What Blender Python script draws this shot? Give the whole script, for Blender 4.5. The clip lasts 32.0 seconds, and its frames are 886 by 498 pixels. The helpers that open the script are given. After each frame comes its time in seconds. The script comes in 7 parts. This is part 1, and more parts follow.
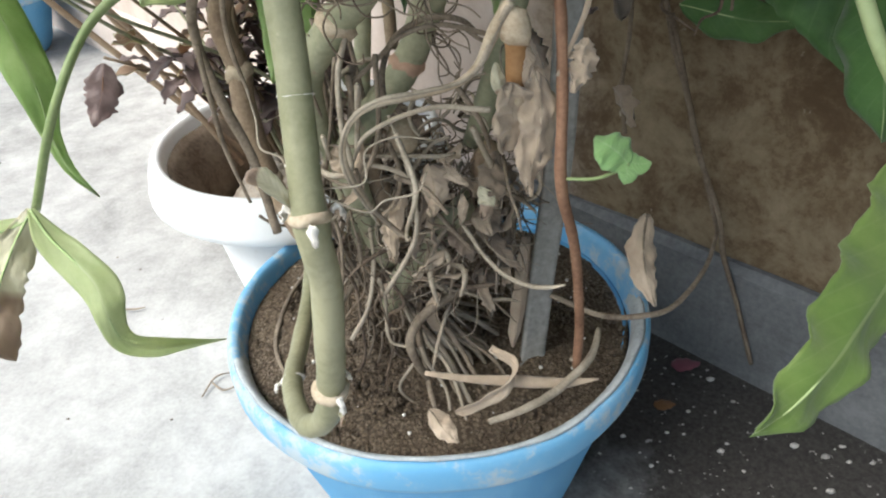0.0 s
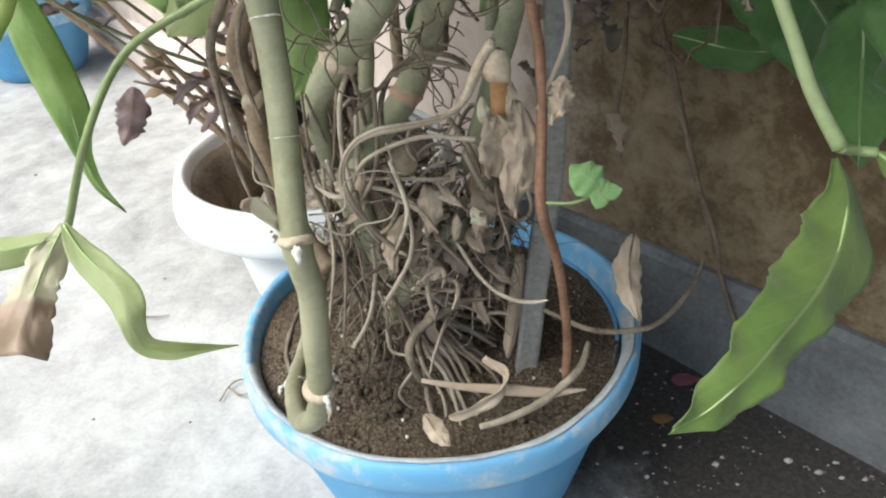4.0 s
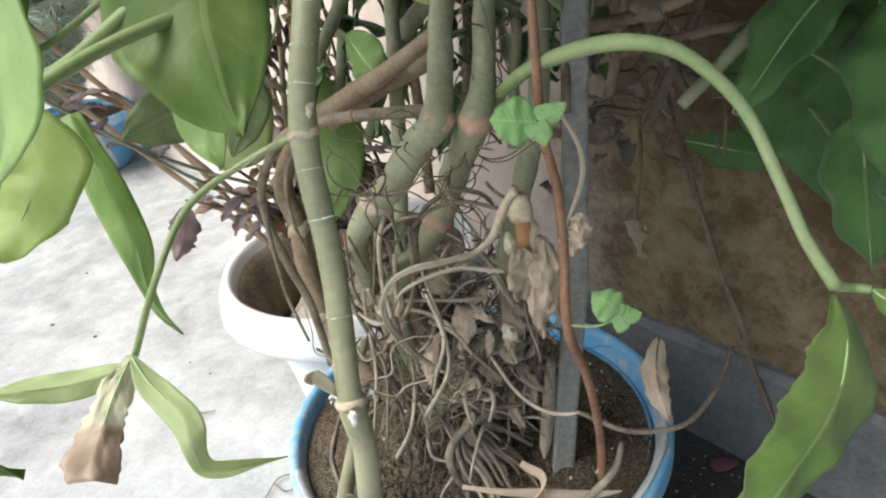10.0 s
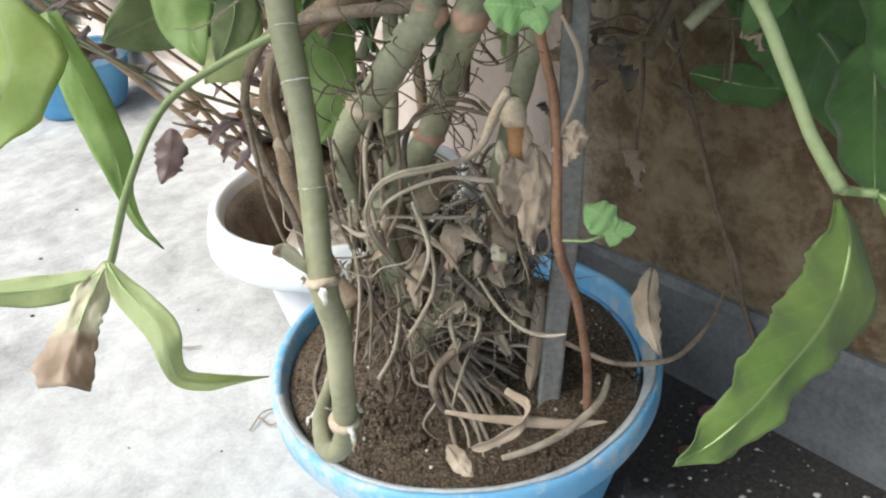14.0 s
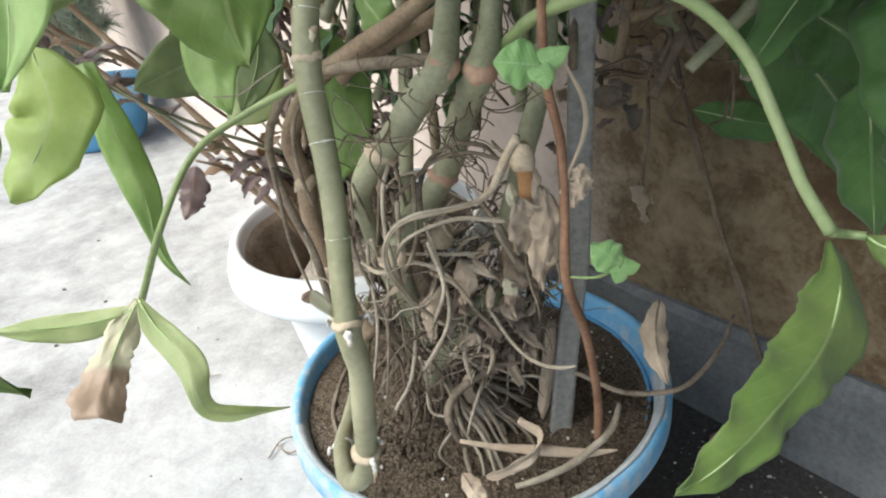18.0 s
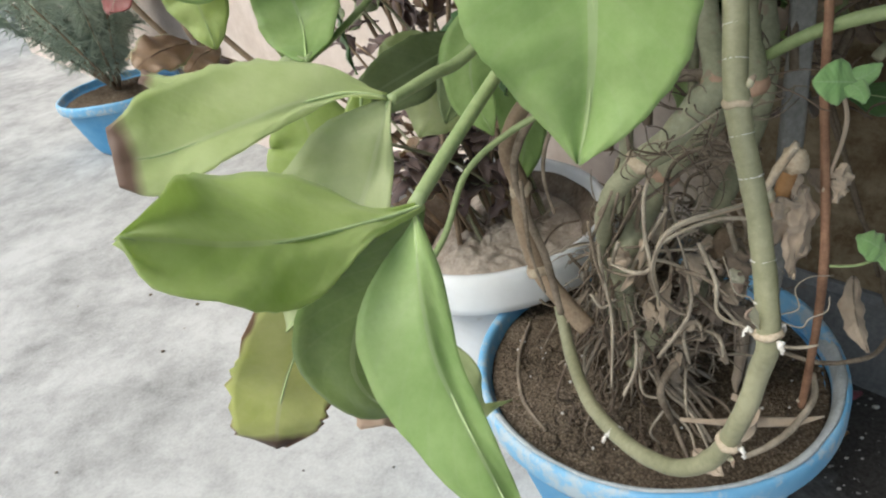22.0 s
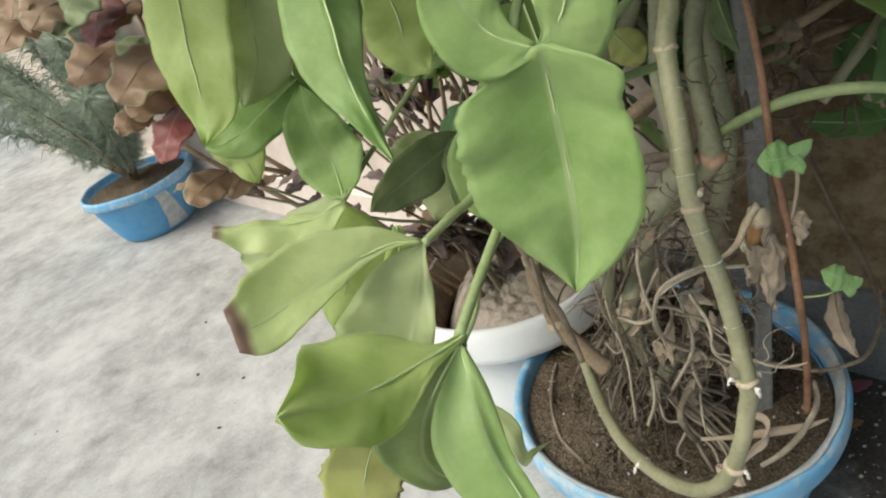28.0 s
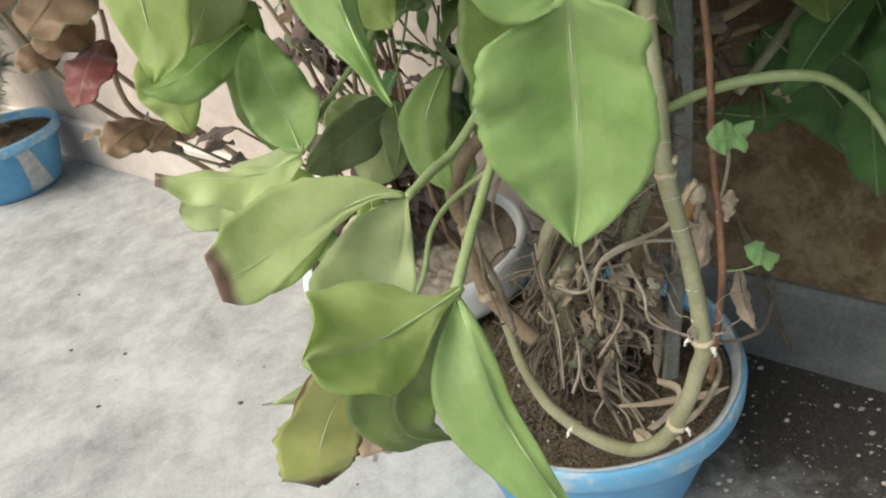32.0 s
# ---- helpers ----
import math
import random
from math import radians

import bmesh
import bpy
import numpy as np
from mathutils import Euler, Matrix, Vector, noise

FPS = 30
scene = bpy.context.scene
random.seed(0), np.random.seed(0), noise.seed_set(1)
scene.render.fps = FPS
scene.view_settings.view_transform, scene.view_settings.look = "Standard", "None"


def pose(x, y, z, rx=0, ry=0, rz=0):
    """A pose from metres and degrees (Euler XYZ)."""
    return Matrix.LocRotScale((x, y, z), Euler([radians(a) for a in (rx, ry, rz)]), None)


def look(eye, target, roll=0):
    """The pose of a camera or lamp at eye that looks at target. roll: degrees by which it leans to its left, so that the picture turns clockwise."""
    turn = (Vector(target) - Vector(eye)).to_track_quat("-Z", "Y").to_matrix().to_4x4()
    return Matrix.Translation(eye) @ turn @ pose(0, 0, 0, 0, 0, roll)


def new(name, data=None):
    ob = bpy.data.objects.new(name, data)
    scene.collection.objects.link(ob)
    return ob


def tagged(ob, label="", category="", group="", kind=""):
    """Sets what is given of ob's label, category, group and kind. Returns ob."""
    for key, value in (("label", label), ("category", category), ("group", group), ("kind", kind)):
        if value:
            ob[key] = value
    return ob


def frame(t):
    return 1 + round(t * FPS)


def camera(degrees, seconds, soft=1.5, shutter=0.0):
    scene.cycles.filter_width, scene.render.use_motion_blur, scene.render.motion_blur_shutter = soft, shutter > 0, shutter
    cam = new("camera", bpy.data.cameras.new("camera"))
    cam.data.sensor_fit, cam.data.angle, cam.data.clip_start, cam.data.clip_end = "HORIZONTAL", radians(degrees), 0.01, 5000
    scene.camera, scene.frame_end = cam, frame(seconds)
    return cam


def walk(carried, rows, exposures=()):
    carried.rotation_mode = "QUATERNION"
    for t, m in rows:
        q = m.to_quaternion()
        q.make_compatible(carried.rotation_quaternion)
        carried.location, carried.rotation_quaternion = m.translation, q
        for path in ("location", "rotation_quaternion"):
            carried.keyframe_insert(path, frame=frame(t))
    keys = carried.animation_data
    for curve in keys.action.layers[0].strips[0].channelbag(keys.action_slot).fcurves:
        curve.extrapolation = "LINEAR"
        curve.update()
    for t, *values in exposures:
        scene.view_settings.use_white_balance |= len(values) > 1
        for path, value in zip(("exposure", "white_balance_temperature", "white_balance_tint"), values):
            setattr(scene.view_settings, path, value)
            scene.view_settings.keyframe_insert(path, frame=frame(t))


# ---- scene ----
# The camera is carried by hand round one big flower pot, then lifts and moves to its other side.
cam = camera(65.19, 32.0, soft=2.1)
PATH = [
    (0, (-0.0000, -0.3914, 0.4900), (0.0160, 0.4293, -0.0811), -4.54),
    (0.5, (0.0004, -0.3975, 0.4921), (0.0070, 0.4266, -0.0743), -4.85),
    (1, (0.0045, -0.4013, 0.4955), (0.0082, 0.4232, -0.0702), -4.55),
    (1.5, (0.0011, -0.4052, 0.4959), (-0.0029, 0.4228, -0.0648), -4.61),
    (2, (0.0046, -0.4087, 0.5094), (-0.0133, 0.4236, -0.0447), -6.15),
    (2.5, (0.0046, -0.4082, 0.4986), (-0.0105, 0.4198, -0.0620), -5.31),
    (3, (0.0030, -0.4107, 0.5029), (-0.0142, 0.4196, -0.0542), -5.22),
    (3.5, (0.0153, -0.4148, 0.5052), (0.0005, 0.4170, -0.0498), -4.84),
    (5.5, (0.0168, -0.4135, 0.5105), (-0.0196, 0.4249, -0.0333), -6.42),
    (6, (0.0109, -0.4152, 0.5122), (-0.0323, 0.4260, -0.0268), -6.25),
    (6.5, (0.0118, -0.4208, 0.5146), (-0.0277, 0.4243, -0.0186), -5.72),
    (7, (0.0132, -0.4277, 0.5188), (-0.0235, 0.4220, -0.0072), -5.11),
    (7.5, (0.0103, -0.4387, 0.5281), (-0.0343, 0.4150, 0.0091), -4.87),
    (8, (0.0070, -0.4299, 0.5222), (-0.0387, 0.4253, 0.0060), -5.40),
    (8.5, (0.0146, -0.4253, 0.5443), (-0.0146, 0.4457, 0.0540), -7.55),
    (9, (0.0124, -0.4280, 0.5546), (-0.0272, 0.4567, 0.0900), -8.00),
    (9.5, (0.0185, -0.4280, 0.5586), (-0.0378, 0.4573, 0.0970), -9.33),
    (10, (0.0190, -0.4234, 0.5485), (-0.0343, 0.4575, 0.0782), -8.49),
    (10.5, (0.0173, -0.4199, 0.5339), (-0.0304, 0.4512, 0.0451), -7.07),
    (11, (0.0207, -0.4247, 0.5213), (-0.0280, 0.4336, 0.0104), -6.15),
    (11.5, (0.0155, -0.4220, 0.5146), (-0.0343, 0.4293, -0.0078), -5.56),
    (12, (0.0154, -0.4218, 0.5125), (-0.0330, 0.4294, -0.0102), -5.50),
    (12.5, (0.0107, -0.4213, 0.5103), (-0.0359, 0.4280, -0.0155), -4.92),
    (13, (0.0043, -0.4218, 0.5117), (-0.0474, 0.4312, -0.0078), -5.31),
    (13.5, (0.0206, -0.4216, 0.5192), (-0.0287, 0.4328, 0.0019), -6.34),
    (14, (0.0207, -0.4248, 0.5173), (-0.0343, 0.4306, 0.0023), -6.58),
    (14.5, (0.0268, -0.4242, 0.5215), (-0.0359, 0.4326, 0.0097), -7.53),
    (15, (0.0283, -0.4285, 0.5276), (-0.0376, 0.4325, 0.0232), -8.04),
    (15.5, (0.0361, -0.4305, 0.5268), (-0.0342, 0.4270, 0.0171), -8.39),
    (17.5, (0.0264, -0.4346, 0.5221), (-0.0366, 0.4296, 0.0230), -7.00),
    (18, (0.0217, -0.4369, 0.5327), (-0.0487, 0.4356, 0.0490), -7.50),
    (18.5, (0.0168, -0.4449, 0.5536), (-0.0578, 0.4454, 0.1045), -7.69),
    (19, (0.0133, -0.4529, 0.5701), (-0.0657, 0.4504, 0.1485), -7.64),
    (19.5, (0.0081, -0.4584, 0.5725), (-0.0763, 0.4478, 0.1583), -7.48),
    (20, (0.0055, -0.4549, 0.5742), (-0.0790, 0.4534, 0.1647), -7.71),
    (20.5, (-0.0036, -0.4578, 0.5782), (-0.1055, 0.4489, 0.1689), -7.26),
    (20.8, (-0.0240, -0.4711, 0.5783), (-0.1303, 0.4420, 0.1848), -6.77),
    (21, (-0.0425, -0.4710, 0.5760), (-0.1459, 0.4214, 0.1367), -5.62),
    (21.2, (-0.0643, -0.4639, 0.5745), (-0.1653, 0.4024, 0.0854), -7.81),
    (21.4, (-0.0891, -0.4608, 0.5854), (-0.1815, 0.3981, 0.0816), -10.83),
    (21.5, (-0.1063, -0.4578, 0.5868), (-0.1928, 0.4016, 0.0828), -11.54),
    (21.6, (-0.1128, -0.4619, 0.5888), (-0.2194, 0.3923, 0.0800), -10.79),
    (21.8, (-0.1279, -0.4561, 0.5873), (-0.1985, 0.3949, 0.0670), -9.94),
    (22, (-0.1316, -0.4484, 0.5865), (-0.1811, 0.4018, 0.0624), -10.83),
    (22.2, (-0.1390, -0.4431, 0.5938), (-0.1763, 0.4082, 0.0704), -11.16),
    (22.5, (-0.1469, -0.4433, 0.6175), (-0.1585, 0.4017, 0.0830), -13.84),
    (23, (-0.1398, -0.4511, 0.6358), (-0.1435, 0.3936, 0.1007), -17.13),
    (23.5, (-0.1475, -0.4458, 0.6252), (-0.1605, 0.3988, 0.0900), -16.83),
    (24, (-0.1588, -0.4412, 0.6260), (-0.1659, 0.4034, 0.0906), -17.61),
    (24.5, (-0.1619, -0.4433, 0.6269), (-0.1726, 0.4092, 0.1043), -17.78),
    (25, (-0.1602, -0.4566, 0.6408), (-0.1697, 0.4024, 0.1290), -17.78),
    (25.5, (-0.1445, -0.4562, 0.6501), (-0.1621, 0.4079, 0.1470), -19.46),
    (27.5, (-0.1304, -0.4860, 0.6578), (-0.1836, 0.3797, 0.1601), -19.24),
    (28, (-0.1275, -0.4884, 0.6573), (-0.1874, 0.3804, 0.1657), -19.27),
    (28.5, (-0.1279, -0.4880, 0.6570), (-0.1942, 0.3775, 0.1605), -19.60),
    (29, (-0.1295, -0.4883, 0.6550), (-0.1957, 0.3774, 0.1589), -19.33),
    (29.5, (-0.1315, -0.4894, 0.6533), (-0.1967, 0.3768, 0.1579), -18.94),
    (30, (-0.1266, -0.4893, 0.6589), (-0.1866, 0.3811, 0.1702), -19.29),
    (30.5, (-0.1343, -0.4929, 0.6520), (-0.1891, 0.3716, 0.1523), -18.04),
    (31, (-0.1411, -0.4958, 0.6374), (-0.1543, 0.3656, 0.1296), -14.47),
    (31.5, (-0.1693, -0.4968, 0.6619), (-0.1461, 0.3552, 0.1390), -14.00),
    (32, (-0.1794, -0.4815, 0.6542), (-0.0702, 0.3462, 0.1038), -11.27),
]
walk(cam, [(t, look(eye, to, roll)) for t, eye, to, roll in PATH], [(0.0, 0.90, 6100, 4.0), (18.0, 0.90, 6100, 4.0), (20.5, 0.88, 5950, 5.0), (22.0, 0.38, 6200, 4.0), (23.0, 0.40, 6350, 3.0), (25.0, 0.36, 6450, 2.0), (28.0, 0.35, 6550, 2.0), (32.0, 0.35, 6550, 2.0)])

SUN_UP, SUN_TURN, SUN_WIDE, SUN, SKY = 56.0, -114.0, 40.0, 2.3, 0.125

# ---- world and light ----
world = bpy.data.worlds.new("sky")
scene.world = world
world.use_nodes = True
wn = world.node_tree
bg = wn.nodes["Background"]
sky = wn.nodes.new("ShaderNodeTexSky")
sky.sky_type = "NISHITA"
sky.sun_disc = False
sky.sun_elevation = radians(SUN_UP)
sky.sun_rotation = radians(SUN_TURN)
sky.air_density, sky.dust_density, sky.ozone_density = 1.4, 5.0, 1.0
wn.links.new(sky.outputs[0], bg.inputs[0])
bg.inputs[1].default_value = SKY
sun = new("sun", bpy.data.lights.new("sun", "SUN"))
sun.data.energy, sun.data.angle, sun.data.color = SUN, radians(SUN_WIDE), (1.0, 0.98, 0.95)
sun_way = Vector((math.sin(radians(SUN_TURN)) * math.cos(radians(SUN_UP)), math.cos(radians(SUN_TURN)) * math.cos(radians(SUN_UP)), math.sin(radians(SUN_UP))))
sun.matrix_world = Matrix.Translation(sun_way * 5) @ sun_way.to_track_quat("Z", "Y").to_matrix().to_4x4()


# ---- materials ----
def material(name, rough=0.7, spec=0.4):
    m = bpy.data.materials.new(name)
    m.use_nodes = True
    nt = m.node_tree
    b = nt.nodes["Principled BSDF"]
    b.inputs["Roughness"].default_value = rough
    b.inputs["Specular IOR Level"].default_value = spec
    return m, nt, b


def node(nt, kind, **values):
    n = nt.nodes.new(kind)
    for key, value in values.items():
        n.inputs[key.replace("_", " ")].default_value = value
    return n


def coords(nt, uv=False):
    return nt.nodes.new("ShaderNodeTexCoord").outputs["UV" if uv else "Object"]


def grain(nt, at, scale, detail=4.0, rough=0.6, warp=0.0):
    n = node(nt, "ShaderNodeTexNoise", Scale=scale, Detail=detail, Roughness=rough, Distortion=warp)
    nt.links.new(at, n.inputs["Vector"])
    return n.outputs["Fac"]


def ramp(nt, fac, *stops):
    r = nt.nodes.new("ShaderNodeValToRGB")
    e = r.color_ramp.elements
    while len(e) < len(stops):
        e.new(0.5)
    for n, (pos, col) in enumerate(stops):
        e[n].position = pos
        e[n].color = (*col, 1) if len(col) == 3 else (col[0],) * 3 + (1,)
    nt.links.new(fac, r.inputs[0])
    return r.outputs[0]


def blend(nt, fac, a, b, how="MIX"):
    n = nt.nodes.new("ShaderNodeMix")
    n.data_type, n.blend_type = "RGBA", how
    for sock, value in ((n.inputs[0], fac), (n.inputs[6], a), (n.inputs[7], b)):
        if isinstance(value, bpy.types.NodeSocket):
            nt.links.new(value, sock)
        elif isinstance(value, tuple):
            sock.default_value = (*value, 1)
        else:
            sock.default_value = value
    return n.outputs[2]


def calc(nt, how, a, b=0.0):
    n = nt.nodes.new("ShaderNodeMath")
    n.operation = how
    for sock, value in ((n.inputs[0], a), (n.inputs[1], b)):
        if isinstance(value, bpy.types.NodeSocket):
            nt.links.new(value, sock)
        else:
            sock.default_value = value
    return n.outputs[0]


def bumped(nt, b, height, strength=0.3, distance=0.002):
    n = node(nt, "ShaderNodeBump", Strength=strength, Distance=distance)
    nt.links.new(height, n.inputs["Height"])
    nt.links.new(n.outputs[0], b.inputs["Normal"])


def mottled(name, dark, light, scale, fine, rough=0.8, spec=0.3, relief=0.3, depth=0.002, spots=None, spot_scale=60.0, spot_at=0.68):
    """Two scales of mottling between two colours, with optional spots of a third."""
    m, nt, b = material(name, rough, spec)
    at = coords(nt)
    big, small = grain(nt, at, scale), grain(nt, at, fine, 6.0, 0.7)
    mix = calc(nt, "ADD", calc(nt, "MULTIPLY", big, 0.6), calc(nt, "MULTIPLY", small, 0.4))
    col = ramp(nt, mix, (0.36, dark), (0.62, light))
    if spots:
        s = grain(nt, at, spot_scale, 3.0)
        col = blend(nt, ramp(nt, s, (spot_at, (0, 0, 0)), (spot_at + 0.05, (1, 1, 1))), col, spots)
    nt.links.new(col, b.inputs["Base Color"])
    bumped(nt, b, mix, relief, depth)
    return m


def leaf_material(name, low, high, vein, edge=None, edge_from=0.9, gloss=0.42, thin=0.35, veins=9.0, tip=None, tip_from=0.86, vein_strength=0.6):
    """A blade: u runs along the midrib, v across it from edge to edge."""
    m, nt, b = material(name, gloss, 0.35)
    uv, at = coords(nt, True), coords(nt)
    split = nt.nodes.new("ShaderNodeSeparateXYZ")
    nt.links.new(uv, split.inputs[0])
    u, v = split.outputs[0], split.outputs[1]
    off = calc(nt, "ABSOLUTE", calc(nt, "SUBTRACT", calc(nt, "MULTIPLY", v, 2.0), 1.0))
    info = nt.nodes.new("ShaderNodeObjectInfo")
    big, small = grain(nt, at, 22.0, 3.0), grain(nt, at, 260.0, 5.0, 0.7)
    tone = calc(nt, "ADD", calc(nt, "MULTIPLY", big, 0.75), calc(nt, "MULTIPLY", small, 0.25))
    col = ramp(nt, tone, (0.34, low), (0.66, high))
    # side veins run forward and outward
    wave = calc(nt, "FRACT", calc(nt, "MULTIPLY", calc(nt, "SUBTRACT", u, calc(nt, "MULTIPLY", off, 0.22)), veins))
    ridge = calc(nt, "ABSOLUTE", calc(nt, "SUBTRACT", wave, 0.5))
    line = calc(nt, "LESS_THAN", ridge, 0.055)
    mid = calc(nt, "LESS_THAN", off, 0.045)
    col = blend(nt, calc(nt, "MULTIPLY", line, 0.16 * vein_strength), col, vein)
    col = blend(nt, calc(nt, "MULTIPLY", mid, vein_strength), col, vein)
    if edge:
        rag = calc(nt, "ADD", off, calc(nt, "MULTIPLY", calc(nt, "SUBTRACT", big, 0.5), 0.5))
        col = blend(nt, ramp(nt, rag, (edge_from, (0, 0, 0)), (min(edge_from + 0.12, 1.0), (1, 1, 1))), col, edge)
    if tip:
        rag = calc(nt, "ADD", u, calc(nt, "MULTIPLY", calc(nt, "SUBTRACT", big, 0.5), 0.25))
        col = blend(nt, ramp(nt, rag, (tip_from, (0, 0, 0)), (min(tip_from + 0.06, 1.0), (1, 1, 1))), col, tip)
    nt.links.new(col, b.inputs["Base Color"])
    b.inputs["Sheen Weight"].default_value = 0.25
    b.inputs["Sheen Roughness"].default_value = 0.6
    high_v = calc(nt, "ADD", calc(nt, "MULTIPLY", ridge, 0.45), calc(nt, "ADD", calc(nt, "MULTIPLY", small, 0.3), calc(nt, "MULTIPLY", grain(nt, at, 70.0, 3.0), 1.6)))
    bumped(nt, b, high_v, 0.35, 0.0016)
    out = nt.nodes["Material Output"]
    trans = nt.nodes.new("ShaderNodeBsdfTranslucent")
    nt.links.new(col, trans.inputs[0])
    mix = node(nt, "ShaderNodeMixShader", Fac=thin)
    nt.links.new(b.outputs[0], mix.inputs[1])
    nt.links.new(trans.outputs[0], mix.inputs[2])
    nt.links.new(mix.outputs[0], out.inputs[0])
    return m


# ---- shapes ----
def V(*p):
    return Vector(p[0] if len(p) == 1 else p)


def spline(points, per=8):
    """A smooth line through the points."""
    p = [V(q) for q in points]
    if len(p) == 2:
        return [p[0].lerp(p[1], i / per) for i in range(per + 1)]
    p = [p[0] * 2 - p[1]] + p + [p[-1] * 2 - p[-2]]
    out = []
    for a, b, c, d in zip(p, p[1:], p[2:], p[3:]):
        for i in range(per):
            t = i / per
            out.append(0.5 * (2 * b + (c - a) * t + (2 * a - 5 * b + 4 * c - d) * t * t + (3 * b - a - 3 * c + d) * t * t * t))
    out.append(p[-2])
    return out


def frames(line):
    """Tangent, side and normal along a line, without twist."""
    tan = [((line[min(i + 1, len(line) - 1)] - line[max(i - 1, 0)]) or V(0, 0, 1)).normalized() for i in range(len(line))]
    side = tan[0].orthogonal().normalized()
    out = []
    for t in tan:
        side = (side - t * side.dot(t)).normalized()
        out.append((t, side, t.cross(side)))
    return out


def tube(bm, points, radii, sides=8, per=6, rough=0.0, nodes=(), seed=0, flat=1.0):
    """A closed tapering tube. nodes: places along it, 0 to 1, where it swells into a ring."""
    line = spline(points, per) if per else [V(p) for p in points]
    rs = [float(r) for r in (radii if hasattr(radii, "__len__") else (radii, radii))]
    rings, last = [], len(line) - 1
    for i, (c, (t, s, n)) in enumerate(zip(line, frames(line))):
        u = i / last
        k = u * (len(rs) - 1)
        a = min(int(k), len(rs) - 2)
        r = rs[a] + (rs[a + 1] - rs[a]) * (k - a)
        for place in nodes:
            r *= 1 + 0.08 * math.exp(-(((u - place) * last / 0.8) ** 2))
        ring = []
        for j in range(sides):
            g = 2 * math.pi * j / sides
            q = r * (1 + rough * (noise.noise((c.x * 90 + seed, c.y * 90 + j * 0.9, c.z * 90))))
            ring.append(bm.verts.new(c + s * (math.cos(g) * q) + n * (math.sin(g) * q * flat)))
        rings.append(ring)
    for a, b in zip(rings, rings[1:]):
        for j in range(sides):
            bm.faces.new((a[j], a[(j + 1) % sides], b[(j + 1) % sides], b[j]))
    bm.faces.new(rings[0][::-1])
    bm.faces.new(rings[-1])
    return bm


WIDTHS = {
    "oblong": lambda u: (math.sin(math.pi * min(1, u ** 0.62)) ** 0.62) if u < 0.999 else 0.0,
    "lance": lambda u: math.sin(math.pi * u ** 0.8) ** 0.9 if 0 < u < 0.999 else 0.0,
    "slat": lambda u: 1.0,
    "strip": lambda u: 0.6 + 0.4 * math.sin(math.pi * u),
    "cut": lambda u: min(1.0, (u + 0.004) / 0.34) ** 0.5 * max(0.0, 1 - max(0.0, (u - 0.30) / 0.70) ** 2.3) ** 0.85,
}


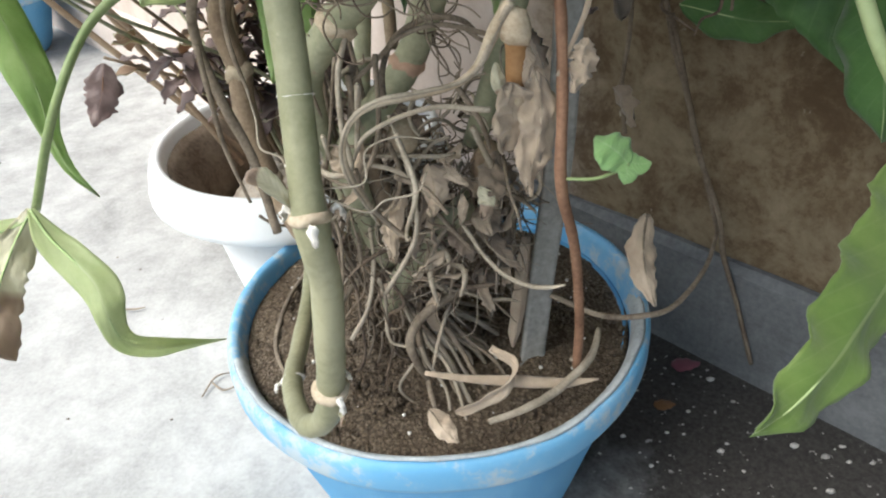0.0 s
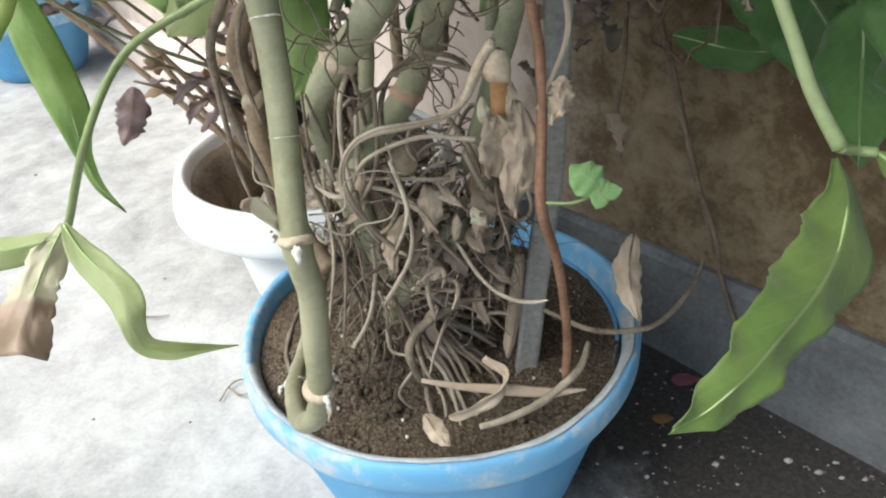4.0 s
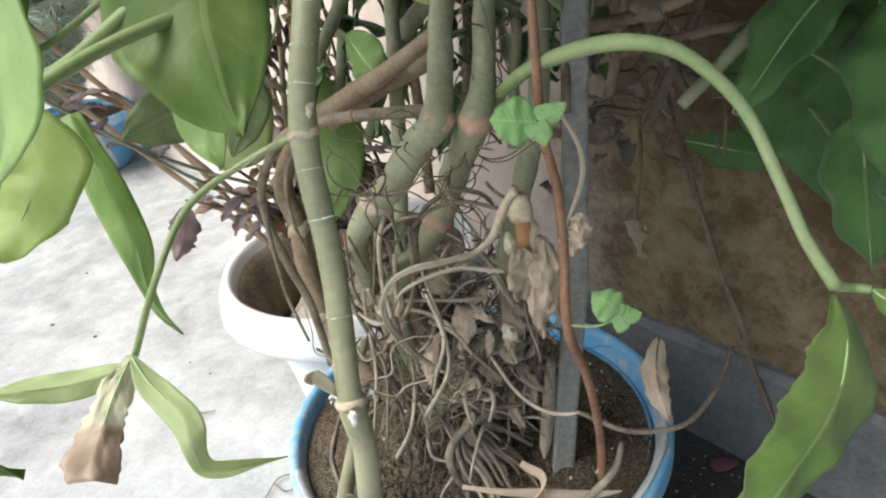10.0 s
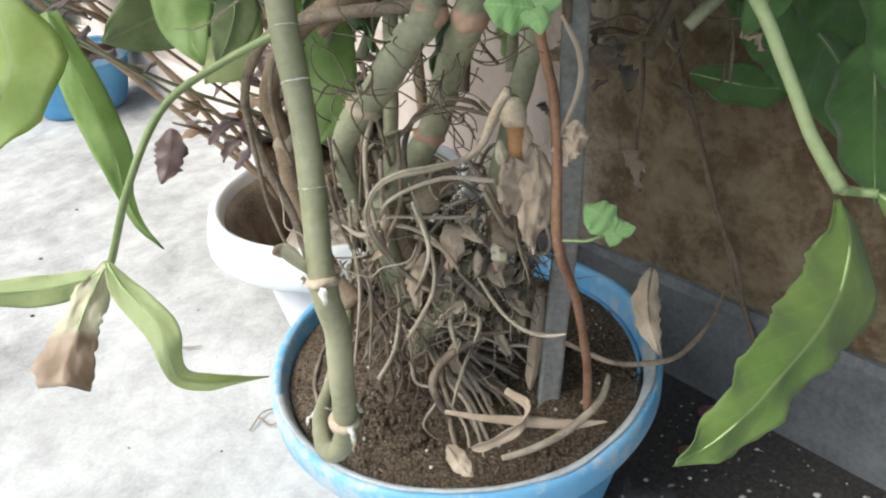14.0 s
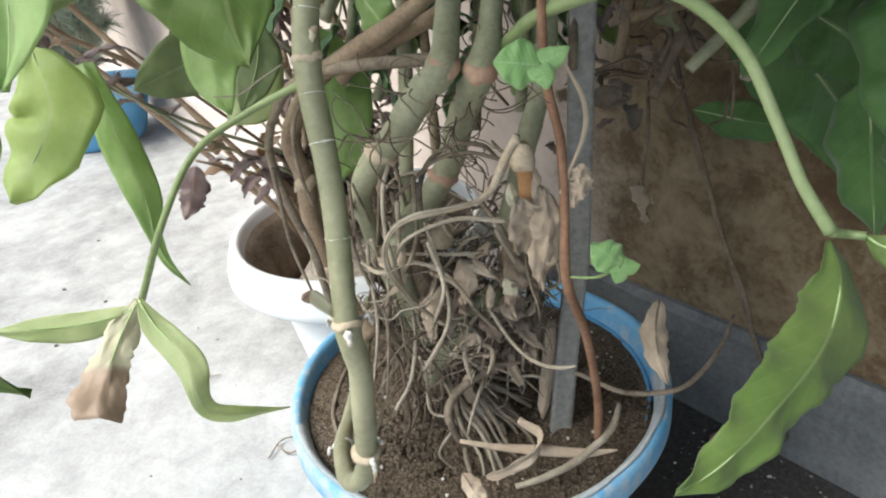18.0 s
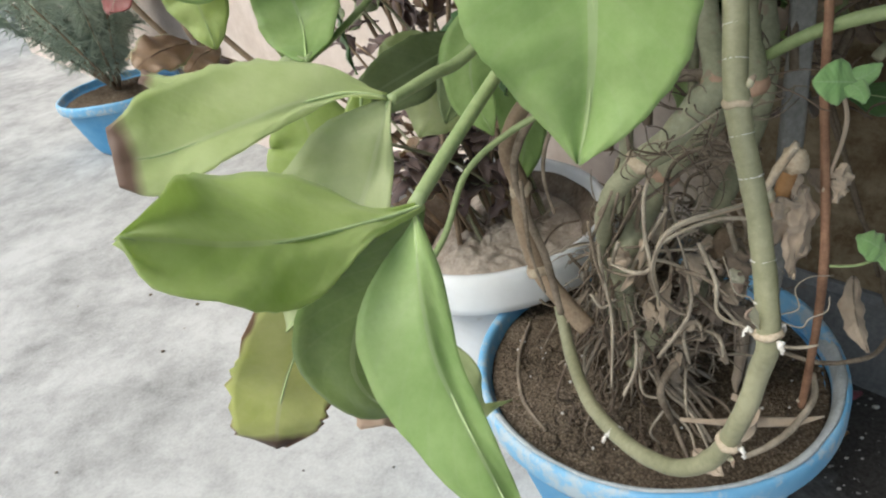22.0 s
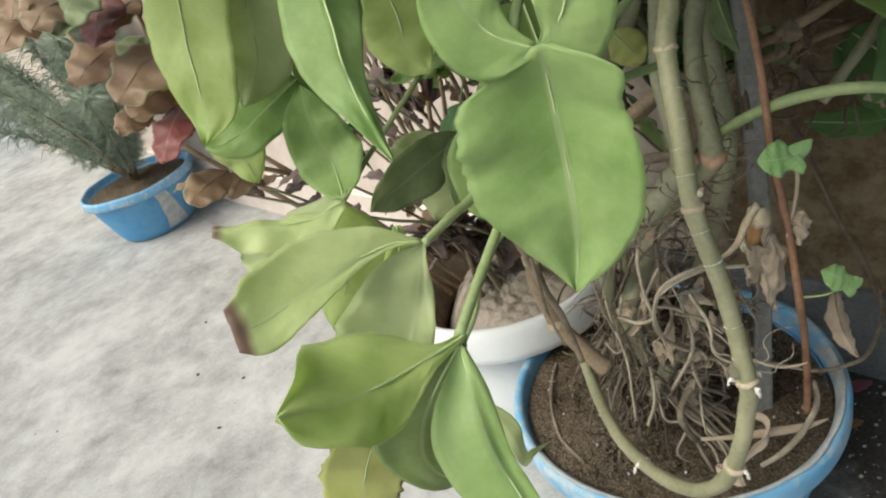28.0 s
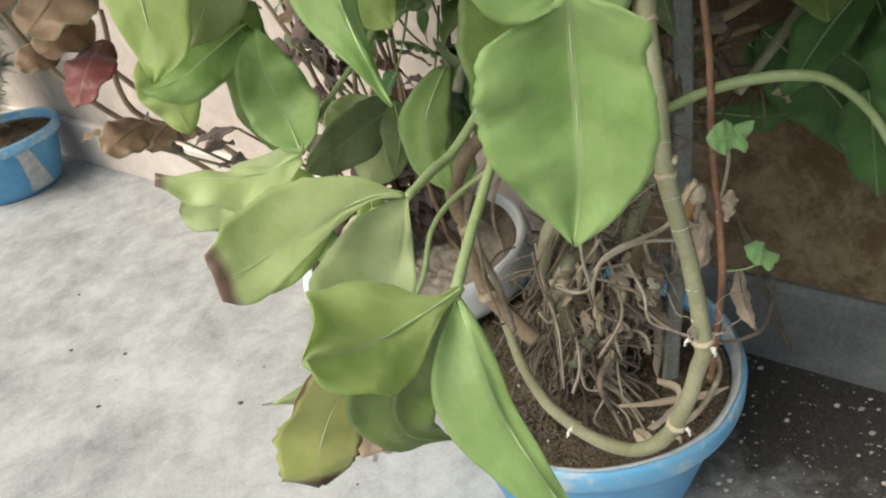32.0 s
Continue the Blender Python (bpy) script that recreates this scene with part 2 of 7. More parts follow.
def blade(bm, points, side, width, shape="oblong", fold=0.2, wave=0.06, waves=3.0, roll=0.0, tooth=0.0, seed=0, thick=0.0006, along=22, across=10, twist=0.0, crumple=0.0, blunt=0.0, halves=None):
    """A leaf blade round its midrib. side: the way its right half points; fold: how far the halves rise; roll: how far the edges curl in;
    twist: radians by which it turns towards the tip; halves: how wide its left and right halves are at even steps along it, as shares of width;
    fold may differ between the halves."""
    folds = fold if isinstance(fold, tuple) else (fold, fold)
    spans = [spline([(0, h, 0) for h in half], 8) for half in halves] if halves else None
    uv_layer = bm.loops.layers.uv.verify()
    line = spline(points, max(2, along // (len(points) - 1)))
    last = len(line) - 1
    rnd = random.Random(seed)
    ph, length = rnd.uniform(0, 6), sum((b - a).length for a, b in zip(line, line[1:]))
    grid = [[], []]
    side = V(side)
    for i, c in enumerate(line):
        u = i / last
        t = (line[min(i + 1, last)] - line[max(i - 1, 0)]).normalized()
        s = (side - t * side.dot(t)).normalized()
        n = s.cross(t)
        if twist:
            a = twist * u
            s, n = s * math.cos(a) + n * math.sin(a), n * math.cos(a) - s * math.sin(a)
        if spans:
            k = u * (len(spans[0]) - 1)
            lo = min(int(k), len(spans[0]) - 2)
            w_both = [max(width * (h[lo].y + (h[lo + 1].y - h[lo].y) * (k - lo)), 0.0004) for h in spans]
        else:
            w = max(width * (WIDTHS[shape](u * (1 - 0.35 * blunt)) if u < 0.93 else WIDTHS[shape](u * (1 - 0.35 * blunt)) * (1 - 0.75 * ((u - 0.93) / 0.07) ** 2)), 0.0006)
            w_both = (w, w)
        rows = ([], [])
        for j in range(across + 1):
            v = 2 * j / across - 1
            av = abs(v)
            wj = w_both[v > 0] * (1 + tooth * (noise.noise((u * 30 + seed, v, 1.3)) + 0.5 * math.sin(u * 90 + seed)) * (av > 0.9))
            wj *= 1 + 0.07 * noise.noise((u * 6 + seed, 3.0 if v > 0 else -3.0, 6.1)) + 0.03 * noise.noise((u * 17 + seed, 3.0 if v > 0 else -3.0, 9.1))
            ang = folds[v > 0] + roll * av
            reach = wj * av
            x = reach * math.cos(ang) * (1 if v >= 0 else -1)
            z = reach * math.sin(ang)
            z += wave * width * av * math.sin(2 * math.pi * waves * u + ph + (1.7 if v > 0 else 0)) * min(1, u * 5)
            z += 0.09 * width * noise.noise((u * 4 + seed, v * 1.5, 0.7)) + 0.05 * width * av * noise.noise((u * 11 + seed, v * 2.5, 4.7))
            if crumple:
                z += crumple * width * noise.noise((u * 9 + seed, v * 4, 2.7))
                x += 0.6 * crumple * width * noise.noise((u * 8 + seed, v * 4, 8.7))
            p = c + s * x + n * z
            for k in (0, 1):
                rows[k].append((bm.verts.new(p + n * (thick * (0.5 - k))), (u, j / across)))
        grid[0].append(rows[0])
        grid[1].append(rows[1])

    def face(*corners):
        f = bm.faces.new([c[0] for c in corners])
        f.smooth = True
        for loop, c in zip(f.loops, corners):
            loop[uv_layer].uv = c[1]

    for i in range(last):
        for j in range(across):
            a, b = grid[0][i], grid[0][i + 1]
            face(a[j], a[j + 1], b[j + 1], b[j])
            a, b = grid[1][i], grid[1][i + 1]
            face(a[j], b[j], b[j + 1], a[j + 1])
        for j, turn in ((0, 0), (across, 1)):
            q = (grid[0][i][j], grid[0][i + 1][j], grid[1][i + 1][j], grid[1][i][j])
            face(*(q if not turn else q[::-1]))
    for i, turn in ((0, 1), (last, 0)):
        for j in range(across):
            q = (grid[0][i][j], grid[0][i][j + 1], grid[1][i][j + 1], grid[1][i][j])
            face(*(q if not turn else q[::-1]))
    return bm


def lathe(bm, profile, sides=96, ribs=0, rib=0.0, rib_from=-1.0, rib_to=-1.0, out_only=True):
    """A turned form from (radius, height) pairs, closed on the axis where the radius is 0. ribs: upright flutes between two heights."""
    rings = []
    for k, (r, z) in enumerate(profile):
        if r < 1e-6:
            rings.append([bm.verts.new((0, 0, z))])
            continue
        ring = []
        for j in range(sides):
            g = 2 * math.pi * j / sides
            q = r
            if ribs and rib_from < z < rib_to and k < len(profile) // 2 + 1:
                q += rib * abs(math.sin(g * ribs / 2))
            ring.append(bm.verts.new((q * math.cos(g), q * math.sin(g), z)))
        rings.append(ring)
    for a, b in zip(rings, rings[1:]):
        for j in range(sides):
            k = (j + 1) % sides
            if len(a) == 1 and len(b) > 1:
                bm.faces.new((a[0], b[k], b[j]))
            elif len(b) == 1 and len(a) > 1:
                bm.faces.new((a[j], a[k], b[0]))
            elif len(a) > 1:
                bm.faces.new((a[j], a[k], b[k], b[j]))
    for f in bm.faces:
        f.smooth = True
    return bm


def part(name, bm, mat, parent=None, label="", smooth=True):
    """Links a bmesh as one mesh object, under a thing or a part where one is given."""
    me = bpy.data.meshes.new(name)
    if smooth:
        for f in bm.faces:
            f.smooth = True
    bmesh.ops.recalc_face_normals(bm, faces=bm.faces)
    bm.to_mesh(me)
    bm.free()
    me.materials.append(mat)
    ob = new(name, me)
    if parent:
        ob.parent = parent
        ob.matrix_parent_inverse = Matrix()
        top = parent
        shift = V(0, 0, 0)
        while top:
            shift += top.location
            top = top.parent
        me.transform(Matrix.Translation(-shift))
    if label:
        ob["label"] = label
    return ob


def thing(name, at, label, category, group="", kind=""):
    ob = new(name)
    ob.location = at
    ob.empty_display_size = 0.02
    return tagged(ob, label, category, group, kind)


# ---- the materials of the place ----


def crumbly(name, dark, mid, light):
    """Dry granular soil: grains, crumbs and damp patches."""
    m, nt, b = material(name, 0.97, 0.1)
    at = coords(nt)
    damp, crumb, fine = grain(nt, at, 16.0, 4.0, 0.6), grain(nt, at, 240.0, 5.0, 0.75), grain(nt, at, 800.0, 4.0, 0.8)
    cells = node(nt, "ShaderNodeTexVoronoi", Scale=420.0)
    nt.links.new(at, cells.inputs["Vector"])
    tone = calc(nt, "ADD", calc(nt, "MULTIPLY", damp, 0.30), calc(nt, "ADD", calc(nt, "MULTIPLY", crumb, 0.40), calc(nt, "MULTIPLY", fine, 0.30)))
    col = ramp(nt, tone, (0.38, dark), (0.50, mid), (0.63, light))
    col = blend(nt, ramp(nt, cells.outputs["Distance"], (0.25, (0, 0, 0)), (0.75, (0.8, 0.8, 0.8))), col, dark)
    col = blend(nt, ramp(nt, grain(nt, at, 520.0, 2.0), (0.72, (0, 0, 0)), (0.76, (1, 1, 1))), col, (0.48, 0.45, 0.40))
    nt.links.new(col, b.inputs["Base Color"])
    high = calc(nt, "SUBTRACT", calc(nt, "ADD", crumb, calc(nt, "MULTIPLY", fine, 0.6)), calc(nt, "MULTIPLY", cells.outputs["Distance"], 0.8))
    bumped(nt, b, high, 1.0, 0.004)
    return m


M_soil = crumbly("potting_soil", (0.095, 0.070, 0.049), (0.26, 0.198, 0.140), (0.45, 0.37, 0.285))
M_dust = mottled("soil_dust", (0.33, 0.35, 0.36), (0.53, 0.57, 0.59), 60, 500, 0.95, 0.1, 0.5, 0.001)
M_sand = mottled("pale_sandy_soil", (0.27, 0.22, 0.175), (0.54, 0.47, 0.40), 30, 300, 0.95, 0.15, 0.9, 0.006)
M_root = mottled("root_bark", (0.10, 0.076, 0.056), (0.31, 0.25, 0.19), 60, 600, 0.85, 0.2, 0.6, 0.001)
M_root_dark = mottled("dark_root_bark", (0.06, 0.042, 0.032), (0.21, 0.16, 0.12), 60, 600, 0.9, 0.2, 0.6, 0.001)
M_root_pale = mottled("pale_root_bark", (0.22, 0.182, 0.138), (0.45, 0.385, 0.305), 60, 600, 0.85, 0.2, 0.6, 0.001)
M_stem = mottled("green_stem", (0.20, 0.20, 0.11), (0.345, 0.33, 0.21), 18, 300, 0.5, 0.4, 0.25, 0.001, (0.40, 0.37, 0.25), 160, 0.70)
M_stem_old = mottled("old_stem", (0.20, 0.205, 0.125), (0.37, 0.36, 0.245), 22, 300, 0.6, 0.35, 0.35, 0.001, (0.30, 0.24, 0.17), 120, 0.62)
M_stem_brown = mottled("brown_stem", (0.175, 0.12, 0.08), (0.38, 0.285, 0.195), 30, 400, 0.75, 0.3, 0.5, 0.001)
M_node = mottled("papery_node", (0.33, 0.25, 0.17), (0.58, 0.49, 0.37), 60, 500, 0.8, 0.2, 0.6, 0.001)
M_white_scale = mottled("white_scale", (0.55, 0.50, 0.44), (0.80, 0.77, 0.72), 90, 500, 0.85, 0.2, 0.5, 0.001)
M_red_vine = mottled("russet_vine_bark", (0.15, 0.075, 0.045), (0.33, 0.185, 0.115), 40, 420, 0.7, 0.3, 0.4, 0.001)
M_grey_vine = mottled("grey_vine_bark", (0.10, 0.075, 0.055), (0.24, 0.19, 0.14), 40, 420, 0.85, 0.2, 0.4, 0.001)
M_petiole = mottled("petiole_green", (0.18, 0.245, 0.09), (0.30, 0.355, 0.175), 16, 260, 0.5, 0.4, 0.2, 0.001)
M_rib = mottled("pale_midrib", (0.32, 0.43, 0.17), (0.46, 0.55, 0.28), 16, 260, 0.5, 0.4, 0.2, 0.001)
M_stake = mottled("weathered_grey_wood", (0.16, 0.155, 0.145), (0.36, 0.345, 0.325), 14, 240, 0.85, 0.25, 0.6, 0.001)
M_orange = mottled("bare_orange_stub", (0.30, 0.15, 0.06), (0.46, 0.26, 0.12), 30, 300, 0.7, 0.3, 0.3, 0.001)
M_pink_node = mottled("pinkish_node", (0.34, 0.20, 0.14), (0.52, 0.36, 0.26), 30, 300, 0.7, 0.3, 0.3, 0.001)
L_green = leaf_material("mid_green_leaf", (0.265, 0.42, 0.115), (0.455, 0.59, 0.25), (0.46, 0.55, 0.30), thin=0.52)
L_pale = leaf_material("pale_green_leaf", (0.46, 0.54, 0.26), (0.63, 0.68, 0.41), (0.62, 0.66, 0.44), thin=0.56)
L_lime = leaf_material("lime_leaf", (0.43, 0.55, 0.17), (0.61, 0.70, 0.32), (0.55, 0.62, 0.32), thin=0.60)
# the plant's green made darker: shade by the wall put into the colour
L_dark = leaf_material("leaf_darkened_for_shade", (0.04, 0.11, 0.02), (0.09, 0.20, 0.045), (0.20, 0.30, 0.12), thin=0.2)
L_yellow = leaf_material("yellowing_leaf", (0.54, 0.58, 0.20), (0.70, 0.70, 0.34), (0.62, 0.62, 0.36), (0.24, 0.14, 0.08), 0.93, tip=(0.16, 0.095, 0.065), tip_from=0.90, thin=0.56)
L_scorched = leaf_material("pale_leaf_with_scorched_tip", (0.55, 0.64, 0.28), (0.70, 0.76, 0.44), (0.70, 0.75, 0.48), tip=(0.30, 0.20, 0.15), tip_from=0.92, thin=0.58)
L_half = leaf_material("leaf_browned_at_the_end", (0.62, 0.58, 0.40), (0.78, 0.74, 0.58), (0.70, 0.64, 0.50), tip=(0.48, 0.36, 0.27), tip_from=0.58, thin=0.4)
L_dry = leaf_material("dry_tan_leaf", (0.38, 0.285, 0.20), (0.62, 0.50, 0.38), (0.42, 0.33, 0.24), gloss=0.8, thin=0.18)
L_dry_dark = leaf_material("dry_dark_leaf", (0.13, 0.095, 0.07), (0.30, 0.23, 0.17), (0.22, 0.17, 0.12), gloss=0.85, thin=0.1)
L_bright = leaf_material("bright_green_leaflet", (0.23, 0.43, 0.13), (0.36, 0.55, 0.24), (0.42, 0.58, 0.30), thin=0.35)
L_dull = leaf_material("dull_green_leaf", (0.155, 0.25, 0.055), (0.27, 0.36, 0.105), (0.38, 0.45, 0.20), thin=0.52)
L_olive = leaf_material("olive_leaf", (0.21, 0.27, 0.115), (0.34, 0.40, 0.20), (0.40, 0.45, 0.26))
L_purple = leaf_material("dull_purple_leaf", (0.15, 0.10, 0.095), (0.31, 0.215, 0.195), (0.30, 0.20, 0.18), thin=0.35)
L_red = leaf_material("dusky_red_leaf", (0.17, 0.038, 0.035), (0.30, 0.075, 0.062), (0.38, 0.16, 0.13), thin=0.25)
L_coleus = leaf_material("bronze_coleus_leaf", (0.34, 0.22, 0.13), (0.52, 0.37, 0.25), (0.30, 0.18, 0.12), (0.52, 0.50, 0.30), 0.88, thin=0.5, veins=7.0)


def plastic(name, clean, worn, dust, wear_at=0.60):
    m, nt, b = material(name, 0.42, 0.4)
    at = coords(nt)
    big, fine = grain(nt, at, 14.0, 5.0, 0.7), grain(nt, at, 90.0, 5.0, 0.7)
    col = blend(nt, ramp(nt, big, (0.40, (0, 0, 0)), (0.72, (1, 1, 1))), clean, worn)
    col = blend(nt, calc(nt, "MULTIPLY", ramp(nt, calc(nt, "ADD", calc(nt, "MULTIPLY", big, 0.5), calc(nt, "MULTIPLY", fine, 0.5)), (wear_at - 0.05, (0, 0, 0)), (wear_at + 0.04, (1, 1, 1))), 0.75), col, dust)
    nt.links.new(col, b.inputs["Base Color"])
    nt.links.new(ramp(nt, big, (0.3, (0.35,)), (0.7, (0.65,))), b.inputs["Roughness"])
    bumped(nt, b, fine, 0.15, 0.001)
    return m


M_blue = plastic("blue_plastic", (0.09, 0.31, 0.58), (0.18, 0.41, 0.64), (0.40, 0.48, 0.54), 0.66)
M_blue_rim = plastic("worn_blue_plastic_rim", (0.15, 0.39, 0.64), (0.28, 0.49, 0.67), (0.50, 0.53, 0.54), 0.55)
M_grit = mottled("pale_grit", (0.30, 0.28, 0.26), (0.62, 0.60, 0.56), 60, 400, 0.9, 0.2, 0.4, 0.001)
M_white = plastic("white_plastic", (0.74, 0.75, 0.76), (0.66, 0.66, 0.66), (0.55, 0.52, 0.48), 0.66)

# concrete floor: blotched cement, dirt and painted-in shade along the foot of the wall
WALL_AT, WALL_N = V(0.2533, 0.0871, 0.0), V(-0.764, -0.645, 0.0)
WALL_D = V(0.645, -0.764, 0.0)


def concrete():
    m, nt, b = material("blotched_concrete", 0.85, 0.25)
    at = coords(nt)
    broad, mid, fine = grain(nt, at, 4.5, 6.0, 0.66, 0.4), grain(nt, at, 20.0, 7.0, 0.7, 0.3), grain(nt, at, 260.0, 6.0, 0.7)
    tone = calc(nt, "ADD", calc(nt, "MULTIPLY", broad, 0.50), calc(nt, "ADD", calc(nt, "MULTIPLY", mid, 0.32), calc(nt, "MULTIPLY", fine, 0.2)))
    col = ramp(nt, tone, (0.38, (0.185, 0.183, 0.179)), (0.49, (0.310, 0.307, 0.301)), (0.60, (0.425, 0.421, 0.413)))
    split = nt.nodes.new("ShaderNodeSeparateXYZ")
    nt.links.new(at, split.inputs[0])
    # dark band by the wall: gritty dirt, with the shade there coloured in
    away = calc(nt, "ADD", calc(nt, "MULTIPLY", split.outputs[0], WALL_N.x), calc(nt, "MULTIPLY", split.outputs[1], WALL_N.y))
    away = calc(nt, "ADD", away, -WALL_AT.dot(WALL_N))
    soiled_shaded = ramp(nt, calc(nt, "ADD", away, calc(nt, "MULTIPLY", calc(nt, "SUBTRACT", mid, 0.5), 0.25)), (0.14, (1, 1, 1)), (0.30, (0, 0, 0)))
    # the dirt and painted shade end where the paint of the wall is clean
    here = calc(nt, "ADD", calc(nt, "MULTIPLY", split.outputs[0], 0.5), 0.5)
    soiled_shaded = calc(nt, "MULTIPLY", soiled_shaded, ramp(nt, here, (0.38, (0, 0, 0)), (0.46, (1, 1, 1))))
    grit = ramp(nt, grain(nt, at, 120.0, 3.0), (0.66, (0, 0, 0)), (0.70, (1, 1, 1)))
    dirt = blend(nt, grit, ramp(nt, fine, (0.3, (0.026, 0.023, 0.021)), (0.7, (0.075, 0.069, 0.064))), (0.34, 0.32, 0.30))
    col = blend(nt, soiled_shaded, col, dirt)
    nt.links.new(col, b.inputs["Base Color"])
    bumped(nt, b, calc(nt, "ADD", mid, fine), 0.10, 0.0008)
    return m


def plaster():
    m, nt, b = material("stained_distemper_wall", 0.92, 0.15)
    at = coords(nt)
    broad, mid, fine = grain(nt, at, 3.0, 5.0, 0.6, 0.6), grain(nt, at, 16.0, 7.0, 0.72, 0.3), grain(nt, at, 190.0, 6.0, 0.7)
    base = ramp(nt, mid, (0.34, (0.105, 0.072, 0.040)), (0.5, (0.185, 0.138, 0.085)), (0.7, (0.29, 0.235, 0.16)))
    split = nt.nodes.new("ShaderNodeSeparateXYZ")
    nt.links.new(at, split.inputs[0])
    # cleaner pinkish paint further along, rust-brown damp stains near the corner of the big pot
    along = calc(nt, "ADD", split.outputs[0], calc(nt, "MULTIPLY", calc(nt, "SUBTRACT", broad, 0.5), 0.25))
    clean = ramp(nt, calc(nt, "ADD", calc(nt, "MULTIPLY", along, 0.5), 0.5), (0.36, (1, 1, 1)), (0.42, (0, 0, 0)))
    base = blend(nt, clean, base, ramp(nt, mid, (0.35, (0.50, 0.415, 0.36)), (0.65, (0.62, 0.535, 0.48))))
    stain = ramp(nt, calc(nt, "ADD", calc(nt, "MULTIPLY", mid, 0.65), calc(nt, "MULTIPLY", fine, 0.35)), (0.42, (1, 1, 1)), (0.52, (0, 0, 0)))
    inv = calc(nt, "SUBTRACT", 1.0, clean)
    base = blend(nt, calc(nt, "MULTIPLY", calc(nt, "MULTIPLY", stain, 0.7), inv), base, (0.105, 0.068, 0.040))
    pale = ramp(nt, grain(nt, at, 70.0, 4.0), (0.70, (0, 0, 0)), (0.75, (1, 1, 1)))
    base = blend(nt, calc(nt, "MULTIPLY", pale, 0.5), base, (0.62, 0.56, 0.48))
    nt.links.new(base, b.inputs["Base Color"])
    bumped(nt, b, calc(nt, "ADD", mid, calc(nt, "MULTIPLY", fine, 0.6)), 0.6, 0.004)
    return m


M_floor, M_wall = concrete(), plaster()


def skirting():
    m, nt, b = material("cement_skirting_painted_over", 0.85, 0.25)
    at = coords(nt)
    big, fine = grain(nt, at, 12.0, 6.0, 0.7), grain(nt, at, 170.0, 6.0, 0.7)
    tone = calc(nt, "ADD", calc(nt, "MULTIPLY", big, 0.6), calc(nt, "MULTIPLY", fine, 0.4))
    grey = ramp(nt, tone, (0.36, (0.085, 0.088, 0.092)), (0.64, (0.20, 0.204, 0.21)))
    pink = ramp(nt, tone, (0.36, (0.56, 0.47, 0.42)), (0.64, (0.72, 0.63, 0.58)))
    split = nt.nodes.new("ShaderNodeSeparateXYZ")
    nt.links.new(at, split.inputs[0])
    along = calc(nt, "ADD", calc(nt, "MULTIPLY", split.outputs[0], 0.5), 0.5)
    edge = calc(nt, "ADD", along, calc(nt, "MULTIPLY", calc(nt, "SUBTRACT", big, 0.5), 0.1))
    col = blend(nt, ramp(nt, edge, (0.33, (1, 1, 1)), (0.38, (0, 0, 0))), grey, pink)
    nt.links.new(col, b.inputs["Base Color"])
    bumped(nt, b, tone, 0.5, 0.003)
    return m


M_skirt = skirting()

# ---- ground and wall ----
bm = bmesh.new()
n = 60
for i in range(n + 1):
    for j in range(n + 1):
        # cells grow with distance, so that the sheet is fine near the pots and reaches far
        x, y = [math.copysign(abs(k) ** 3 * 220 + abs(k) * 1.2, k) for k in (2 * i / n - 1, 2 * j / n - 1)]
        near = math.exp(-(x * x + y * y) / 4)
        bm.verts.new((x, y, 0.0015 * near * noise.noise((x * 6, y * 6, 0)) - 0.0015 * near))
bm.verts.ensure_lookup_table()
for i in range(n):
    for j in range(n):
        a = i * (n + 1) + j
        bm.faces.new([bm.verts[k] for k in (a, a + n + 1, a + n + 2, a + 1)])
tagged(part("floor", bm, M_floor), "pale blotched concrete floor, with dirt and painted shade along the wall", "floor", kind="structure")


def wall_box(name, mat, a, b, out0, out1, z0, z1, label, category):
    """A slab along the wall: a to b metres along it, out0 to out1 in front of its face."""
    bm = bmesh.new()
    nx = max(2, int((b - a) / 0.05))
    nx = min(nx, 160)
    rows = []
    for i in range(nx + 1):
        s = a + (b - a) * i / nx
        col = []
        for o, z in ((out0, z0), (out1, z0), (out1, z1 - 0.006), (out1 - 0.006, z1), (out0, z1)):
            w = 0.0025 * noise.noise((s * 9, z * 9, 0.4))
            col.append(bm.verts.new((s, o + (w if o == out1 else 0), z + (w if z == z1 else 0))))
        rows.append(col)
    for p, q in zip(rows, rows[1:]):
        for k in range(5):
            bm.faces.new((p[k], p[(k + 1) % 5], q[(k + 1) % 5], q[k]))
    bm.faces.new(rows[0])
    bm.faces.new(rows[-1][::-1])
    ob = part(name, bm, mat, smooth=False)
    ob.matrix_world = Matrix(((WALL_D.x, WALL_N.x, 0, WALL_AT.x), (WALL_D.y, WALL_N.y, 0, WALL_AT.y), (0, 0, 1, 0), (0, 0, 0, 1)))
    return tagged(ob, label, category, kind="structure")


wall_box("wall_east", M_wall, -3.4, 3.4, -0.25, -0.012, -0.05, 2.6, "beige distempered wall with brown damp stains", "wall")
wall_box("baseboard", M_skirt, -3.4, 3.4, -0.012, 0.0, -0.02, 0.115, "grey cement skirting along the wall", "skirting")


